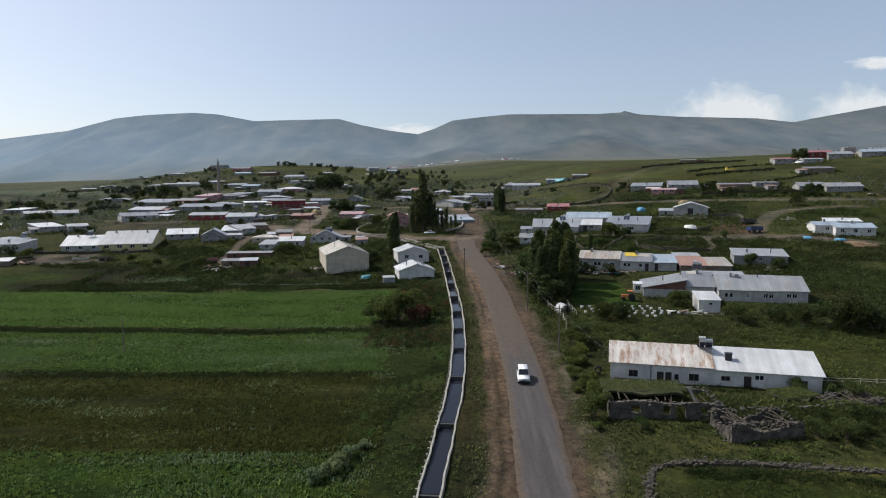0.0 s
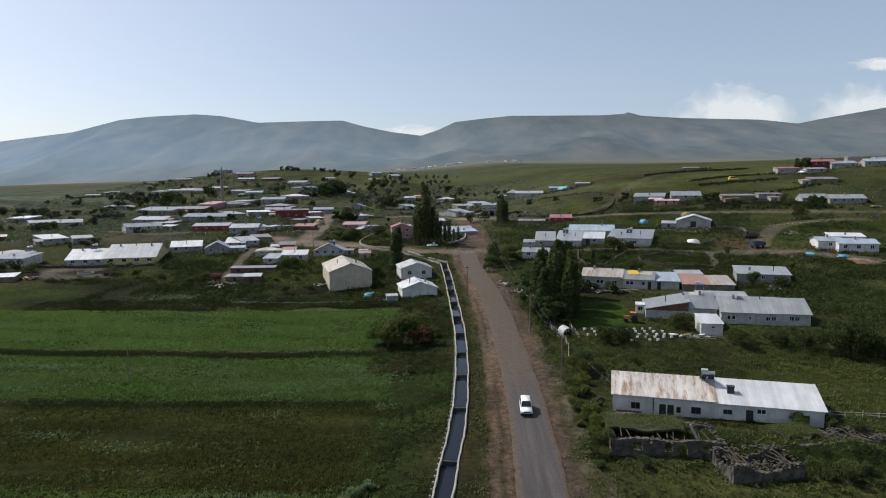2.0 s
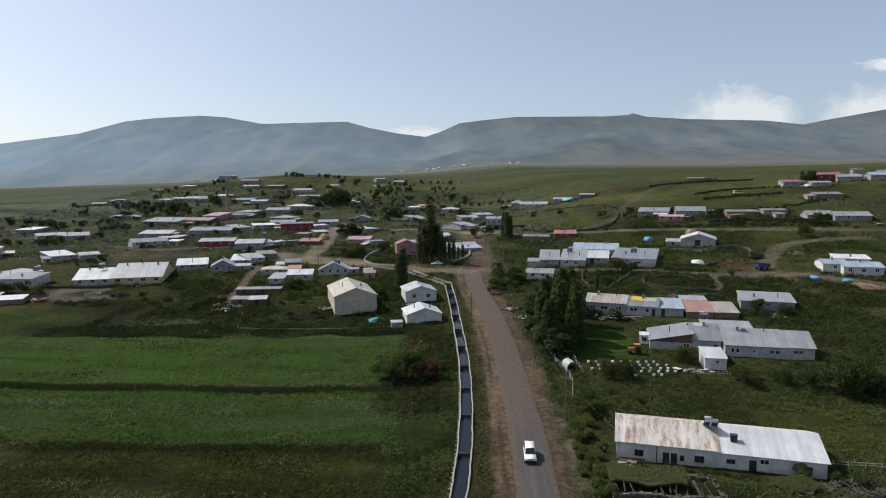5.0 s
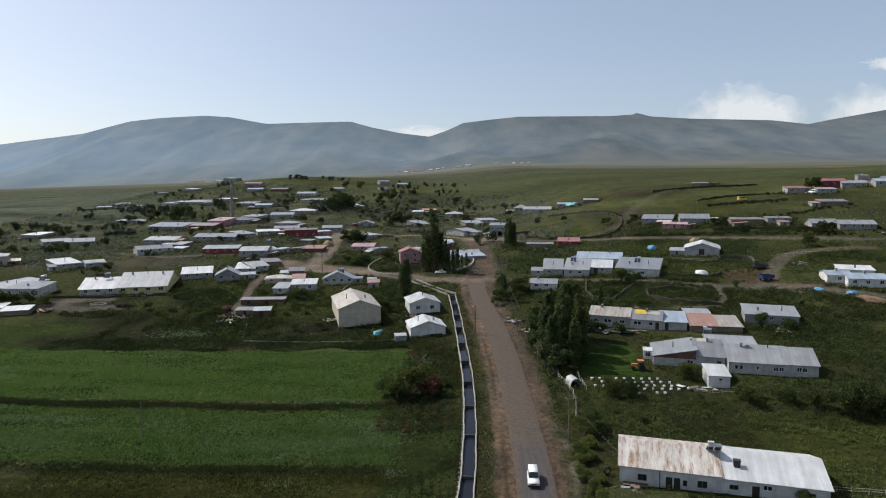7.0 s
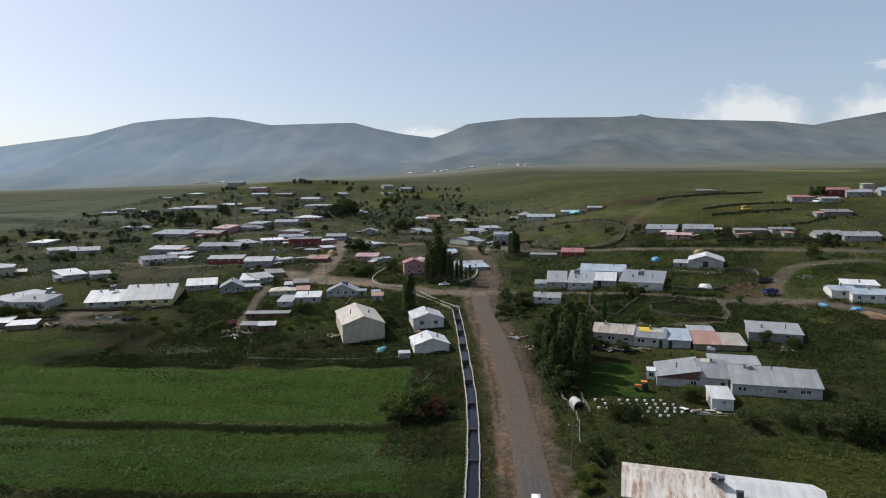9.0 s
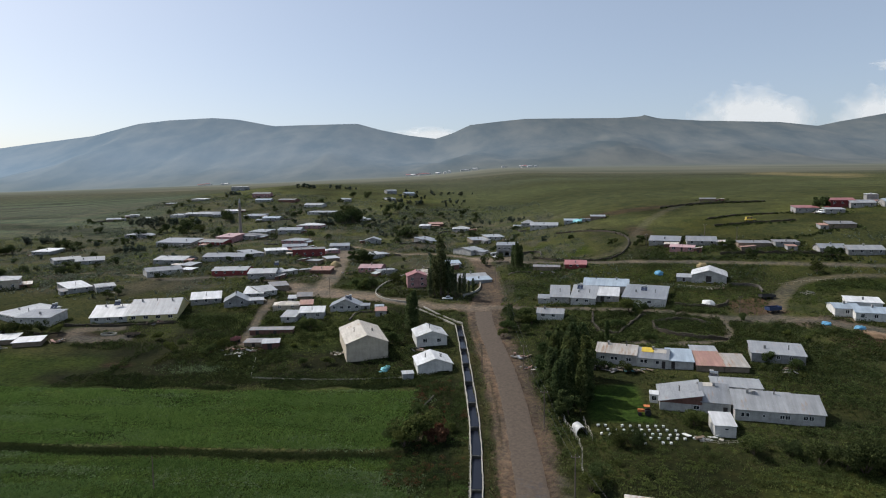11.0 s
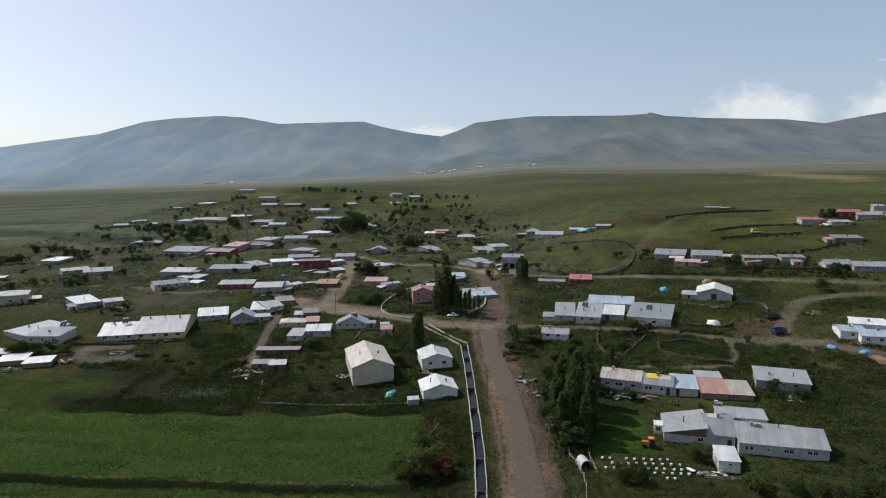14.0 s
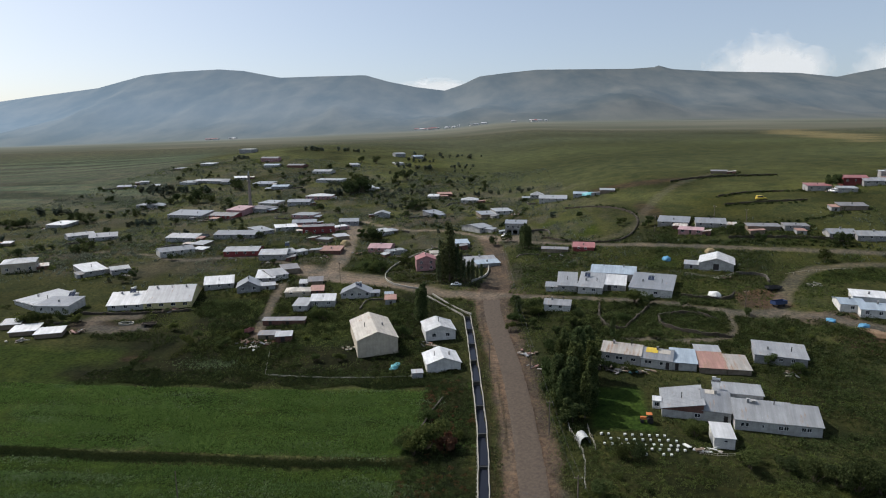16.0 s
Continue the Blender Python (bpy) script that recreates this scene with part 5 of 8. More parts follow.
# outbuildings and smaller houses between them
for x, y, yaw, L, D, e, r, kind, wall, cover, label in (
    (-24, 283, 14, 7, 6, 2.4, 0.9, "x", "beige", "r_cream", "cream cottage behind the poplars"),
    (60, 404, -8, 9, 6, 2.4, 0.7, "shed", "greyw", "r_blue", "shed with a turquoise-blue roof"),
    (76, 398, -10, 9, 6, 2.2, 0.6, "shed", "mud", "r_light", "low shed with a pale roof"),
    (28, 283, -10, 12, 3.5, 2.0, 0.4, "shed", "mud", "r_dark", "low open stable with a dark roof"),
    (-72, 243, 12, 6, 5, 2.2, 0.7, "shed", "mud", "r_dark", "mud hut with a dark roof"),
    (-37, 226, 8, 3, 3, 2.2, 0.4, "shed", "white", "r_blue", "tiny white hut with a blue roof"),
    (170, 300, -10, 12, 7, 2.4, 0.8, "shed", "mud", "r_dark", "low stone stable with a dark roof"),
    (121, 283, -8, 14, 6, 2.2, 0.5, "shed", "mud", "r_dark", "low stone stable on the slope"),
    (136, 280, -8, 10, 6, 2.2, 0.5, "shed", "greyw", "r_dark", "grey stable on the slope"),
    (186, 331, -10, 9, 6, 2.6, 0.6, "shed", "white", "r_white", "white shed on the hill"),
    (230, 346, -12, 12, 8, 3.0, 1.0, "x", "greyw", "r_grey", "grey house on the hill"),
):
    house(label, x, y, yaw, L, D, e, r, kind, wall, cover, row(max(1, int(L / 4)), L) if wall not in ("mud", "brownw") else (), (), 1 if L > 9 else 0, 0.3)

# lean-tos and yard sheds built on to the village houses
LT = random.Random(61)
for hx, hy, yaw, L, D in list(HOUSES):
    if hy < 215 or hy > 560 or LT.random() < 0.18:
        continue
    a = radians(yaw)
    w, d = LT.uniform(3, 6.5), LT.uniform(3.5, 6.5)
    way = LT.choice((0, 1, 1, 2))
    u, v = ((-w - 0.05, LT.uniform(-1, 2)), (L + 0.05, LT.uniform(-1.5, 2)), (LT.uniform(0, max(0.1, L - w)), -d - 0.05))[way]
    e = LT.uniform(1.5, 2.3)
    ax, ay = hx + u * math.cos(a) - v * math.sin(a), hy + u * math.sin(a) + v * math.cos(a)
    cx, cy = ax + w / 2 * math.cos(a) - d / 2 * math.sin(a), ay + w / 2 * math.sin(a) + d / 2 * math.cos(a)
    free = all(not (-2.6 < (cx - ox) * math.cos(radians(oa)) + (cy - oy) * math.sin(radians(oa)) < ol + 2.6 and -2.6 < -(cx - ox) * math.sin(radians(oa)) + (cy - oy) * math.cos(radians(oa)) < od + 2.6) for ox, oy, oa, ol, od in HOUSES if (ox, oy) != (hx, hy))
    lane = min(min(np.hypot(p[:, 0] - cx, p[:, 1] - cy).min() - q for p, q in LANE_PTS.values()), np.hypot(ROAD[:, 0] - cx, ROAD[:, 1] - cy).min() - 4)
    if free and lane > max(w, d) * 0.55:
        cover, words = LT.choice((("r_dark", "dark sheet roof"), ("r_rust", "patched rusty roof"), ("r_grey", "grey sheet roof"), ("r_light", "pale sheet roof"), ("r_redrust", "red rusty roof")))
        house("low lean-to with a " + words + " beside a house", ax, ay, yaw, w, d, e, LT.uniform(0.2, 0.7), LT.choice(("shed", "shedx")), LT.choice(("mud", "greyw", "dingy", "brownw")), cover, (Dr(w * 0.4, 0.9, 1.3),), (), 0, 0.25, None, False, "shed")


# ---- plants ----
def leaf_mesh(name, centres, sizes, material, rng, flat=0.0):
    """One leaf (a bent quad) at each centre."""
    n = len(centres)
    a = rng.normal(size=(n, 3))
    a[:, 2] += flat
    a /= np.linalg.norm(a, axis=1)[:, None]
    b = np.cross(a, rng.normal(size=(n, 3)))
    b /= np.linalg.norm(b, axis=1)[:, None]
    c = np.cross(a, b)
    s = sizes[:, None]
    v = np.stack([centres - b * s, centres + c * s * 0.55, centres + b * s, centres - c * s * 0.55 + a * s * 0.25], 1).reshape(-1, 3)
    me = bpy.data.meshes.new(name)
    me.from_pydata(v.tolist(), [], np.arange(4 * n).reshape(-1, 4).tolist())
    me.materials.append(M[material])
    return me


def tree(label, category, kind, height, seed, material, leaves=1500, spread_r=None):
    """A plant with a tapered trunk, limbs and a crown of single leaves in uneven clumps."""
    rng, r = np.random.default_rng(seed), random.Random(seed)
    ob = thing("poplar_tree" if kind == "poplar" else "bush" if kind == "bush" else "tree", label, category, pose(0, 0, 0))
    bm = bmesh.new()
    ends = []
    if kind == "bush":
        R = spread_r or height * 0.75
        for k in range(7):
            a = r.uniform(0, math.tau)
            e = Vector((math.cos(a) * R * r.uniform(0.2, 0.75), math.sin(a) * R * r.uniform(0.2, 0.75), height * r.uniform(0.35, 0.8)))
            tube(bm, (0, 0, -0.3), e, 0.05, 0.015, 4)
            ends.append((e, R * r.uniform(0.3, 0.5)))
    else:
        tall = kind == "poplar"
        R = spread_r or (height * (0.105 if material == "farleaf" else 0.125) if tall else height * 0.38)
        p, rad = Vector((0, 0, -0.4)), height * 0.022
        knots = [p]
        for k in range(5):
            q = p + Vector((r.gauss(0, 0.12), r.gauss(0, 0.12), height * (0.19 if tall else 0.13)))
            tube(bm, p, q, rad, rad * 0.78, 7)
            p, rad = q, rad * 0.78
            knots.append(p)
        n = 18 if tall else 12
        for k in range(n):
            f = (k + 0.5) / n
            base = knots[1 + int(f * 3.99)]
            a = k * 2.4 + r.uniform(-0.4, 0.4)
            zz = height * ((0.14 + 0.82 * f) if tall else r.uniform(0.1, 0.8) if height < 7 else r.uniform(0.34, 0.88))
            rr = R * (math.sqrt(max(0.05, 1 - (2 * f - 0.85) ** 4 / 3)) if tall else r.uniform(0.35, 1.0) * math.sqrt(max(0.1, 1 - ((zz / height - (0.48 if height < 7 else 0.58)) / (0.55 if height < 7 else 0.42)) ** 2)))
            e = Vector((math.cos(a) * rr * (0.45 if tall else 1), math.sin(a) * rr * (0.45 if tall else 1), zz))
            tube(bm, base, e, rad * 0.8, rad * 0.2, 5)
            ends.append((e, (R * r.uniform(0.6, 0.95) * (1 - 0.55 * f**3)) if tall else R * r.uniform(0.32, 0.5)))
    part("trunk", bm, "bark", ob)
    per = leaves // len(ends)
    cs, ss = [], []
    for e, q in ends:
        d = rng.normal(size=(per, 3))
        d /= np.linalg.norm(d, axis=1)[:, None]
        rad = q * rng.uniform(0.35, 1.05, per) ** 0.6
        stretch = np.array((1, 1, 1.7)) if kind == "poplar" else np.array((1, 1, 0.8))
        c = np.array(e) + d * rad[:, None] * stretch
        cs.append(c)
        ss.append(rng.uniform(0.55, 1.25, per) * (0.12 if leaves > 3000 and kind == "bush" else 0.16 if kind == "bush" else 0.62 if leaves < 1400 else 0.32))
    c = np.concatenate(cs)
    s = np.concatenate(ss)
    keep = c[:, 2] > (0.02 if kind == "bush" else height * 0.1)
    part("crown", leaf_mesh("crown", c[keep], s[keep], material, rng, 0.5), material, ob)
    return ob


KINDS = {
    "round": [tree("leafy green tree with a broad uneven crown", "tree", "round", 8.0, k, "leaf", 3000) for k in (1, 2, 3)],
    "poplar": [tree("tall slim dark green poplar tree", "tree", "poplar", 14.0, k, "poplar", 3600) for k in (11, 12, 13)],
    "aspen": [tree("slim airy grey-green poplar by the junction", "tree", "poplar", 14.0, k, "farleaf", 1800) for k in (14, 15)],
    "bush": [tree("wild green bush in rough grass", "bush", "bush", 2.2, k, "bush", 700) for k in (21, 22, 23, 24)],
    "shrub": [tree("dense green shrub beside the houses", "bush", "bush", 3.0, k, "bush", 3100) for k in (25, 26, 27)],
    "darkshrub": [tree("dense dark green shrub on rough ground", "bush", "bush", 3.0, k, "darkshrub", 3100) for k in (33, 34, 35)],
    "lush": [tree("lush yellow-green shrub beside the road", "bush", "bush", 2.6, k, "lush", 3200) for k in (28, 29, 30)],
    "thicket": [tree("broad dark green thicket between village houses", "bush", "bush", 2.6, k, "darkshrub", 1000) for k in (51, 52, 53)],
    "small": [tree("small leafy green tree in the village", "tree", "round", 6.0, k, "greyleaf", 620) for k in (4, 5, 6)],
    "dry": [tree("red-brown withered bush in rough grass", "bush", "bush", 1.8, k, "dryweed", 1200) for k in (31, 32)],
    "elder": [tree("flowering bush with pale heads", "bush", "bush", 1.6, k, "pale", 1200) for k in (41,)],
}
USED = set()
PLANTS = random.Random(7)


def plant(kind, x, y, h):
    """A plant of height h that stands at (x, y)."""
    src = PLANTS.choice(KINDS[kind])
    full = {"round": 8.0, "poplar": 14.0, "aspen": 14.0, "bush": 2.2, "dry": 1.8, "elder": 1.6, "shrub": 3.0, "darkshrub": 3.0, "lush": 2.6, "thicket": 3.8, "small": 6.0}[kind]
    s = h / full
    m = pose(x, y, ground(x, y) - 0.05, 0, 0, PLANTS.uniform(0, 360)) @ Matrix.Diagonal((s * PLANTS.uniform(0.85, 1.15), s * PLANTS.uniform(0.85, 1.15), s, 1))
    if src.name not in USED:
        USED.add(src.name)
        src.matrix_basis = m
        return src
    ob = copy_thing(src, m)
    return ob


def grove(kind, x, y, n, rx, ry, h0, h1):
    for k in range(n):
        a, q = k * 2.4 + PLANTS.uniform(-0.3, 0.3), math.sqrt((k + 0.5) / n)
        plant(kind, x + math.cos(a) * rx * q, y + math.sin(a) * ry * q, PLANTS.uniform(h0, h1))


# poplars by the junction
for x, y, h in ((-17.6, 245, 12), (-15.6, 246.5, 17), (-13.2, 246, 21), (-12.4, 249, 22), (-10.2, 247, 13), (-8.6, 250, 10), (-7.2, 246, 8), (-5.4, 248, 7), (-3.6, 247, 8), (-1.8, 248.5, 7), (0.0, 250.5, 7.5), (-16.8, 250, 14)):
    plant("aspen", x, y, h)
for x, y, h in ((-21, 201.6, 13), (-20.2, 203, 14), (-21.6, 204.5, 12)):
    plant("poplar", x, y, h)
# the dark trees beside the road
for x, y, h in ((20, 140, 11), (22.5, 144, 13), (25, 139.5, 10), (19.5, 148, 12), (24, 150, 14), (27.5, 146, 12), (21, 155, 13), (26, 157, 15), (29, 160, 14), (23, 163, 11), (28.5, 153, 13)):
    plant("poplar", x, y, h * 1.16)
for x, y, h in ((18.6, 141, 7), (18.2, 148, 8), (19.0, 155, 8), (22, 138, 7), (26, 143, 7), (24, 152, 8), (20, 151, 7), (19, 136, 4.5)):
    plant("round", x, y, h)
for x, y, h in ((21, 291, 13), (22.8, 293, 12), (19.8, 294, 12), (12.2, 207, 8), (12.8, 203, 8), (13, 210, 7), (41, 186, 7)):
    plant("poplar", x, y, h)
for x, y, h in ((18, 205, 4), (20.5, 178, 4), (17, 196, 3.5), (24, 190, 4), (30, 196, 5), (33, 203, 5), (57, 212, 5), (60, 213.5, 4.5), (69.5, 208, 3.5), (115, 277, 6), (151, 264, 6), (153.5, 262, 5), (190, 344, 9), (192.5, 345, 8), (55, 345, 4), (83, 306, 5), (80, 304, 4), (112, 279, 5), (-64, 317.5, 6), (-61.5, 319, 5), (-52, 266, 4.5), (-49, 264, 4)):
    plant("round", x, y, h)
# bushes near the road and the near houses
for x, y, h, k in ((-14.5, 123.5, 4.5, "shrub"), (-17, 125.5, 3.6, "shrub"), (-12, 126.5, 4.6, "shrub"), (-9.5, 127, 2.6, "dry"), (-7.5, 129.5, 2.8, "dry"), (-7, 126, 2.2, "dry"), (-5.5, 131, 2.2, "shrub"), (-12, 138, 2.4, "shrub"), (-8, 143, 2.2, "shrub"),
                   (18.6, 98.5, 2.4, "lush"), (20.6, 101, 2.7, "lush"), (20.8, 106, 2.8, "shrub"), (23, 108.5, 2.8, "shrub"), (19.2, 95, 2.2, "lush"), (21.0, 97, 2.3, "lush"), (18.7, 87, 2.3, "lush"), (19.2, 83, 2.4, "lush"), (18.0, 90.5, 1.9, "lush"), (18.8, 80, 2.6, "lush"), (17.9, 76.5, 2.1, "shrub"), (17.4, 72.5, 1.4, "lush"), (19.6, 85, 2.4, "lush"), (18.2, 93, 1.7, "lush"), (20.3, 89.5, 1.8, "lush"), (17.2, 84.5, 1.2, "lush"),
                   (31, 124, 3.6, "darkshrub"), (33, 123.5, 3.2, "darkshrub"), (69.5, 113, 4.4, "darkshrub"), (72.5, 112, 4.6, "darkshrub"), (76.5, 110.5, 4.4, "darkshrub"), (79, 112.5, 4.0, "darkshrub"), (66, 115, 3.6, "darkshrub"), (82.5, 110, 4.2, "darkshrub"), (86, 112, 4.0, "darkshrub"), (75, 115.5, 3.6, "darkshrub"), (90, 109, 3.6, "darkshrub"), (62, 118, 2.6, "darkshrub"), (51.6, 81.6, 2.5, "shrub"), (53.8, 81.0, 2.2, "shrub"), (46.8, 83.4, 1.6, "shrub"), (55.5, 119, 2.8, "shrub"), (48.5, 131.5, 2.6, "shrub"), (49.8, 134, 2.4, "shrub"), (57.5, 130.5, 2.0, "shrub"),
                   (-14.4, 59.6, 1.6, "elder"), (-13.2, 61.4, 1.7, "elder"), (-12.6, 63.2, 1.6, "elder"), (-11.8, 65.0, 1.5, "elder"), (-10.6, 67, 1.2, "elder"), (42, 69.6, 1.6, "shrub"), (45, 68.6, 1.9, "shrub"), (48.5, 70.5, 2.1, "shrub"), (52.5, 69.5, 2.4, "shrub"), (56, 71.5, 2.4, "shrub"), (60, 73.5, 2.6, "shrub"), (63, 69.5, 2.3, "shrub"), (57.5, 67, 1.8, "lush"), (50, 66.5, 1.4, "lush"), (22.5, 72.5, 1.3, "shrub"), (78, 168, 2.6, "shrub"), (79.5, 165.5, 2.8, "shrub"), (81, 166, 2.4, "shrub"), (85, 160, 2.2, "shrub")):
    plant(k, x, y, h)
# garden shrubs and trees among the houses
for x, y, h, k in ((-156.2, 196.4, 3.2, "shrub"), (-154.2, 198.8, 3.4, "shrub"), (-157.9, 194.0, 3, "shrub"), (-163.0, 195.3, 3, "shrub"), (-144.3, 194.0, 2.6, "shrub"), (-142.6, 198.4, 2.2, "shrub"), (-93.5, 198.3, 2.6, "shrub"), (-88.3, 192.3, 2.4, "shrub"), (-93.1, 187.5, 2.8, "shrub"), (-82.1, 181.7, 2.2, "shrub"), (-95.1, 182.8, 2.4, "shrub"), (-105.1, 195.3, 2, "shrub"), (-80.6, 188.6, 2.2, "shrub"), (-60.1, 207.8, 2.6, "shrub"), (-56.2, 204.5, 3, "shrub"), (-53.3, 207.7, 2.8, "shrub"), (-56.5, 187.7, 2.2, "lush"), (-51.1, 188.6, 2.0, "lush"), (-42.6, 171.6, 1.8, "shrub"), (-29.1, 197.8, 3, "shrub"), (-25.6, 188.2, 3, "shrub"), (-49.4, 171.6, 1.8, "shrub"), (-50.5, 261.6, 3.2, "shrub"), (-47.8, 263.3, 3, "shrub"), (10.4, 204.1, 3.2, "shrub"), (12.4, 220.8, 4.0, "shrub"), (9.5, 194.1, 2.6, "shrub"), (11.5, 198.9, 3.2, "shrub"), (17.7, 210.6, 3.6, "shrub"), (20.2, 206.1, 3, "shrub"), (47.0, 196.1, 3.2, "shrub"), (54.6, 213.0, 3.8, "shrub"), (56.2, 210.0, 3.4, "shrub"), (53.8, 184.3, 2.6, "shrub"), (42.0, 185.3, 2.6, "shrub"), (41.4, 357.3, 4.0, "small"), (70.0, 313.7, 4.0, "round"), (73.3, 316.2, 3.2, "round"), (120.6, 271.7, 4.8, "round"), (122.4, 269.3, 3.2, "round"), (148.7, 262.2, 3.6, "round"), (151.7, 259.3, 3.2, "round"), (-59.1, 325.1, 4.4, "round"), (-55.0, 323.2, 4.0, "round"), (-257.7, 489.2, 4.8, "small"), (-261.6, 482.9, 4.8, "small"), (-248.2, 499.6, 4.8, "small"), (-225.5, 471.6, 4.8, "small"), (-214.7, 470.1, 4.8, "small"), (-196.8, 492.7, 4.8, "small"), (-242.0, 414.0, 4.8, "small"), (-232.7, 404.8, 4.8, "small"), (-294.0, 414.0, 4.0, "small"), (-282.6, 406.3, 4.0, "small"), (-100.5, 484.2, 7.2, "small"), (-92.6, 478.2, 8.0, "small"), (-110.8, 510.9, 6.4, "small"), (-41.2, 411.0, 4.0, "small"), (-46.9, 410.7, 4.0, "small"), (-53.6, 629.1, 5.6, "small"), (-73.3, 576.1, 5.6, "small"), (-86.7, 575.8, 4.8, "small"), (-62.4, 574.6, 5.6, "small"), (86.5, 198.4, 2.5, "shrub"), (94.3, 184.7, 2.2, "lush"), (98.8, 180.5, 2, "lush"), (93.9, 191.0, 2.2, "shrub")):
    plant(k, x, y, h)
# the old village's trees
for x, y, n, rx, ry, h0, h1 in ((-101, 474, 6, 8, 8, 11, 16), (-113, 458, 4, 6, 6, 8, 11), (-74, 458, 5, 12, 6, 6, 9), (-52, 415, 7, 14, 6, 6, 9), (-70, 628, 8, 22, 12, 8, 12), (-160, 743, 6, 18, 8, 7, 11), (-266, 495, 9, 16, 9, 8, 13), (-216, 372, 6, 8, 8, 7, 10), (-303, 415, 7, 14, 8, 7, 11), (-264, 665, 5, 10, 6, 7, 10), (-200, 730, 4, 12, 6, 9, 13), (-237, 500, 8, 18, 8, 7, 11), (-40, 760, 10, 46, 20, 7, 11), (-20, 640, 8, 12, 40, 6, 9), (-282, 505, 6, 10, 8, 7, 10), (-70, 690, 6, 16, 10, 7, 10), (15, 470, 9, 30, 8, 5, 8), (-60, 480, 8, 20, 10, 5, 8), (-120, 500, 4, 6, 6, 6, 9)):
    grove("small", x, y, n + 3, rx * 1.1, ry * 1.1, h0 * 0.5, h1 * 0.72)
# dark thickets and broad trees in the old village and at its foot
for x, y, h in ((-247.5, 431, 6), (-245.5, 440, 7), (-238.6, 452, 8), (-236, 460, 8), (-224, 454.5, 7.5), (-218, 458, 8), (-204, 447, 6), (-186, 433, 5), (-201, 498, 7.5), (-210, 509, 7), (-97.6, 459, 8), (-92.8, 467.6, 9), (-87.4, 475, 9), (-102, 498, 8), (-105, 470, 7), (-45, 411, 6.5), (-49.5, 406, 5.5), (-40, 414, 5), (-58, 319, 5.5), (-55.5, 321, 4.5), (-274, 390.6, 5), (-263.5, 386.6, 5.5), (-278, 379, 4.5), (-292, 372, 5), (-299, 367, 5), (-74, 540, 7), (-67.5, 550, 8), (-44, 519, 6), (-126, 643, 8), (-111, 640, 7), (-157, 194, 4), (-152, 197, 4.4), (-148, 199, 3.6), (31.5, 171, 5), (33, 167.5, 4), (36.5, 164.5, 3), (41, 162.5, 2.6)):
    plant("thicket", x, y, h * 0.92)
VT = random.Random(77)
for k in range(110):
    vx, vy = VT.uniform(-300, 10), VT.uniform(262, 600)
    if all(not (-3 < (vx - hx) * math.cos(radians(ya)) + (vy - hy) * math.sin(radians(ya)) < L + 3 and -3 < -(vx - hx) * math.sin(radians(ya)) + (vy - hy) * math.cos(radians(ya)) < D + 3) for hx, hy, ya, L, D in HOUSES) and vy < 560 - 0.3 * vx:
        plant("small" if k % 3 == 0 else "thicket", vx, vy, VT.uniform(3.0, 5.5) if k % 3 == 0 else VT.uniform(1.8, 3.6))


def clear_of(x, y, gap=1.2):
    """Whether points lie clear of houses, road, canal and lanes."""
    ok = np.ones(len(x), bool)
    for hx, hy, yaw, L, D in HOUSES:
        a = radians(yaw)
        u = (x - hx) * math.cos(a) + (y - hy) * math.sin(a)
        v = -(x - hx) * math.sin(a) + (y - hy) * math.cos(a)
        ok &= ~((u > -gap) & (u < L + gap) & (v > -gap) & (v < D + gap))
    d, _ = near_line(x, y, ROAD)
    ok &= d > 6.0
    d, _ = near_line(x, y, CANAL[::4])
    ok &= d > 1.6 + gap * 0.3
    for pts, w in LANE_PTS.values():
        d, _ = near_line(x, y, pts)
        ok &= d > w + 0.8
    return ok


rng = np.random.default_rng(5)


def open_field(x, y):
    return (x < -13) & (y < 154) & (x > -200)


# loose bushes between the houses
x, y = rng.uniform(-330, 200, 3000), rng.uniform(66, 700, 3000)
keep = clear_of(x, y, 2.0) & ~open_field(x, y) & (y < 560 - 0.35 * x) & ((x < 40) | (y < 300)) & ~((x > 26) & (x < 43) & (y > 130) & (y < 157)) & ~((x < -95) & (y < 190)) & ~((x > 26) & (x < 56) & (y < 84))
keep &= rough_field(x, y, 14, 12) > 0.05
for k in np.flatnonzero(keep)[:215]:
    far = y[k] > 230
    plant("small" if far and rng.uniform() < 0.15 else "thicket" if far else "bush", x[k], y[k], rng.uniform(1.8, 3.6) if far else rng.uniform(0.9, 2.0))


def clumps(name, label, category, x, y, r, h, material, leaves, leaf, parent=None):
    """Many low bushes as stuff: each a lumpy dome of single leaves."""
    n = len(x)
    z = heights(x, y)
    i = np.repeat(np.arange(n), leaves)
    m = len(i)
    d = rng.normal(size=(m, 3))
    d /= np.linalg.norm(d, axis=1)[:, None]
    d[:, 2] = np.abs(d[:, 2])
    lump = 0.72 + 0.28 * np.sin(d[:, 0] * 5 + i * 1.7) * np.sin(d[:, 1] * 6 + i * 2.3)
    q = rng.uniform(0.55, 1.0, m) ** 0.5 * lump
    c = np.stack([x[i] + d[:, 0] * r[i] * q, y[i] + d[:, 1] * r[i] * q, z[i] + 0.02 + d[:, 2] * h[i] * q], 1)
    me = leaf_mesh(name, c, rng.uniform(0.6, 1.3, m) * leaf, material, rng, 0.6)
    tagged(new(name, me), label, category, kind="stuff")


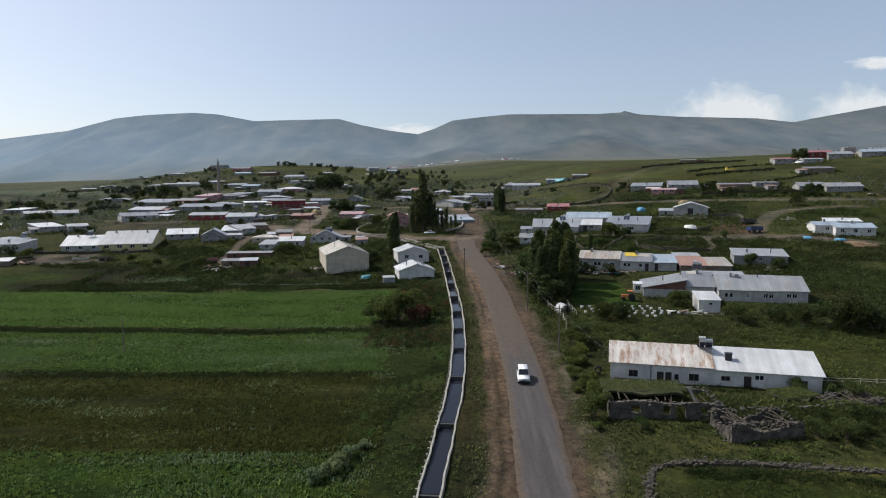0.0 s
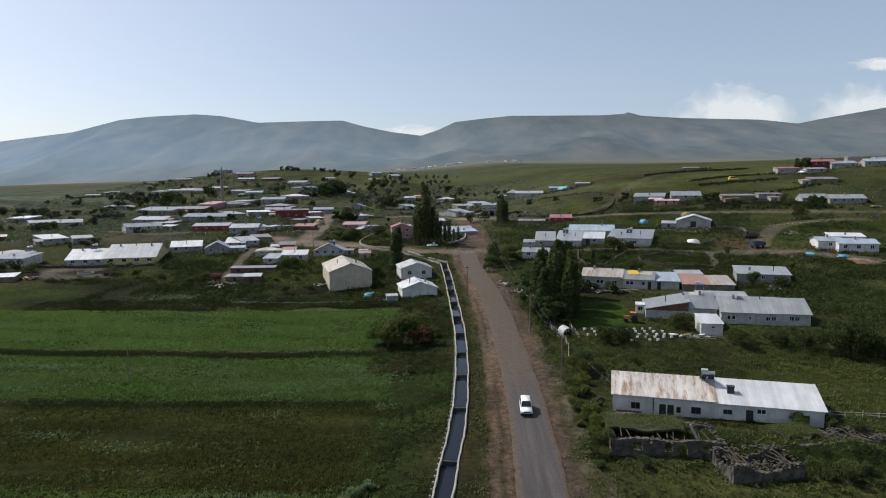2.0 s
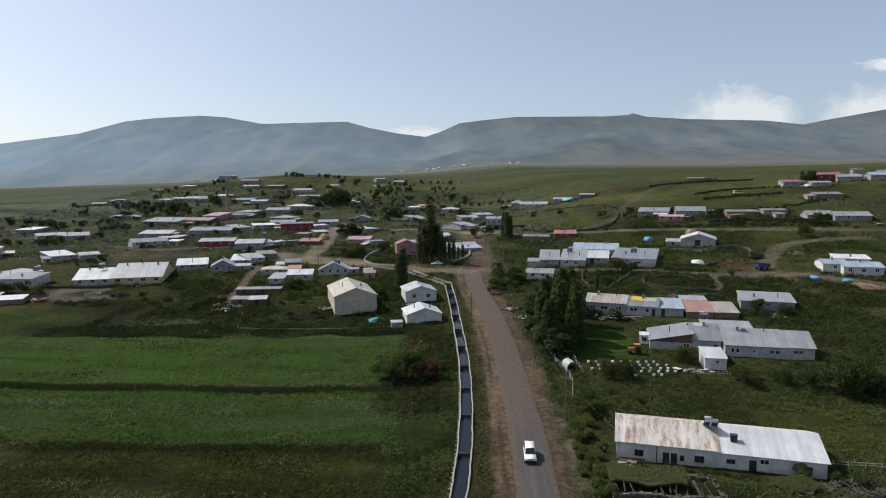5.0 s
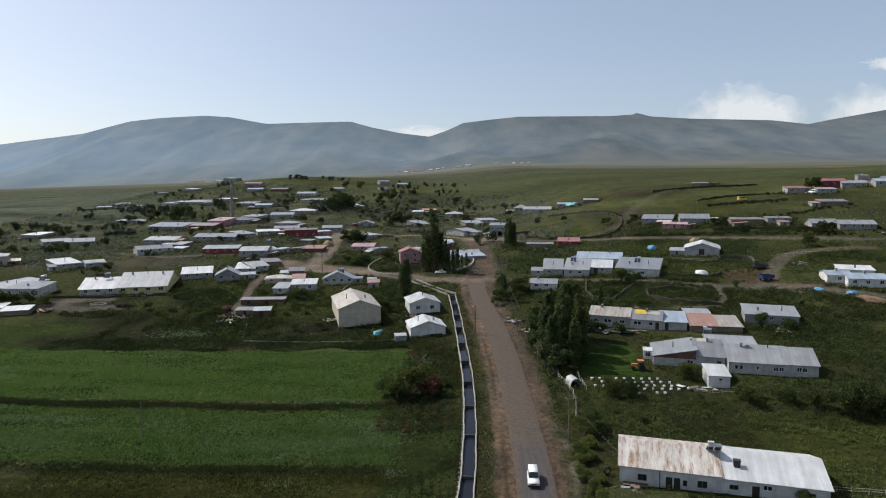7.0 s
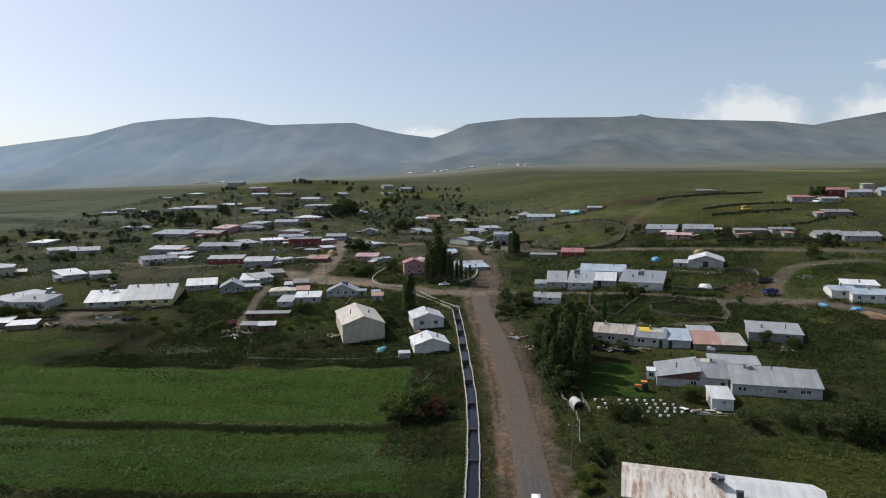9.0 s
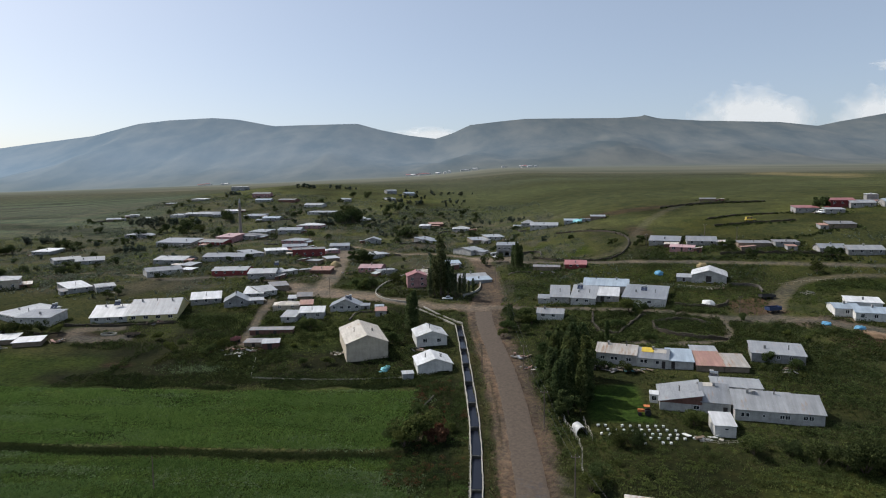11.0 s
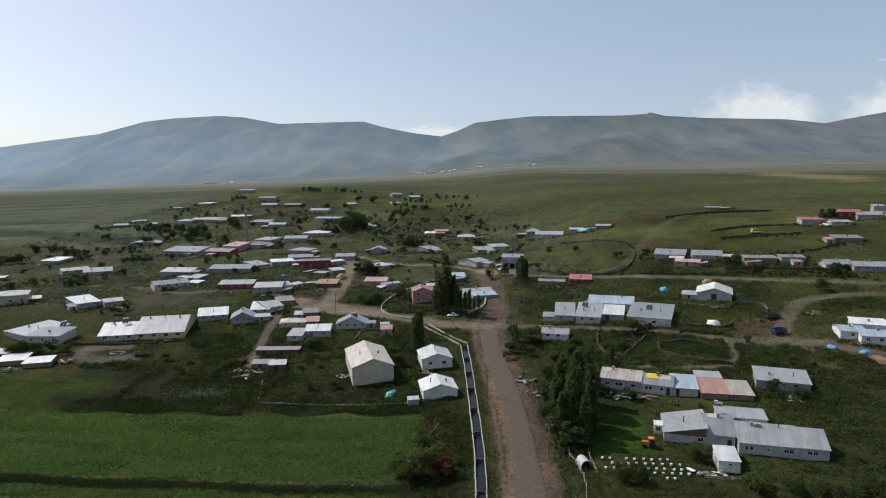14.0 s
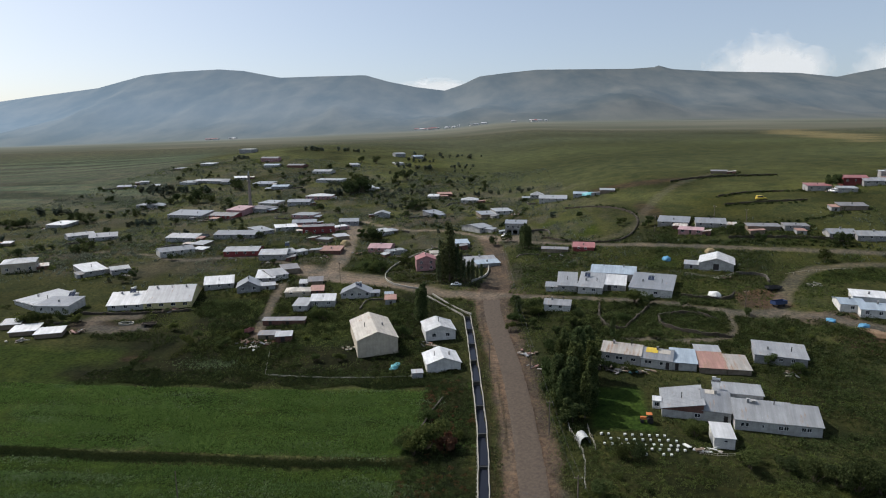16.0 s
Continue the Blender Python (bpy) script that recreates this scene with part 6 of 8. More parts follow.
def tufts(name, label, category, x, y, size, material, blades, lean=0.8, lift=0.0):
    """Low plants as one sheet of stuff: a few leaves at each place."""
    n = len(x)
    z = heights(x, y)
    x, y, z, s = (np.repeat(v, blades) for v in (x, y, z, size))
    m = len(x)
    a = rng.uniform(0, math.tau, m)
    off = rng.uniform(0.0, 0.6, m) * s
    base = np.stack([x + np.cos(a) * off, y + np.sin(a) * off, z - 0.05 + lift * s], 1)
    out = np.stack([np.cos(a) * lean, np.sin(a) * lean, rng.uniform(0.5, 1.1, m)], 1) * s[:, None]
    side = np.stack([-np.sin(a), np.cos(a), rng.uniform(-0.2, 0.2, m)], 1) * (s * rng.uniform(0.12, 0.28, m))[:, None]
    v = np.stack([base - side, base + side, base + out + side * 0.6, base + out * 1.05 - side * 0.5], 1).reshape(-1, 3)
    me = bpy.data.meshes.new(name)
    me.from_pydata(v.tolist(), [], np.arange(4 * m).reshape(-1, 4).tolist())
    me.materials.append(M[material])
    tagged(new(name, me), label, category, kind="stuff")


x, y = rng.uniform(-125, 130, 170000), 50 + 250 * rng.uniform(0, 1, 170000) ** 1.35
keep = clear_of(x, y, 0.3) & ~open_field(x, y) & ~((x > 26) & (x < 42) & (y > 134) & (y < 156)) & (x > -130) & ~((x < -90) & (y < 185))
keep &= rough_field(x, y, 5, 13) + rng.normal(0, 0.5, len(x)) > -0.2
x, y = x[keep][:58000], y[keep][:58000]
pat = rough_field(x, y, 7, 22) + 0.6 * rough_field(x, y, 2.5, 23) + rng.normal(0, 0.25, len(x))
for lo, hi, material, label in ((-9, -0.35, "weed3", "dark wild weeds and thistles"), (-0.35, 0.45, "weed", "knee-high wild weeds and thistles"), (0.45, 9, "weed2", "yellow-green grass and weeds")):
    k = (pat >= lo) & (pat < hi)
    tufts("wild_weeds", label, "weeds", x[k], y[k], rng.uniform(0.10, 0.25, k.sum()) * (1.1 + y[k] / 180), material, 4, 0.6)
# tall dense weeds and brambles on the rough ground beside the houses
x, y = rng.uniform(17, 150, 60000), rng.uniform(60, 300, 60000)
keep = clear_of(x, y, 0.9) & ~((x > 24) & (x < 44) & (y > 128) & (y < 157)) & ~((x > 19) & (x < 60) & (y < 84)) & ~((x > 26) & (x < 72) & (y > 62) & (y < 84))
keep &= ~((x > 50) & (x < 116) & (y > 86) & (y < 108))
keep &= rough_field(x, y, 9, 33) + 0.6 * rough_field(x, y, 3, 34) + rng.normal(0, 0.3, len(x)) > 0.35 + 0.4 * ((y > 84) & (y < 100) & (x > 52))
x, y = x[keep][:5600], y[keep][:5600]
h = rng.uniform(0.35, 1.5, len(x)) ** 1.7
pick = rng.uniform(0, 1, len(x)) < 0.5
for k, material, leaves, leaf in ((pick & (y < 125), "darkbush", 95, 0.088), (~pick & (y < 125), "bush", 95, 0.088), (pick & (y >= 125), "darkbush", 42, 0.16), (~pick & (y >= 125), "bush", 42, 0.16)):
    clumps("bramble_clumps", "dark brambles and tall nettles on rough ground", "scrub", x[k], y[k], 0.5 + h[k] * 0.9, h[k] + 0.2, material, leaves, leaf)
# brambles round the ruins and along the stone wall
x, y = np.concatenate([rng.uniform(24, 60, 150), rng.uniform(38, 62, 150), rng.uniform(18, 56, 60)]), np.concatenate([rng.normal(62.2, 0.5, 150), rng.uniform(65, 74, 150), rng.normal(84.6, 0.7, 60)])
y[:150] += np.where(x[:150] > 29, -(x[:150] - 29) * 0.165, 0) - 0.6
h = rng.uniform(0.3, 1.0, len(x))
clumps("ruin_brambles", "dark brambles round ruined walls", "scrub", x, y, 0.4 + h * 0.7, h, "weed3", 110, 0.08)
x, y = rng.uniform(18, 150, 30000), rng.uniform(64, 290, 30000)
keep = clear_of(x, y, 0.9) & ~((x > 24) & (x < 46) & (y > 126) & (y < 157)) & (rough_field(x, y, 11, 51) + 0.6 * rough_field(x, y, 3, 52) + rng.normal(0, 0.3, len(x)) > 0.5)
x, y = x[keep][:3600], y[keep][:3600]
h = rng.uniform(0.25, 0.85, len(x))
clumps("tall_weeds", "lush yellow-green weeds in tall patches", "weeds", x, y, 0.5 + h, h, "lush", 42, 0.13)
# walled gardens below the lane, hedges on the eastern slope, bushes at the foot of the houses
x, y = rng.uniform(20, 84, 2600), rng.uniform(176, 218, 2600)
keep = clear_of(x, y, 0.8) & (rough_field(x, y, 6, 55) > -0.1)
x, y = x[keep][:420], y[keep][:420]
h = rng.uniform(0.7, 1.5, len(x)) ** 2
pick = rough_field(x, y, 8, 124) + rng.normal(0, 0.5, len(x))
for k, material in ((pick < -0.15, "darkbush"), ((pick >= -0.15) & (pick < 0.45), "bush"), (pick >= 0.45, "weed2")):
    clumps("garden_bushes", "dark bushes in the walled gardens", "bushes", x[k], y[k], (0.6 + h * 0.75)[k], (h + 0.3)[k], material, 105, 0.19)
hx, hy = [], []
for pts in ([(22, 300), (60, 288), (108, 270), (160, 256)], [(31, 311), (43, 299), (60, 290), (70, 293), (78, 306), (83, 324), (80, 345), (69, 366)], [(86, 316), (104, 308), (118, 306)], [(112, 272), (136, 268), (152, 262)], [(120, 292), (150, 290), (172, 296)], [(126, 324), (166, 319)], [(130, 345), (152, 350), (170, 343), (196, 336)], [(122, 402), (160, 413), (190, 405)], [(-6, 330), (-20, 346), (-34, 362)], [(10, 345), (24, 378), (30, 400)], [(-60, 440), (-30, 452), (8, 452)]):
    p = line_points(pts, 1.3)
    hx.append(p[:, 0])
    hy.append(p[:, 1])
x, y = np.concatenate(hx), np.concatenate(hy)
x, y = x + rng.normal(0, 0.7, len(x)), y + rng.normal(0, 0.7, len(y))
keep = clear_of(x, y, 0.5) & (rng.uniform(0, 1, len(x)) < 0.8)
x, y = x[keep], y[keep]
h = rng.uniform(0.4, 1.3, len(x)) ** 1.6
clumps("hedge_rows", "dark hedge rows between the eastern plots", "hedge", x, y, 0.7 + h * 0.6, h + 0.5, "darkbush", 44, 0.3)
hx, hy = [], []
for ox, oy, yaw, L, D in HOUSES:
    if oy > 200:
        k = 9
        u = np.where(rng.uniform(0, 1, k) < 0.6, rng.uniform(-2, L + 2, k), rng.choice((-2.0, L + 2.0), k))
        v = np.where((u > -1) & (u < L + 1), -rng.uniform(1.4, 5.0, k), rng.uniform(-3, D, k))
        a = radians(yaw)
        hx.append(ox + u * math.cos(a) - v * math.sin(a))
        hy.append(oy + u * math.sin(a) + v * math.cos(a))
x, y = np.concatenate(hx), np.concatenate(hy)
keep = clear_of(x, y, 0.9)
x, y = x[keep], y[keep]
h = rng.uniform(0.5, 1.5, len(x)) ** 2
pick = rough_field(x, y, 8, 133) + rng.normal(0, 0.5, len(x))
for k, material in ((pick < -0.15, "darkbush"), ((pick >= -0.15) & (pick < 0.45), "bush"), (pick >= 0.45, "weed2")):
    clumps("house_bushes", "dark bushes and nettles at the foot of houses", "bushes", x[k], y[k], (0.7 + h * 0.7)[k], (h + 0.45)[k], material, 40, 0.3)
x, y = rng.uniform(-125, -6, 12000), rng.uniform(157, 300, 12000)
keep = clear_of(x, y, 0.9) & ~((x < -95) & (y < 190)) & (rough_field(x, y, 9, 35) + 0.6 * rough_field(x, y, 3, 36) + rng.normal(0, 0.3, len(x)) > 0.4)
x, y = x[keep][:2600], y[keep][:2600]
h = rng.uniform(0.5, 1.45, len(x)) ** 1.5
pick = rough_field(x, y, 8, 129) + rng.normal(0, 0.5, len(x))
for k, material in ((pick < -0.15, "darkbush"), ((pick >= -0.15) & (pick < 0.45), "bush"), (pick >= 0.45, "weed2")):
    clumps("garden_clumps", "dark bushes and tall weeds in the gardens", "scrub", x[k], y[k], (0.5 + h * 0.9)[k], (h + 0.2)[k], material, 40, 0.19)
# rank scrub in the gardens behind the strip fields and on the slope below the yard
for label, x0, x1, y0, y1, count in (("dark rank scrub filling old garden plots", -130, -14, 158, 222, 1500), ("dark rank scrub on the slope below a yard", 70, 128, 146, 197, 1000), ("dark weeds filling walled plots", 38, 82, 182, 214, 420)):
    x, y = rng.uniform(x0, x1, count * 5), rng.uniform(y0, y1, count * 5)
    keep = clear_of(x, y, 1.0) & ~((x < -106) & (y < 186)) & ~((x > -62) & (x < -17) & (y < 176) & (rng.uniform(0, 1, len(x)) < 0.6)) & (rough_field(x, y, 11, 71) + 0.5 * rough_field(x, y, 4, 72) + rng.normal(0, 0.25, len(x)) > 0.0)
    x, y = x[keep][:count], y[keep][:count]
    h = rng.uniform(0.55, 1.45, len(x)) ** 1.6
    pick = rng.uniform(0, 1, len(x))
    for k, material in ((pick < 0.5, "darkbush"), ((pick >= 0.5) & (pick < 0.85), "weed3"), (pick >= 0.85, "bush")):
        clumps("rank_scrub", label, "scrub", x[k], y[k], (0.6 + h * 0.85)[k], (h + 0.25)[k], material, 44, 0.2)
x, y = rng.uniform(-340, 60, 16000), rng.uniform(258, 720, 16000)
keep = clear_of(x, y, 1.2) & (y < 600 - 0.3 * x) & (rough_field(x, y, 22, 37) + 0.6 * rough_field(x, y, 7, 38) + rng.normal(0, 0.3, len(x)) > 0.45)
x, y = x[keep][:3400], y[keep][:3400]
h = rng.uniform(0.5, 1.5, len(x)) ** 1.8
pick = rough_field(x, y, 8, 134) + rng.normal(0, 0.5, len(x))
for k, material in ((pick < 0.1, "greyleaf"), ((pick >= 0.1) & (pick < 0.5), "farleaf"), (pick >= 0.5, "weed2")):
    clumps("village_bushes", "dark green bushes between the village houses", "bushes", x[k], y[k], (0.9 + h * 1.1)[k], (h + 0.5)[k], material, 26, 0.38)
x, y = rng.uniform(-340, 190, 60000), rng.uniform(235, 690, 60000)
keep = clear_of(x, y, 0.5) & (y < 600 - 0.3 * x) & ((x < 60) | (y < 300)) & (rough_field(x, y, 10, 25) + rng.normal(0, 0.5, len(x)) > 0.1)
x, y = x[keep][:15000], y[keep][:15000]
tufts("village_scrub", "rough scrub and nettles between the houses", "scrub", x, y, rng.uniform(0.4, 1.1, len(x)), "greyleaf", 3, 0.7)
n = 5200
y = rng.uniform(50, 215, n)
x = np.interp(y, ROAD[:, 1][ROAD[:, 1] < 240], ROAD[:, 0][ROAD[:, 1] < 240]) + np.where(rng.uniform(0, 1, n) < 0.55, rng.normal(5.8, 1.1, n), -rng.normal(6.6, 1.0, n))
d, _ = near_line(x, y, CANAL[::4])
k = d > 1.6
tufts("verge_weeds", "dry straw-coloured weeds on the road verge", "weeds", x[k], y[k], rng.uniform(0.08, 0.26, k.sum()), "straw", 4)
x = rng.uniform(-114, -8, 2600)
y = 155.5 + 9.5 * rng.uniform(0, 1, len(x)) ** 1.5 + 1.2 * np.sin(x * 0.3)
keep = clear_of(x, y, 0.4) & (rough_field(x, y, 4, 91) > -0.7)
x, y = x[keep], y[keep]
h = rng.uniform(0.25, 1.0, len(x)) ** 1.5 * (1 + 0.4 * rough_field(x, y, 7, 92))
h = np.clip(h, 0.15, 1.5)
pick = rough_field(x, y, 5, 93) + rng.normal(0, 0.4, len(x))
for k, material in ((pick < -0.1, "darkbush"), ((pick >= -0.1) & (pick < 0.6), "weed3"), (pick >= 0.6, "weed")):
    clumps("hedge_scrub", "tangled scrub and nettles along the field's edge", "scrub", x[k], y[k], 0.35 + h[k] * 0.8, h[k], material, 46, 0.13)
x = rng.uniform(-150, -14, 11000)
y = np.where(rng.uniform(0, 1, len(x)) < 0.5, rng.normal(120.3, 0.9, len(x)), rng.normal(93.3, 1.2, len(x))) - 0.012 * (x + 60)
tufts("ditch_scrub", "dark weeds along the field ditches", "scrub", x, y, rng.uniform(0.15, 0.48, len(x)), "weed3", 4, 0.7)

for yc, n in ((120.8, 1500), (93.8, 1100), (119.4, 900)):
    x = rng.uniform(-150, -13, n)
    y = yc + rng.normal(0, 0.55, n) - 0.012 * (x + 60) + 0.5 * np.sin(x * 0.17)
    keep = rough_field(x, y, 3, 99) > -0.9
    x, y = x[keep], y[keep]
    h = rng.uniform(0.18, 0.6, len(x))
    clumps("ditch_plants", "dark rank weeds in the field ditches", "scrub", x, y, h * 1.1 + 0.15, h, "darkbush" if yc < 120 else "weed3", 30, 0.11)
x, y = rng.normal(-80, 6, 900), rng.normal(169.5, 2.0, 900)
tufts("pale_weeds", "pale flowering weeds in the rough garden", "weeds", x, y, rng.uniform(0.12, 0.32, len(x)), "pale", 4, 0.6, 0.2)


def streaky(x, y, seed):
    """Patches drawn out along the strips."""
    return rough_field(x * 0.22, y, 1.6, seed) + 0.5 * rough_field(x, y, 5, seed + 1)


x, y = rng.uniform(-120, -9, 90000), rng.uniform(50, 154, 90000)
chance = np.select([(y > 107) & (y < 114), (y > 97) & (y < 104), y < 66, (y > 84) & (y < 92), (y > 126) & (y < 150)], [0.42, 0.3, 0.45, 0.0, 0.0], -0.1)
chance += 0.5 * np.exp(-(((x + 28) / 12) ** 2 + ((y - 106) / 8) ** 2))
keep = clear_of(x, y, 0.3) & (streaky(x, y, 14) + rng.normal(0, 0.35, len(x)) > 1.1 - chance * 1.6)
x, y = x[keep][:15000], y[keep][:15000]
tufts("flowering_weeds", "pale flowering weeds in the meadow", "weeds", x, y, rng.uniform(0.12, 0.34, len(x)), "pale", 4, 0.55, 0.4)
for y0, y1, n, size, material, label in ((123, 154, 42000, 0.36, "grass", "bright mown meadow grass"), (95, 119, 30000, 0.36, "grass2", "green meadow grass in a strip"), (66, 92, 26000, 0.34, "grass3", "brownish unmown grass in a strip"), (50, 66, 14000, 0.34, "grass2", "thick green grass by the road")):
    x, y = rng.uniform(-150, -7, n * 2), rng.uniform(y0, y1, n * 2)
    keep = clear_of(x, y, 0.2) & (streaky(x, y, 15) + rng.normal(0, 0.6, len(x)) > -0.3) & (x < -12 + 0.04 * (100 - y))
    x, y = x[keep][:n], y[keep][:n]
    tufts("meadow_grass", label, "grass", x, y, rng.uniform(0.5, 1.15, len(x)) * size * np.clip(1 + 0.4 * rough_field(x * 0.3, y, 3, 102), 0.5, 1.6), material, 4, 0.45)

# tussocks: patches of longer grass drawn out along the strips
for x0, x1, y0, y1, n, size, material, cut, label in (
        (-150, -13, 123, 154, 9000, 0.30, "grass", -0.2, "pale tussocks of meadow grass"), (-120, -13, 123, 154, 3000, 0.36, "tip", 0.5, "light grass heads in the meadow"),
        (-150, -12, 95, 118, 6500, 0.28, "grass2", -0.2, "green tussocks in a strip"), (-110, -13, 97, 113, 2600, 0.40, "tip", 0.55, "light grass heads in a strip"),
        (-110, -9, 66, 92, 6500, 0.24, "grass3", -0.3, "brown-green tussocks in a strip"), (-110, -9, 66, 92, 4200, 0.24, "weed3", 0.0, "dark tussocks in a strip"), (-90, -9, 66, 95, 2500, 0.22, "weed2", 0.3, "yellow-green tussocks in a strip"),
        (-90, -9, 48, 67, 4600, 0.24, "grass2", -0.3, "thick green tussocks by the road")):
    x, y = rng.uniform(x0, x1, n * 4), rng.uniform(y0, y1, n * 4)
    f = streaky(x, y, 80 + y0 * 0.1 + size * 10)
    keep = clear_of(x, y, 0.3) & (f + rng.normal(0, 0.4, len(x)) > cut)
    x, y, f = x[keep][:n], y[keep][:n], f[keep][:n]
    h = size * rng.uniform(0.6, 1.3, len(x)) * np.clip(1 + 0.35 * f, 0.5, 1.7)
    clumps("grass_tussocks", label, "grass", x, y, h * rng.uniform(1.1, 2.0, len(x)), h, material, 16, 0.105)
# rank grass in ridges that follow the canal
k = rng.integers(20, len(CANAL) - 60, 9000)
off = rng.choice((2.2, 3.3, 4.6, 6.0, 7.6, 9.3, 11.0), 9000) + rng.normal(0, 0.32, 9000)
x, y = CANAL[k, 0] - CN[k, 0] * off, CANAL[k, 1] - CN[k, 1] * off + rng.uniform(-0.3, 0.3, 9000)
keep = (y < 158) & clear_of(x, y, 0.3) & (rough_field(x, y, 4, 96) + rng.normal(0, 0.4, len(x)) > -0.3)
x, y = x[keep], y[keep]
pick = rough_field(x, y, 3, 97) + rng.normal(0, 0.4, len(x)) - 0.9 * smooth_step(y, 95, 118)
for k, material in ((pick < -0.2, "weed3"), ((pick >= -0.2) & (pick < 0.5), "grass2"), (pick >= 0.5, "weed2")):
    h = rng.uniform(0.12, 0.42, k.sum())
    clumps("canal_grass", "rank grass in ridges beside the canal", "grass", x[k], y[k], h * 1.5 + 0.1, h, material, 18, 0.1)
# dark scrub between the strip's end and the canal
x, y = rng.uniform(-19, -2, 3000), rng.uniform(108, 162, 3000)
keep = clear_of(x, y, 0.6) & (x > -17.5 + 0.06 * (y - 108)) & (rough_field(x, y, 4, 103) + rng.normal(0, 0.3, len(x)) > 0.0)
x, y = x[keep][:620], y[keep][:620]
h = rng.uniform(0.4, 1.15, len(x)) ** 1.6
pick = rng.uniform(0, 1, len(x))
for k, material in ((pick < 0.45, "darkbush"), ((pick >= 0.45) & (pick < 0.85), "bush"), (pick >= 0.85, "dryweed")):
    clumps("canal_scrub", "dark scrub and brambles above the canal", "scrub", x[k], y[k], 0.4 + h[k] * 0.8, h[k] + 0.1, material, 70, 0.11)
# pale flowering plants: a bank of them at the end of the strip, single heads in the nearest meadow
x, y = np.concatenate([rng.normal(-26, 9, 700), rng.uniform(-100, -20, 500), rng.uniform(-70, -9, 420)]), np.concatenate([rng.normal(105, 4.5, 700), rng.normal(110, 2.0, 500), rng.uniform(50, 68, 420)])
keep = clear_of(x, y, 0.3) & (x < -11) & (rough_field(x * 0.4, y, 2.5, 98) + rng.normal(0, 0.3, len(x)) > 0.1)
x, y = x[keep], y[keep]
h = rng.uniform(0.45, 0.9, len(x))
clumps("flowering_clumps", "pale flowering plants in clumps in the meadow", "weeds", x, y, h * 1.0, h, "pale", 26, 0.085)

# plants that found no place
for kind in KINDS.values():
    for src in kind:
        if src.name not in USED:
            for ob in (*src.children, src):
                bpy.data.objects.remove(ob)


# ---- walls of piled stone ----
def stone_meshes():
    out = []
    for k in range(6):
        r = random.Random(50 + k)
        bm = bmesh.new()
        bmesh.ops.create_icosphere(bm, subdivisions=1, radius=0.2)
        for v in bm.verts:
            v.co = Vector((v.co.x * 1.25, v.co.y, v.co.z * 0.75)) * r.uniform(0.75, 1.25)
        out.append(mesh_of("stone", bm, "stone"))
    return out


STONES = stone_meshes()
SR = random.Random(17)


STONE_SHAPES = []
for _me in STONES:
    STONE_SHAPES.append((np.array([v.co[:] for v in _me.vertices]), [tuple(f.vertices) for f in _me.polygons]))


def loose_stones(parent, places, big=1.0):
    """The many small stones of a wall or heap, as one part."""
    vs, fs, n = [], [], 0
    for q in places:
        sv, sf = STONE_SHAPES[SR.randrange(6)]
        a, s = SR.uniform(0, math.tau), SR.uniform(0.35, 0.95) * big
        turn = np.array(((math.cos(a), -math.sin(a), 0), (math.sin(a), math.cos(a), 0), (0, 0, 1)))
        vs.append(sv @ turn.T * s + np.array(q))
        fs += [tuple(k + n for k in f) for f in sf]
        n += len(sv)
    me = bpy.data.meshes.new("loose_stones")
    me.from_pydata(np.concatenate(vs).tolist(), [], fs)
    me.materials.append(M["stone"])
    ob = new("rubble", me)
    ob.parent = parent
    return tagged(ob, kind="stuff")


def stone_wall(label, pts, h, thick, count, category="stone wall", base=True):
    p = line_points(pts, 0.5)
    ob = thing("stone_wall", label, category, pose(0, 0, 0))
    if base:
        bm = bmesh.new()
        t = np.gradient(p[:, :2], axis=0)
        t /= np.linalg.norm(t, axis=1)[:, None]
        rows = []
        for k, q in enumerate(p[::2]):
            n, z = t[2 * k], ground(q[0], q[1])
            hh = h * ((0.5 if h < 1 else 0.8) + 0.2 * math.sin(k * 0.9) + 0.1 * math.sin(k * 2.3))
            rows.append([bm.verts.new((q[0] + n[1] * o, q[1] - n[0] * o, z + e)) for o, e in ((-thick * 0.6, -0.3), (-thick * 0.4, hh), (thick * 0.4, hh), (thick * 0.6, -0.3))])
        for a, b in zip(rows, rows[1:]):
            for k in range(3):
                bm.faces.new((a[k], a[k + 1], b[k + 1], b[k]))
        bm.faces.new(rows[0])
        bm.faces.new(rows[-1])
        bmesh.ops.recalc_face_normals(bm, faces=bm.faces)
        part("core", bm, "darkearth", ob, "earth-filled core")
        loose_stones(ob, [(q[0] + SR.gauss(0, thick * 0.4), q[1] + SR.gauss(0, thick * 0.4), ground(q[0], q[1]) + h * SR.uniform(0.05, 0.95)) for q in p for _ in range(6 if thick > 0.7 else 3)])
    for k in range(count):
        q = p[SR.randrange(len(p))]
        x, y = q[0] + SR.gauss(0, thick * 0.35), q[1] + SR.gauss(0, thick * 0.35)
        s = SR.uniform(0.3, 0.8)
        st = new("stone", SR.choice(STONES))
        st.parent = ob
        st.matrix_local = pose(x, y, ground(x, y) + h * SR.uniform(0.35, 1.0), SR.uniform(-20, 20), SR.uniform(-20, 20), SR.uniform(0, 360)) @ Matrix.Diagonal((s, s, s, 1))
    return ob


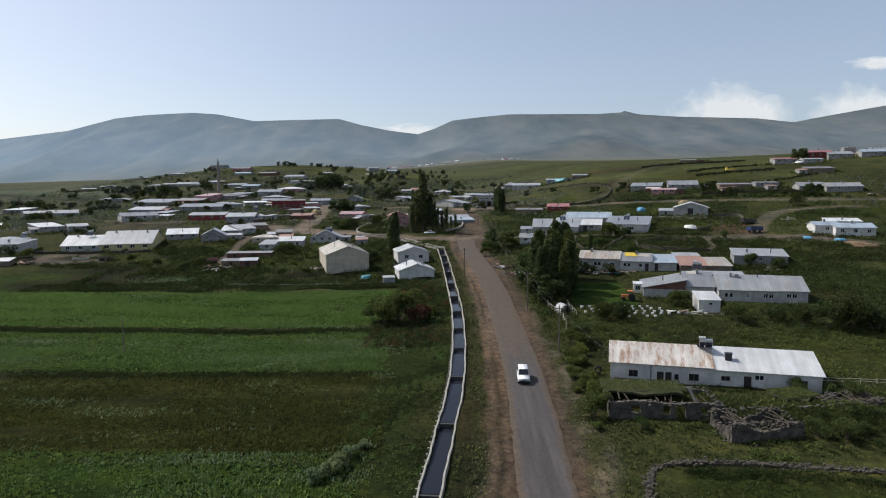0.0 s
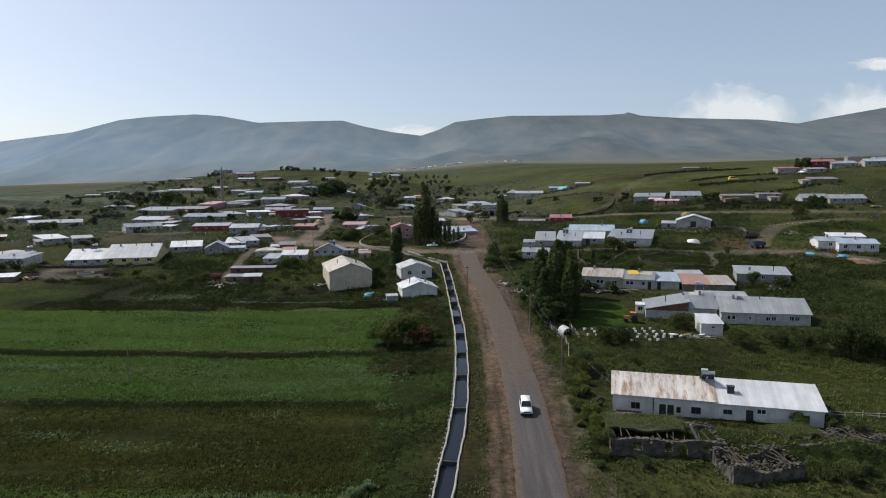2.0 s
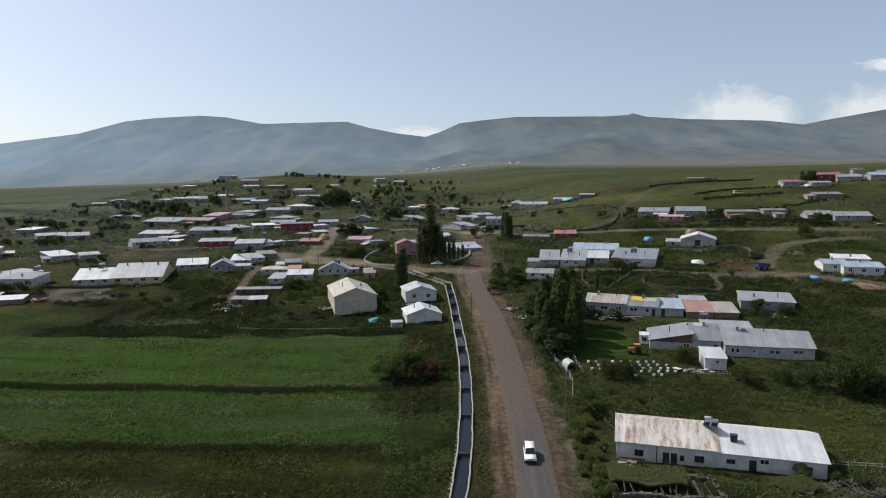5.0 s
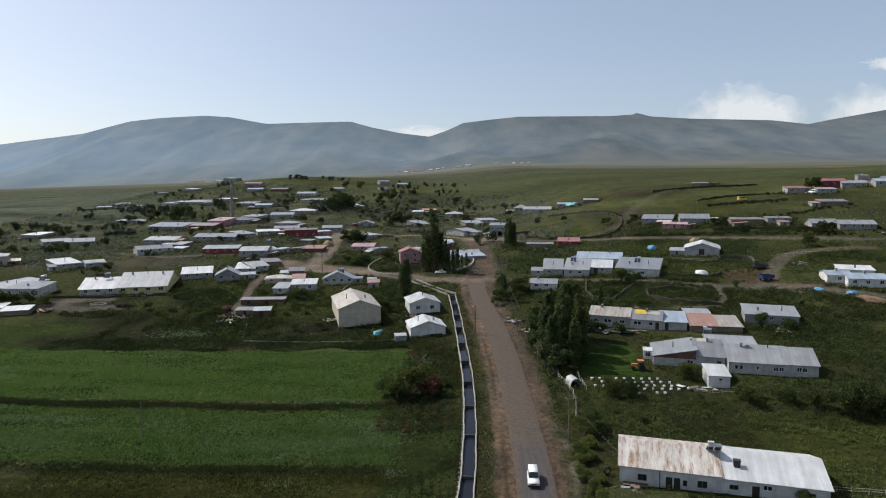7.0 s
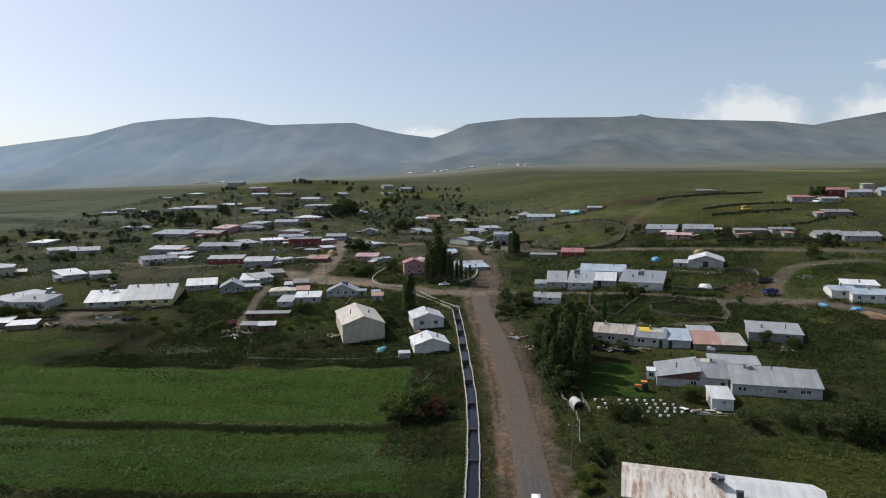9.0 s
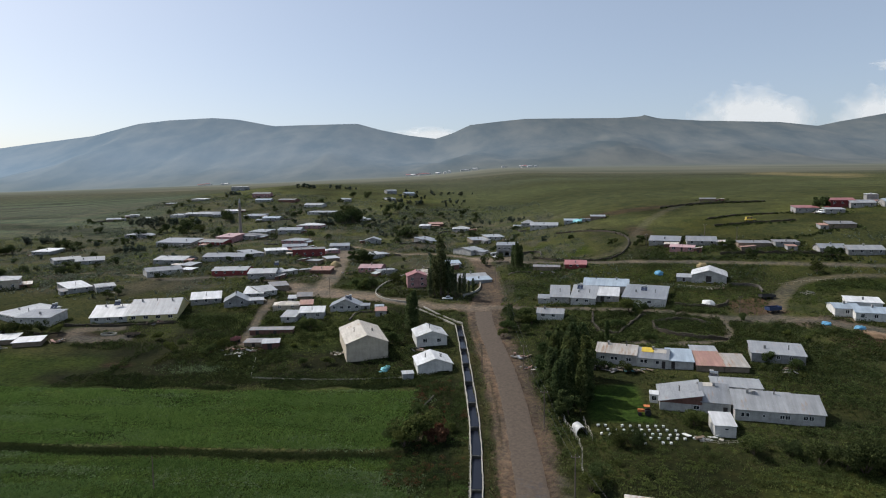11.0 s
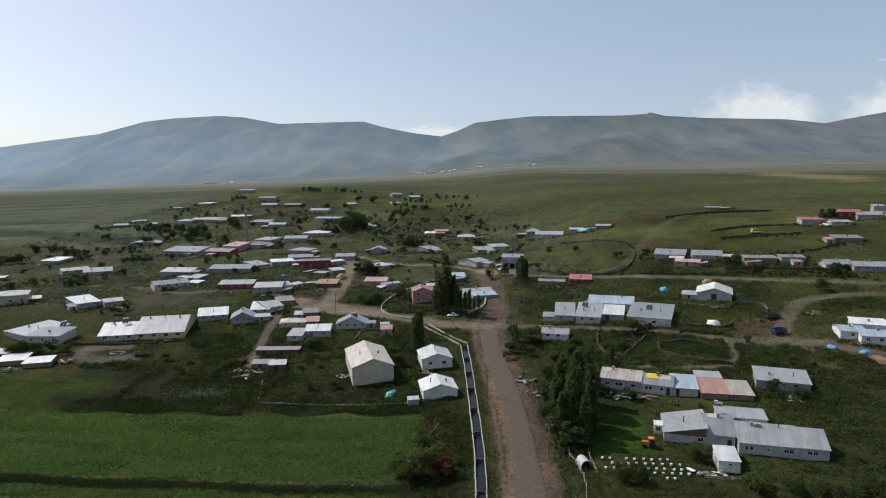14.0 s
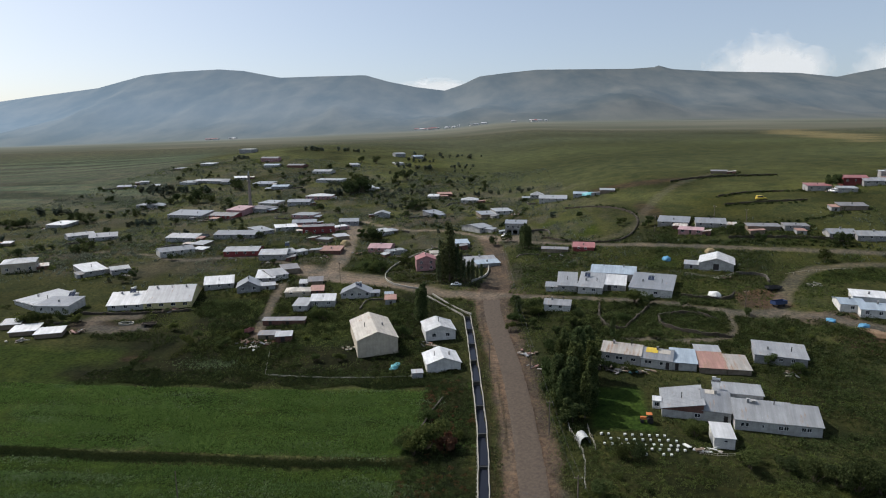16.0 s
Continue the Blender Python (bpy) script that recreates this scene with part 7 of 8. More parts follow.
stone_wall("tumbled dry stone wall round a meadow", [(17.6, 52), (18.8, 57.5), (20.4, 62), (22.6, 63.7), (28.8, 63.9), (35.4, 62.8), (42.4, 61.6), (60, 59)], 0.42, 0.75, 295)
for pts, h, n in (([(42.1, 214), (39.1, 198.4), (44.6, 189.4), (50.2, 198.1), (58.6, 209.7)], 1.5, 70), ([(59, 200), (58, 193.5), (66.4, 186.4), (76.7, 182.6)], 1.3, 60), ([(59, 201), (64, 203.5), (71.7, 202.7), (76.5, 196.5)], 1.1, 40), ([(71.9, 218.4), (85.8, 211.8), (90.5, 218.1)], 1.2, 40), ([(-146, 206.5), (-127, 208.5), (-108, 214)], 1.0, 50),
                  ([(-149, 196), (-141, 200)], 0.9, 20), ([(110, 276), (136, 271.5), (152, 266)], 1.3, 40), ([(131, 347), (150, 352), (168, 345)], 1.0, 30), ([(127, 327), (146, 326), (166, 322)], 1.0, 30), ([(122, 405), (140, 412), (160, 416), (190, 408)], 1.2, 30)):
    stone_wall("old grey stone wall between plots", pts, h, 0.6, n)


# gravel and tipped stones on the road's shoulders
verge = thing("verge_stones", "pale stones and gravel tipped along the road's shoulder", "stones", pose(0, 0, 0), kind="stuff")
spots = []
for k in range(2600):
    y = SR.uniform(50, 215)
    c = float(np.interp(y, ROAD[:210, 1], ROAD[:210, 0]))
    right = SR.random() < 0.62
    x = c + (abs(SR.gauss(0, 1.3)) + 4.6 if right else -abs(SR.gauss(0, 1.6)) - 4.0)
    if x > c - 8:
        spots.append((x, y, ground(x, y) + 0.01))
loose_stones(verge, spots, 0.42)


# low plot walls beside the village houses
PW = random.Random(41)
for hx, hy, yaw, L, D in HOUSES:
    if hy < 222 or hy > 520 or hx > 130 or PW.random() < 0.5:
        continue
    a = radians(yaw + PW.uniform(-8, 8))
    way = PW.choice((1, -1))
    u0 = L + 0.6 if way > 0 else -0.6
    v0 = PW.uniform(-4, D * 0.3)
    run, turn = PW.uniform(6, 13), PW.uniform(5, 10) * PW.choice((1, -1))
    pts = [(hx + u * math.cos(a) - v * math.sin(a), hy + u * math.sin(a) + v * math.cos(a)) for u, v in ((u0, v0), (u0 + way * run, v0 + 0.6), (u0 + way * (run + 0.8), v0 + turn))]
    lp = line_points(pts, 1.0)
    if clear_of(lp[:, 0], lp[:, 1], 0.3).all():
        low_wall("plot_wall", "low grey stone wall beside a village plot", "wall", pts, PW.uniform(0.6, 1.1), 0.5, "ruinw")
stone_wall("curved grey stone wall round an oval meadow", [(51, 376), (69, 364), (80, 343), (82, 323), (77, 305), (69, 291), (60, 288), (43, 297), (31, 311)], 1.0, 0.7, 60)


# ---- ruins below the white house ----
def ruin(label, x, y, yaw, L, D, h, z, gaps, roofed, seed):
    r = random.Random(seed)
    ob = thing("ruined_house", label, "ruin", pose(x, y, z, 0, 0, yaw))
    t = 0.55

    def courses(bm, a, b, z0, z1):
        zs = [z0] + [q for q in (-0.3, 0.2, 0.7, 1.2, 1.7, 2.2) if z0 + 0.15 < q < z1 - 0.15] + [z1]
        for c, d in zip(zs, zs[1:]):
            box(bm, a, b, 0, t, c, d)

    def wall(length, gaps, m, uneven):
        bm = bmesh.new()
        xs = sorted({0.0, length, *[g[0] for g in gaps], *[g[0] + g[1] for g in gaps], *[length * k / 24 for k in range(25)]})
        for a, b in zip(xs, xs[1:]):
            c = (a + b) / 2
            hh = h * (1 - uneven * (0.5 + 0.5 * math.sin(c * 0.9 + seed * 2 + length)) * 0.8 - uneven * 0.3 * r.random())
            g = next((g for g in gaps if g[0] < c < g[0] + g[1]), None)
            if g:
                if g[2] > 0:
                    courses(bm, a, b, -0.8, g[2])
                if g[3] < hh:
                    courses(bm, a, b, g[3], hh)
            else:
                courses(bm, a, b, -0.8, hh)
        bmesh.ops.transform(bm, verts=bm.verts, matrix=m)
        bmesh.ops.remove_doubles(bm, verts=bm.verts, dist=0.002)
        for v in bm.verts:
            v.co += Vector((r.gauss(0, 0.045), r.gauss(0, 0.045), r.gauss(0, 0.05)))
        part("wall", bm, "ruinw", ob)

    wall(L, gaps, pose(0, 0, 0), 0.12 if roofed else 0.55)
    wall(L, (), pose(0, D - t, 0), 0.2 if roofed else 0.6)
    wall(D - 2 * t, (), pose(t, t, 0, 0, 0, 90), 0.2 if roofed else 0.6)
    wall(D - 2 * t, (), pose(L, t, 0, 0, 0, 90), 0.3 if roofed else 0.7)
    if roofed:
        bm = bmesh.new()
        bmesh.ops.create_grid(bm, x_segments=18, y_segments=10, size=0.5)
        for v in bm.verts:
            u, w = (v.co.x + 0.5), (v.co.y + 0.5)
            v.co = Vector((-0.3 + u * (L * 0.72), D * 0.42 + 0.5 * math.sin(u * 9) + w * (D * 0.58 + 1.2), h + 0.12 + 0.3 * math.sin(w * 3.1) * 0.6 + 0.08 * math.sin(u * 23) * math.cos(w * 17)))
        g = bmesh.ops.extrude_face_region(bm, geom=bm.faces[:])
        for v in g["geom"]:
            if isinstance(v, bmesh.types.BMVert):
                v.co.z -= 0.3
        bmesh.ops.recalc_face_normals(bm, faces=bm.faces)
        part("earth_roof", bm, "sod", ob, "grassy earth roof")
        g = np.random.default_rng(seed)
        c = np.stack([g.uniform(-0.4, L * 0.74, 4000), g.uniform(D * 0.45, D + 1.6, 4000), np.full(4000, h + 0.25)], 1)
        c[:, 2] += 0.18 * np.sin((c[:, 1] - 0.1) / (D + 1.4) * 3.1) + g.uniform(0, 0.12, 4000)
        part("roof_grass", leaf_mesh("roof_grass", c, g.uniform(0.04, 0.12, 4000), ("weed2", "grass3", "weed2")[seed % 3], g, 0.4), "weed", ob, "wild grass on the roof")
    for k in range(14):
        bm = bmesh.new()
        u = L * (0.04 if roofed else 0.1) + (L * (0.92 if roofed else 0.8)) * r.random()
        tube(bm, (u, r.uniform(-0.2, 0.6), h * r.uniform(0.6, 1.0)), (u + r.uniform(-1.2, 1.2), D * r.uniform(0.6, 1.0), h * r.uniform(0.5, 1.05)), 0.09, 0.07, 6)
        part("beam", bm, "darkearth", ob, "dark rotten roof beam")
    spots = []
    for k in range(330):
        e = r.random()
        px, py = (r.uniform(0, L), r.choice((0.25, D - 0.25))) if e < 0.45 else (r.choice((0.25, L - 0.25)), r.uniform(0, D)) if e < 0.7 else (r.uniform(-1, L + 1), r.uniform(-1.5, D + 0.5))
        spots.append((px + r.gauss(0, 0.3), py + r.gauss(0, 0.3), h * r.uniform(0.8, 1.0) if e < 0.4 and not roofed else r.uniform(-0.5, 0.35)))
    for k in range(420 if not roofed else 160):
        px, py = r.uniform(0.6, L - 0.6), r.uniform(0.5, D * (0.5 if roofed else 0.95))
        spots.append((px, py, -0.4 + (h * 0.62 if not roofed else 0.9) * r.random() * (0.4 + abs(math.sin(px * 1.3)))))
    loose_stones(ob, spots)
    for k in range(60):
        e = r.random()
        px, py = (r.uniform(0, L), r.choice((0.25, D - 0.25))) if e < 0.6 else (r.choice((0.25, L - 0.25)), r.uniform(0, D))
        s = r.uniform(0.5, 1.2)
        st = new("stone", r.choice(STONES))
        st.parent = ob
        st.matrix_local = pose(px + r.gauss(0, 0.2), py + r.gauss(0, 0.2), h * r.uniform(0.75, 1.0), 0, 0, r.uniform(0, 360)) @ Matrix.Diagonal((s, s, s, 1))
    return ob


RUIN = ruin("roofless old stone house with a patch of earth roof", 19.6, 76.0, -6, 14.0, 6.4, 2.6, -4.8, ((2.6, 1.3, 0.9, 2.0), (6.6, 1.0, 0.7, 2.0), (8.2, 1.2, -1, 2.1), (11.2, 0.9, 0.9, 1.9)), True, 3)
_bm = bmesh.new()
box(_bm, -0.16, 0.16, -0.04, 0.04, 0, 2.6)
_ob = part("board", _bm, "palewood", RUIN, "pale leaning board")
_ob.matrix_local = pose(10.9, 0.8, 2.1, 0, -28, 10)
ruin("collapsed stone stable full of rubble and beams", 31.8, 68.6, 4, 8.6, 5.2, 2.5, -4.9, (), False, 4)
ruin("small ruined stone shed in weeds", 43.0, 74.6, 12, 6.5, 4.6, 1.9, -4.6, ((2.6, 1.2, 0.2, 1.1),), True, 5)
ruin("tumbled stone stable by the meadow", 50.5, 76.8, 14, 5.5, 4.0, 1.5, -4.4, (), False, 6)


# ---- vehicles ----
def car(label, x, y, yaw, L, W, H, van, paint):
    """A car that faces its own +x."""
    ob = thing("car", label, "car", pose(x, y, ground(x, y) + 0.12, 0, 0, yaw))
    belt, sill = H * 0.54, 0.28

    def prism(name, prof, half0, half1, material, label=""):
        bm = bmesh.new()
        n = len(prof)
        zs = [q[1] for q in prof]
        lo, hi = min(zs), max(zs)
        rows = []
        for s in (-1, 1):
            rows.append([bm.verts.new((q[0], s * (half0 + (half1 - half0) * (q[1] - lo) / (hi - lo)), q[1])) for q in prof])
        bm.faces.new(rows[0])
        bm.faces.new(rows[1][::-1])
        for k in range(n):
            bm.faces.new((rows[0][k], rows[1][k], rows[1][(k + 1) % n], rows[0][(k + 1) % n]))
        bmesh.ops.recalc_face_normals(bm, faces=bm.faces)
        bmesh.ops.bevel(bm, geom=bm.edges[:], offset=0.05, segments=2, affect="EDGES")
        for f in bm.faces:
            f.smooth = True
        return part(name, bm, material, ob, label)

    a, b = -L / 2, L / 2
    prism("body", [(a, sill), (a + 0.05, belt), (b - L * 0.26, belt), (b - 0.1, belt - 0.12), (b, belt - 0.3), (b, sill)], W / 2, W / 2 - 0.03, paint)
    back = a + (0.10 if van else L * 0.22)
    top0, top1 = (a + 0.25 if van else a + L * 0.33), b - L * (0.40 if van else 0.44)
    prism("cabin", [(back, belt - 0.02), (top0, H), (top1, H), (b - L * 0.27, belt - 0.02)], W / 2 - 0.06, W / 2 - 0.2, paint)
    bm = bmesh.new()
    x0, x1 = top1 + 0.06, b - L * 0.27 + 0.02
    for s0, s1, off in ((0.08, 0.92, 0.05),):
        v = []
        for f, hw in ((s0, W / 2 - 0.14), (s1, W / 2 - 0.26)):
            xx, zz = x1 + (x0 - x1) * f + 0.04, belt + (H - belt) * f + off * 0.6
            v += [bm.verts.new((xx, -hw, zz)), bm.verts.new((xx, hw, zz))]
        bm.faces.new((v[0], v[1], v[3], v[2]))
        g = bmesh.ops.extrude_face_region(bm, geom=bm.faces[:])
        for q in g["geom"]:
            if isinstance(q, bmesh.types.BMVert):
                q.co += Vector((-0.04, 0, -0.03))
    part("windscreen", bm, "glass", ob, "dark windscreen")
    for s in (-1, 1):
        for u0, u1 in ((back + 0.3, (back + top1) / 2 - 0.05), ((back + top1) / 2 + 0.05, top1 + 0.05)):
            bm = bmesh.new()
            y0, y1 = s * (W / 2 - 0.085), s * (W / 2 - 0.165)
            z0, z1 = belt + 0.06, H - 0.14
            vs = [bm.verts.new(q) for q in ((u0, y0, z0), (u1 + 0.12, y0, z0), (u1, y1, z1), (u0 + 0.05, y1, z1), (u0, y0 + s * 0.02, z0), (u1 + 0.12, y0 + s * 0.02, z0), (u1, y1 + s * 0.02, z1), (u0 + 0.05, y1 + s * 0.02, z1))]
            for f in ((0, 1, 2, 3), (7, 6, 5, 4), (0, 4, 5, 1), (1, 5, 6, 2), (2, 6, 7, 3), (3, 7, 4, 0)):
                bm.faces.new([vs[k] for k in f])
            part("side_window", bm, "glass", ob)
        bm = bmesh.new()
        box(bm, b - 0.06, b + 0.02, s * (W / 2 - 0.32) - 0.16, s * (W / 2 - 0.32) + 0.16, belt - 0.42, belt - 0.26)
        part("headlight", bm, "steel", ob)
        bm = bmesh.new()
        box(bm, a - 0.02, a + 0.05, s * (W / 2 - 0.18) - 0.1, s * (W / 2 - 0.18) + 0.1, belt - 0.35, belt - 0.1)
        part("tail_light", bm, "r_red", ob)
        for xx in (a + L * 0.19, b - L * 0.19):
            bm = bmesh.new()
            tube(bm, (xx, s * (W / 2 - 0.2), 0.2), (xx, s * (W / 2 + 0.01), 0.2), 0.33, 0.33, 18)
            w = part("wheel", bm, "rubber", ob)
            bm = bmesh.new()
            tube(bm, (xx, s * (W / 2 - 0.02), 0.2), (xx, s * (W / 2 + 0.025), 0.2), 0.2, 0.18, 12)
            part("rim", bm, "steel", w)
    bm = bmesh.new()
    box(bm, b - 0.04, b + 0.08, -W / 2 + 0.06, W / 2 - 0.06, sill - 0.02, sill + 0.22)
    part("bumper", bm, "rubber", ob, "dark bumper")
    bm = bmesh.new()
    box(bm, b - 0.03, b + 0.03, -0.42, 0.42, belt - 0.42, belt - 0.27)
    part("grille", bm, "rubber", ob)
    return ob


car("white off-road car driving along the village road", 10.1, 89.9, -93, 4.4, 1.78, 1.85, True, "carwhite")
car("white saloon car parked by the junction", -10.3, 241.6, 176, 4.4, 1.7, 1.42, False, "carwhite")
car("white car parked before the shop", 12.6, 319.5, 8, 4.3, 1.7, 1.42, False, "carwhite")
car("yellow van parked on the hill", 147, 331, 5, 5.2, 1.9, 2.2, True, "r_yellow")
car("white van parked near the hill houses", 185, 334, 100, 5.0, 1.9, 2.2, True, "carwhite")


def cart(label, x, y, yaw, L, W, H, material, name="trailer"):
    ob = thing(name, label, name, pose(x, y, ground(x, y), 0, 0, yaw))
    bm = bmesh.new()
    box(bm, -L / 2, L / 2, -W / 2, W / 2, 0.75, 0.88)
    part("bed", bm, "iron", ob)
    for s in (-1, 1):
        bm = bmesh.new()
        box(bm, -L / 2, L / 2, s * W / 2 - 0.03, s * W / 2 + 0.03, 0.88, H)
        part("side_board", bm, material, ob)
        bm = bmesh.new()
        box(bm, s * L / 2 - 0.03, s * L / 2 + 0.03, -W / 2 + 0.03, W / 2 - 0.03, 0.88, H)
        part("end_board", bm, material, ob)
        for u in (-L * 0.25, L * 0.25):
            bm = bmesh.new()
            tube(bm, (u, s * (W / 2 - 0.25), 0.4), (u, s * (W / 2 + 0.0), 0.4), 0.42, 0.42, 14)
            part("wheel", bm, "rubber", ob)
    bm = bmesh.new()
    tube(bm, (L / 2, 0, 0.8), (L / 2 + 1.6, 0, 0.45), 0.06, 0.05, 6)
    part("drawbar", bm, "iron", ob)


def tractor(label, x, y, yaw, paint):
    ob = thing("tractor", label, "tractor", pose(x, y, ground(x, y), 0, 0, yaw))
    for name, dims, material in (("hood", (0.2, 1.7, -0.36, 0.36, 0.75, 1.35), paint), ("seat_deck", (-0.9, 0.2, -0.4, 0.4, 0.7, 1.0), "iron"), ("cab_roof", (-1.0, 0.45, -0.75, 0.75, 2.15, 2.25), paint)):
        bm = bmesh.new()
        box(bm, *dims)
        bmesh.ops.bevel(bm, geom=bm.edges[:], offset=0.05, segments=2, affect="EDGES")
        part(name, bm, material, ob)
    for s in (-1, 1):
        for u, r in ((-0.55, 0.72), (1.3, 0.42)):
            bm = bmesh.new()
            tube(bm, (u, s * 0.55, r), (u, s * 0.9, r), r, r, 18)
            part("wheel", bm, "rubber", ob)
        for u in (-0.9, 0.4):
            bm = bmesh.new()
            tube(bm, (u, s * 0.66, 0.9), (u, s * 0.66, 2.16), 0.035, 0.035, 6)
            part("cab_post", bm, "iron", ob)


tractor("small orange tractor parked in the meadow", 39.4, 137.6, 170, "orange")
cart("dark blue farm trailer in a yard", 100, 205.5, 20, 5.0, 2.2, 2.0, "bluep")
cart("dark farm trailer by bare soil", 104.5, 219.5, 10, 5.2, 2.2, 1.6, "iron")
cart("wooden hay trailer in a farmyard", -116, 198.5, 12, 4.6, 2.0, 1.3, "wood")


# ---- bee hives ----
def hive():
    ob = thing("bee_hive", "white wooden bee hive in the meadow", "bee hive", pose(0, 0, 0), "bee hives in the meadow")
    for name, dims, material in (("box", (-0.25, 0.25, -0.22, 0.22, 0.2, 0.62), "hive"), ("lid", (-0.29, 0.29, -0.26, 0.26, 0.62, 0.70), "hive"), ("entrance", (-0.12, 0.12, -0.235, -0.22, 0.24, 0.28), "iron")):
        bm = bmesh.new()
        box(bm, *dims)
        part(name, bm, material, ob)
    for u in (-0.2, 0.2):
        for v in (-0.17, 0.17):
            bm = bmesh.new()
            box(bm, u - 0.03, u + 0.03, v - 0.03, v + 0.03, -0.1, 0.2)
            part("leg", bm, "wood", ob)
    return ob


HIVE, hr, made = hive(), random.Random(9), 0
for k in range(46):
    rowk, c = divmod(k, 10)
    x = 27.6 + c * 1.75 + hr.uniform(-0.16, 0.16) + (4.5 if rowk > 2 else 0)
    y = 132.2 - rowk * 2.0 + hr.uniform(-0.15, 0.15) - 0.12 * c
    if hr.random() < 0.06 or (x > 30.5 and x < 34.5 and y < 127):
        continue
    m = pose(x, y, ground(x, y), 0, 0, hr.uniform(-25, 25)) @ Matrix.Diagonal((0.95, 0.95, 0.9, 1))
    if made:
        copy_thing(HIVE, m)
    else:
        HIVE.matrix_basis = m
    made += 1


# ---- poles, fences, roof gear, heaps ----
def pole(x, y, h, label, arm=True, lean=0.0):
    ob = thing("utility_pole", label, "utility pole", pose(x, y, ground(x, y), lean, 0, SR.uniform(-20, 20)))
    bm = bmesh.new()
    tube(bm, (0, 0, -0.5), (0, 0, h), 0.14, 0.09, 8)
    part("post", bm, "pole", ob)
    if arm:
        bm = bmesh.new()
        box(bm, -0.8, 0.8, -0.05, 0.05, h - 0.6, h - 0.48)
        part("crossarm", bm, "pole", ob)
        for u in (-0.7, 0.7):
            bm = bmesh.new()
            tube(bm, (u, 0, h - 0.48), (u, 0, h - 0.3), 0.05, 0.03, 6)
            part("insulator", bm, "hive", ob)


for x, y, h in ((15.7, 132.4, 8.5), (17.9, 104.2, 8), (2.4, 166, 8), (13.9, 165.4, 7.5), (-17.3, 284, 9), (83, 295.7, 8), (123, 290, 8), (9.8, 262, 8.5), (-27.6, 268, 8), (-60, 250, 8), (88, 203, 7), (112, 300, 8)):
    pole(x, y, h, "grey wooden utility pole beside the road")
pole(-59.5, 105.7, 6.5, "thin bare pole standing in the field", False)


def fence(label, pts, h, rails, step=2.2, material="wood"):
    p = line_points(pts, step)
    ob = thing("wooden_fence", label, "fence", pose(0, 0, 0))
    r = random.Random(len(p))
    tops = []
    for q in p:
        z = ground(q[0], q[1])
        bm = bmesh.new()
        e = (q[0] + r.gauss(0, 0.12), q[1] + r.gauss(0, 0.12), z + h * r.uniform(0.85, 1.15))
        tube(bm, (q[0], q[1], z - 0.3), e, 0.06, 0.045, 5)
        part("post", bm, material, ob)
        tops.append(Vector(e))
    for a, b in zip(tops, tops[1:]):
        for k in range(rails):
            bm = bmesh.new()
            d = Vector((0, 0, -0.15 - k * h * 0.42))
            tube(bm, a + d + Vector((0, 0, r.uniform(-0.08, 0.08))), b + d, 0.035, 0.035, 4)
            part("rail", bm, material, ob)


fence("crooked fence of pale weathered poles along the road", [(18.5, 150), (20.0, 139), (21, 131), (22.5, 122), (20.5, 112)], 1.2, 2, 1.8, "palewood")
fence("fence of weathered poles beside the hives", [(24.8, 135), (25.2, 126)], 1.3, 2, 1.8, "palewood")
fence("weathered rail fence in the weeds", [(47, 124.5), (51, 123.2), (56, 124)], 0.9, 2, 1.6, "palewood")
fence("thin rail fence behind the white house", [(51.5, 87), (57, 86.2), (62, 85.5)], 0.9, 2, 2.0, "palewood")
fence("crooked rail fence on the bare slope", [(115, 233), (128, 236), (140, 235)], 1.0, 1, 3.0, "palewood")
fence("broken rail fence by the barn", [(80, 240), (85, 236), (91, 233), (97, 236)], 1.1, 2, 2.4, "palewood")


def solar_heater(x, y, z, yaw, label="solar water heater with a tank on a roof"):
    ob = thing("solar_heater", label, "solar heater", pose(x, y, z, 0, 0, yaw))
    for s in (-0.55, 0.55):
        bm = bmesh.new()
        slab(bm, [(s - 0.5, -0.8, 0.25), (s + 0.5, -0.8, 0.25), (s + 0.5, 0.6, 1.35), (s - 0.5, 0.6, 1.35)], 0.08)
        part("panel", bm, "solar", ob)
        for v, h in ((-0.75, 0.2), (0.6, 1.5)):
            bm = bmesh.new()
            tube(bm, (s * 1.6, v, -0.6), (s * 1.6, v, h), 0.03, 0.03, 5)
            part("strut", bm, "steel", ob)
    bm = bmesh.new()
    tube(bm, (-0.9, 0.75, 1.6), (0.9, 0.75, 1.6), 0.28, 0.28, 14)
    part("tank", bm, "steel", ob)
    bm = bmesh.new()
    tube(bm, (0.1, 0.75, 2.0), (1.0, 0.75, 2.0), 0.2, 0.2, 12)
    part("cold_tank", bm, "hive", ob)


solar_heater(37.6, 90.9, 0.25, 166)
solar_heater(58.6, 148.0, 4.7, 160)
solar_heater(-133, 219, 8.6, 14)
solar_heater(-154, 214, 8.4, 9)
solar_heater(-48, 231, 8.3, 6)
solar_heater(41.5, 236, 12.0, -15)
solar_heater(64.0, 229, 12.4, -21)
solar_heater(-94, 286, 15.0, 16)


def roof_box(label, x, y, z, yaw, sx, sy, sz, material):
    ob = thing("roof_box", label, "chimney", pose(x, y, z, 0, 0, yaw))
    bm = bmesh.new()
    box(bm, -sx / 2, sx / 2, -sy / 2, sy / 2, -0.8, sz)
    part("shaft", bm, material, ob)
    bm = bmesh.new()
    box(bm, -sx / 2 - 0.08, sx / 2 + 0.08, -sy / 2 - 0.08, sy / 2 + 0.08, sz, sz + 0.1)
    part("cap", bm, material, ob)


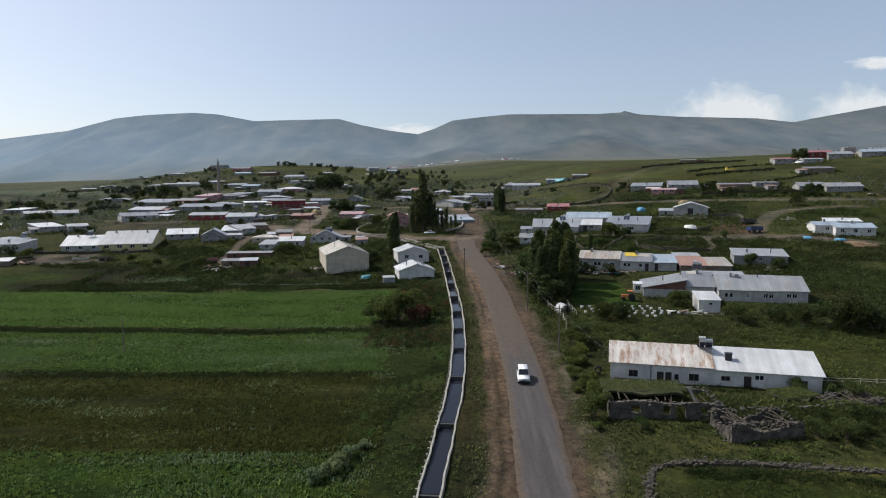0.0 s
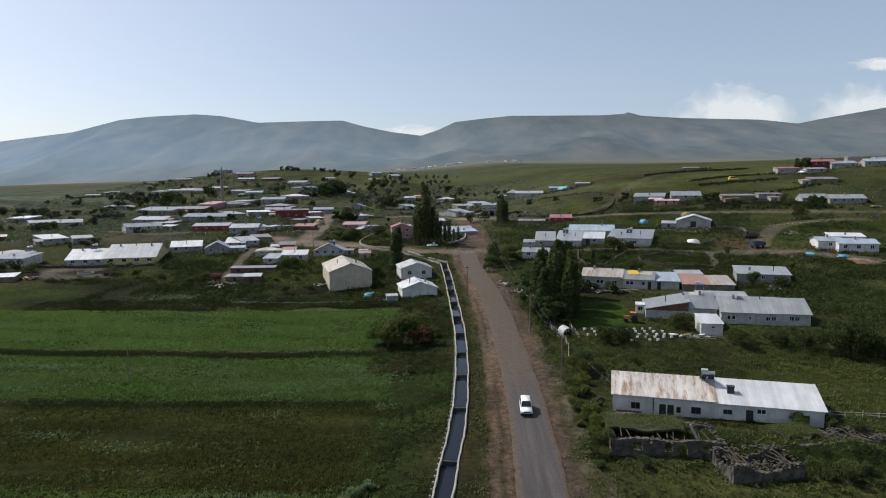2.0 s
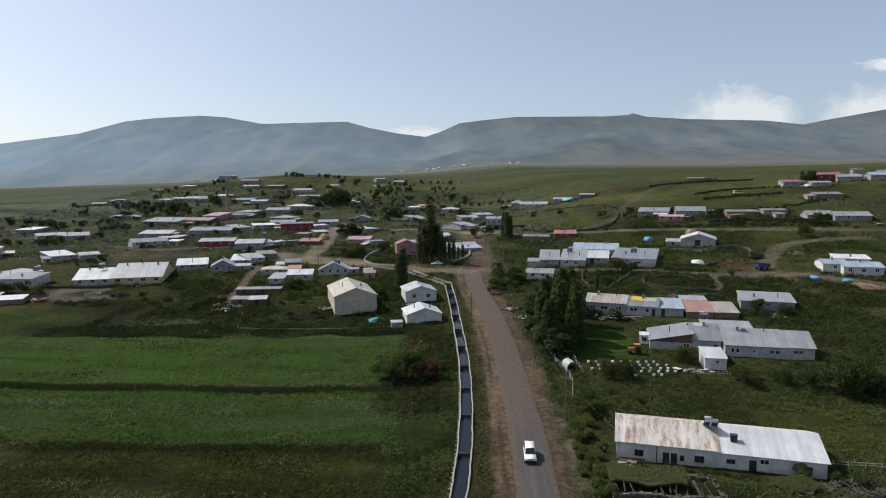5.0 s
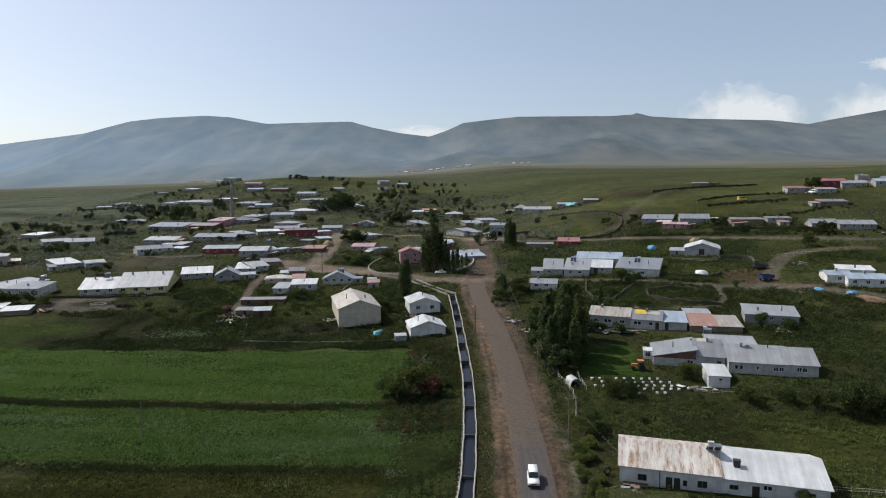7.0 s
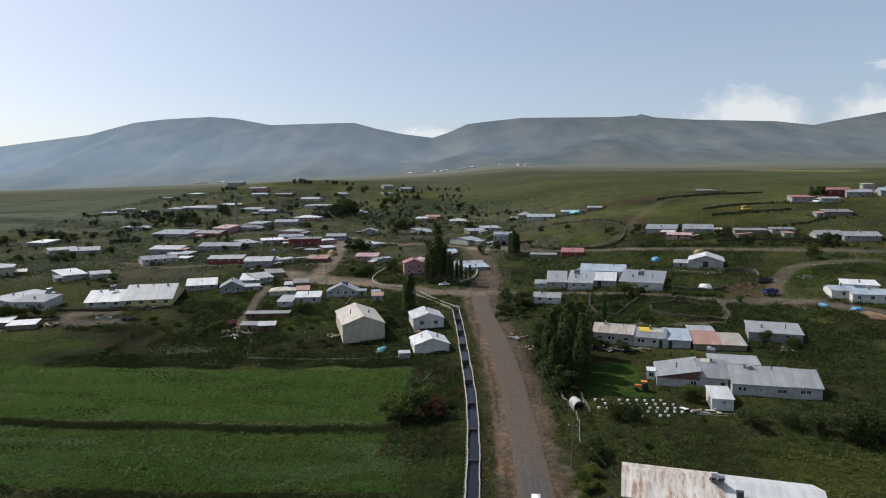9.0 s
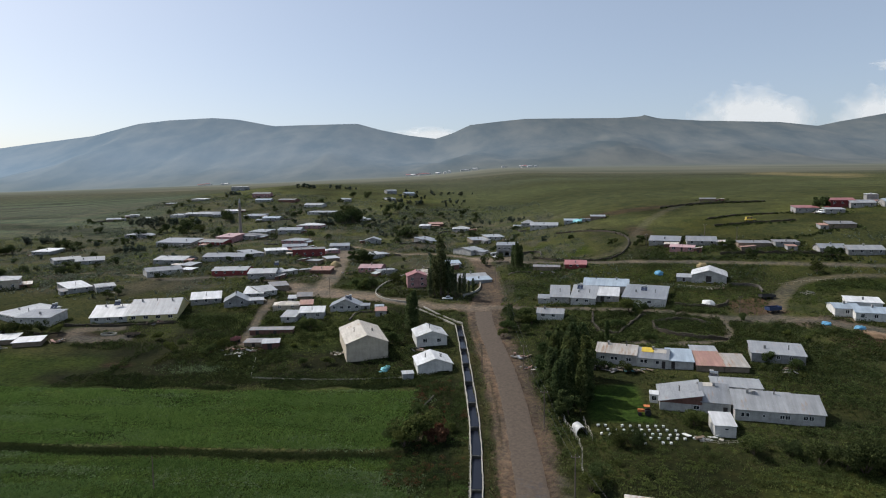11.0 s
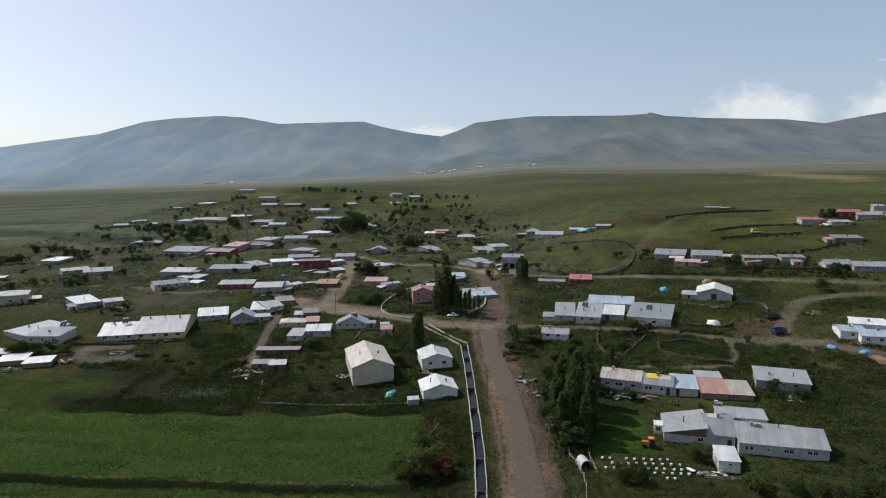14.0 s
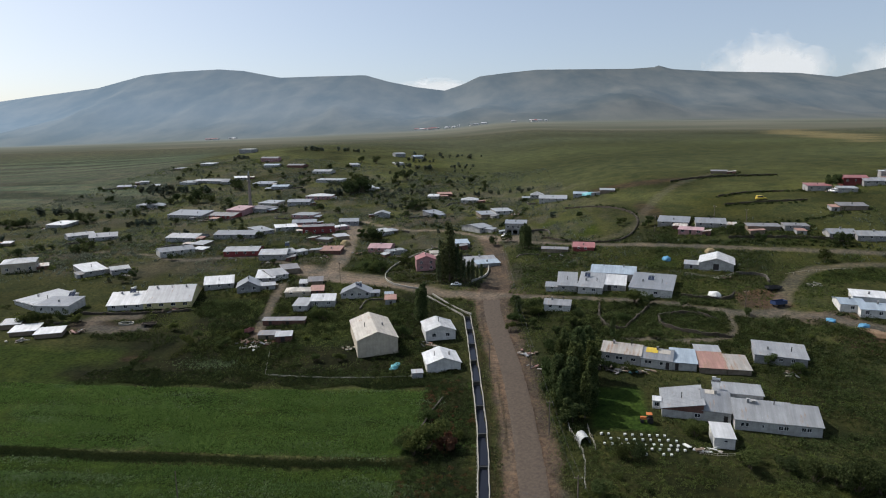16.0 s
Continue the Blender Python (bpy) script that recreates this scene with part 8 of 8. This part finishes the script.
roof_box("squat dark chimney on the white roof", 39.9, 88.2, -0.5, -14.3, 0.9, 0.7, 0.9, "iron")
roof_box("broad grey chimney on the farmhouse roof", 63.6, 138.2, 3.9, -12, 0.7, 0.9, 0.9, "greyw")


def heap(name, label, category, x, y, rx, ry, h, material, seed):
    bm = bmesh.new()
    bmesh.ops.create_icosphere(bm, subdivisions=3, radius=1.0)
    for v in bm.verts:
        d = 1 + 0.35 * noise.fractal(v.co * 1.7 + Vector((seed, 0, 0)), 1.0, 2.0, 4)
        v.co = Vector((v.co.x * rx * d, v.co.y * ry * d, max(-0.25, v.co.z * h * d)))
    for f in bm.faces:
        f.smooth = True
    ob = part(name, bm, material, None, label)
    ob.matrix_world = pose(x, y, ground(x, y), 0, 0, seed * 37 % 180)
    return tagged(ob, "", category)


heap("tarpaulin", "turquoise tarpaulin over a garden heap", "tarpaulin", -25.0, 168.4, 2.6, 1.2, 0.8, "tarpc", 2)
heap("tarpaulin", "blue tarpaulin over a stack by the lane", "tarpaulin", 110, 192.3, 1.8, 1.3, 0.9, "tarp", 3)
heap("tarpaulin", "blue tarpaulin over a small stack", "tarpaulin", 117.5, 188, 1.8, 1.2, 0.9, "tarp", 5)
heap("tarpaulin", "blue and pale tarpaulin over a hay stack", "tarpaulin", 78, 258, 2.4, 1.8, 1.5, "tarp", 7)
heap("tarpaulin", "turquoise tarpaulin over a stack on the slope", "tarpaulin", 70, 402, 5, 3, 2.2, "tarpc", 9)


def shelter(x, y, yaw, w, d, h):
    """An arched frame covered with sagging grey plastic."""
    ob = thing("plastic_shelter", "small arched shelter of grey plastic beside the fence", "shelter", pose(x, y, ground(x, y), 0, 0, yaw))
    r, n, m = random.Random(6), 12, 8
    bm = bmesh.new()
    for skin in (0.0, -0.05):
        rows = []
        for j in range(m + 1):
            sag = 1 - 0.05 * abs(math.sin(j * math.pi / 2)) * (skin == 0)
            rows.append([bm.verts.new(((w / 2 + skin) * math.cos(math.pi * i / n) * r.uniform(0.97, 1.03), d * j / m, -0.1 + (h + skin) * sag * math.sin(math.pi * i / n) ** 0.7 * r.uniform(0.97, 1.03))) for i in range(n + 1)])
        for p, q in zip(rows, rows[1:]):
            for i in range(n):
                bm.faces.new((p[i], p[i + 1], q[i + 1], q[i]))
    bmesh.ops.recalc_face_normals(bm, faces=bm.faces)
    part("cover", bm, "steelsoft", ob)
    for v in (0.04, d / 2, d - 0.04):
        bm = bmesh.new()
        pts = [(math.cos(math.pi * i / 10) * (w / 2 - 0.09), v, (h - 0.1) * math.sin(math.pi * i / 10) ** 0.7 - 0.1) for i in range(11)]
        for p, q in zip(pts, pts[1:]):
            tube(bm, p, q, 0.03, 0.03, 5)
        part("hoop", bm, "iron", ob)
    bm = bmesh.new()
    slab(bm, [(-w / 2 + 0.2, d - 0.1, 0.0), (w / 2 - 0.2, d - 0.1, 0.0), (w / 2 - 0.5, d - 0.1, h * 0.8), (-w / 2 + 0.5, d - 0.1, h * 0.8)], 0.05)
    part("end_sheet", bm, "steelsoft", ob)


shelter(23.4, 128.2, 12, 2.5, 3.2, 2.0)
heap("domed_tank", "low white domed tank in a yard", "tank", 83, 217, 2.4, 2.2, 1.6, "hive", 12)
heap("hay_mound", "dry hay stack in a yard", "hay", 97, 262, 2.4, 2.0, 1.8, "hay", 6)
heap("hay_mound", "brown hay stack beside the lane", "hay", -70, 306, 3.0, 2.4, 2.4, "hay", 8)
heap("soil_bank", "dark soil bank by the eastern yard", "soil", 118, 182, 6.0, 2.0, 1.2, "soil", 13)


def junk(label, x, y, n, seed, mats=("wood", "r_light", "r_redrust", "palewood")):
    r = random.Random(seed)
    ob = thing("scrap_pile", label, "scrap pile", pose(x, y, ground(x, y)))
    for k in range(n):
        bm = bmesh.new()
        a, b, c = r.uniform(0.5, 2.6), r.uniform(0.12, 0.9), r.uniform(0.05, 0.4)
        box(bm, -a / 2, a / 2, -b / 2, b / 2, 0, c)
        q = part("plank" if b < 0.4 else "sheet", bm, r.choice(mats), ob)
        q.matrix_local = pose(r.gauss(0, 1.5), r.gauss(0, 1.1), r.uniform(0, 0.6), r.uniform(-12, 12), r.uniform(-15, 15), r.uniform(0, 180))


junk("pile of boards and rusty sheets in the garden", -72, 185, 16, 1)
junk("pile of scrap boards in the garden", -76.5, 185, 12, 2, ("wood", "r_redrust", "brownw", "iron"))
junk("pale pallets stacked in the earth yard", -73.8, 181.2, 9, 21, ("palewood", "hive", "r_redrust"))
cart("dark red farm cart in the earth yard", -78.2, 193.2, 70, 3.2, 1.7, 1.7, "r_red")
low_wall("trough", "oval pale concrete trough in the farmyard", "trough", [(-127.6, 199.4), (-126.6, 200.9), (-123.8, 201.2), (-122.2, 200.2), (-123.0, 198.6), (-126.0, 198.2), (-127.6, 199.2)], 0.55, 0.3, "concrete")
junk("pile of old timber beside the road", 13.8, 175, 12, 3)
junk("scrap timber by the roadside", 14.5, 166.5, 10, 4)
junk("pale boards stacked by the shed", 48.3, 126.2, 12, 5, ("palewood", "hive", "wood"))
for k, (x, y) in enumerate(((32, 166.6), (35, 165.6), (38, 164.6), (41.2, 163.6), (44.5, 162.4))):
    junk("clutter of boards and sheets before the row houses", x, y, 11, 70 + k, ("wood", "r_dark", "stone", "iron", "stone", "palewood"))
junk("turquoise sheet and boards by the row house", 42.8, 162.8, 4, 7, ("tarpc", "wood"))
junk("old boards by the ruined house", 24, 86.5, 8, 8)
junk("scrap by the western sheds", -137, 190, 14, 9)
junk("scrap and timber in a yard", 92, 233, 10, 10, ("palewood", "wood"))
junk("pale poles on the slope", 121, 222, 10, 11, ("palewood", "concrete"))
junk("firewood and sheets by the lane", -60, 290, 12, 12)
junk("timber by the village square", -88, 244, 12, 13)
junk("boards along the hall's wall", -41.5, 180, 10, 14, ("palewood", "wood", "beige"))

YC = random.Random(88)
for hx, hy, yaw, L, D in HOUSES[:150]:
    if hy < 160 or hy > 450 or L < 7 or YC.random() < 0.6:
        continue
    a = radians(yaw)
    u, v = YC.uniform(0, L), -YC.uniform(2.5, 6)
    x, y = hx + u * math.cos(a) - v * math.sin(a), hy + u * math.sin(a) + v * math.cos(a)
    if clear_of(np.array([x]), np.array([y]), 1.5)[0]:
        junk("boards, sheets and clutter in a village yard", x, y, 9, YC.randrange(999), ("wood", "iron", "r_redrust", "palewood", "r_dark"))


def tyre(x, y):
    bm = bmesh.new()
    seg, ring = 16, 8
    vs = [[bm.verts.new(((0.42 + 0.13 * math.cos(b)) * math.cos(a), 0.13 * math.sin(b), (0.42 + 0.13 * math.cos(b)) * math.sin(a))) for b in (math.tau * j / ring for j in range(ring))] for a in (math.tau * i / seg for i in range(seg))]
    for i in range(seg):
        for j in range(ring):
            bm.faces.new((vs[i][j], vs[(i + 1) % seg][j], vs[(i + 1) % seg][(j + 1) % ring], vs[i][(j + 1) % ring]))
    ob = part("old_tyre", bm, "rubber", None, "old tyre leaning by the house")
    ob.matrix_world = pose(x, y, ground(x, y) + 0.75, 10, 0, 15) @ Matrix.Diagonal((1.3, 1.3, 1.3, 1))
    tagged(ob, "", "tyre")


tyre(21.8, 92.0)


def roof_patch(label, x, y, z, yaw, w, d, slope, material):
    bm = bmesh.new()
    slab(bm, [(0, 0, 0), (w, 0, 0), (w, d, d * slope), (0, d, d * slope)], 0.03)
    ob = part("roof_sheet", bm, material, None, label)
    ob.matrix_world = pose(x, y, z, 0, 0, yaw)
    tagged(ob, "", "roof sheet")


_gz = sum(ground(44.8 + u * math.cos(radians(-20)), 166.3 + u * math.sin(radians(-20))) for u in (0, 8.2, 4.1)) / 3
roof_patch("yellow sheet laid over a grey roof", 46.6, 168.0, _gz + 2.6 + 0.16 + 0.4235 * 2.45, -20, 3.2, 1.9, 0.4235, "r_yellow")
roof_patch("pale yellow sheet laid over a grey roof", 49.7, 166.9, _gz + 2.6 + 0.16 + 0.4235 * 2.45, -20, 3.2, 1.5, 0.4235, "r_cream")
roof_patch("cream sheet patch on the farmhouse roof", 54.2, 143.0, -0.8 + 3.0 + 0.16 + 0.385 * 5.15, -14, 2.6, 1.3, 0.385, "r_cream")


# minaret of the village mosque
def minaret(x, y, h):
    z = ground(x, y)
    ob = thing("minaret", "slender pale stone minaret beside the mosque", "minaret", pose(x, y, z))
    for name, a, b, r0, r1, material in (("base", -1, 6, 1.5, 1.4, "minw"), ("shaft", 6, h * 0.72, 1.0, 0.85, "minw"), ("balcony", h * 0.72, h * 0.72 + 1.1, 1.4, 1.4, "minw"), ("upper_shaft", h * 0.72 + 1.1, h * 0.88, 0.7, 0.65, "minw"), ("spire", h * 0.88, h, 0.75, 0.05, "r_grey")):
        bm = bmesh.new()
        tube(bm, (0, 0, a), (0, 0, b), r0, r1, 14)
        part(name, bm, material, ob)


minaret(-156, 402, 27.6)


def cable(label, a, b, sag):
    bm = bmesh.new()
    a, b = Vector(a), Vector(b)
    pts = [a.lerp(b, k / 10) - Vector((0, 0, sag * 4 * (k / 10) * (1 - k / 10))) for k in range(11)]
    for p, q in zip(pts, pts[1:]):
        tube(bm, p, q, 0.018, 0.018, 4)
    tagged(part("power_cable", bm, "iron", None, label), "", "cable")


LINE = [(17.9, 104.2, 8), (15.7, 132.4, 8.5), (13.9, 165.4, 7.5), (9.8, 262, 8.5)]
for p, q in zip(LINE, LINE[1:]):
    for off in (-0.6, 0.6):
        cable("thin dark power cable between two poles", (p[0] + off, p[1], ground(p[0], p[1]) + p[2] - 0.3), (q[0] + off, q[1], ground(q[0], q[1]) + q[2] - 0.3), 0.9)
cable("thin dark power cable to the white house", (17.9, 104.2, ground(17.9, 104.2) + 7.7), (24, 93, -0.9), 0.4)

# bench before the white house
bench = thing("bench", "long dark wooden bench against the white house", "bench", pose(23.2, 89.9, -4.35, 0, 0, -14.3) @ pose(0.5, -0.75, 0))
_bm = bmesh.new()
box(_bm, 0, 3.6, 0, 0.4, 0.40, 0.46)
part("seat", _bm, "wood", bench)
_bm = bmesh.new()
box(_bm, 0, 3.6, 0.38, 0.43, 0.5, 0.82)
part("backrest", _bm, "wood", bench)
for _u in (0.1, 1.75, 3.4):
    _bm = bmesh.new()
    box(_bm, _u, _u + 0.1, 0.02, 0.40, -0.4, 0.40)
    part("leg", _bm, "wood", bench)

# the next village, far across the plain
fr = random.Random(23)
for k in range(34):
    x = fr.uniform(-260, 230) if k < 26 else fr.uniform(-1000, -820)
    y = 2230 + fr.uniform(-60, 60) if k < 26 else 2160 + fr.uniform(-15, 15)
    far = thing("far_house", "tiny pale house far across the plain", "house", pose(x, y, ground(x, y) + 1.0, 0, 0, fr.uniform(-25, 25)), "houses of the next village")
    w, d, h = fr.uniform(9, 22), fr.uniform(8, 12), fr.uniform(3, 5)
    bm = bmesh.new()
    box(bm, -w / 2, w / 2, -d / 2, d / 2, -3, h)
    part("wall", bm, "white", far)
    bm = bmesh.new()
    for s in (-1, 1):
        slab(bm, [(-w / 2 - 0.4, s * (d / 2 + 0.4), h), (w / 2 + 0.4, s * (d / 2 + 0.4), h), (w / 2 + 0.4, 0, h + 2), (-w / 2 - 0.4, 0, h + 2)], 0.12)
    part("roof", bm, fr.choice(("r_white", "r_light", "r_red")), far)
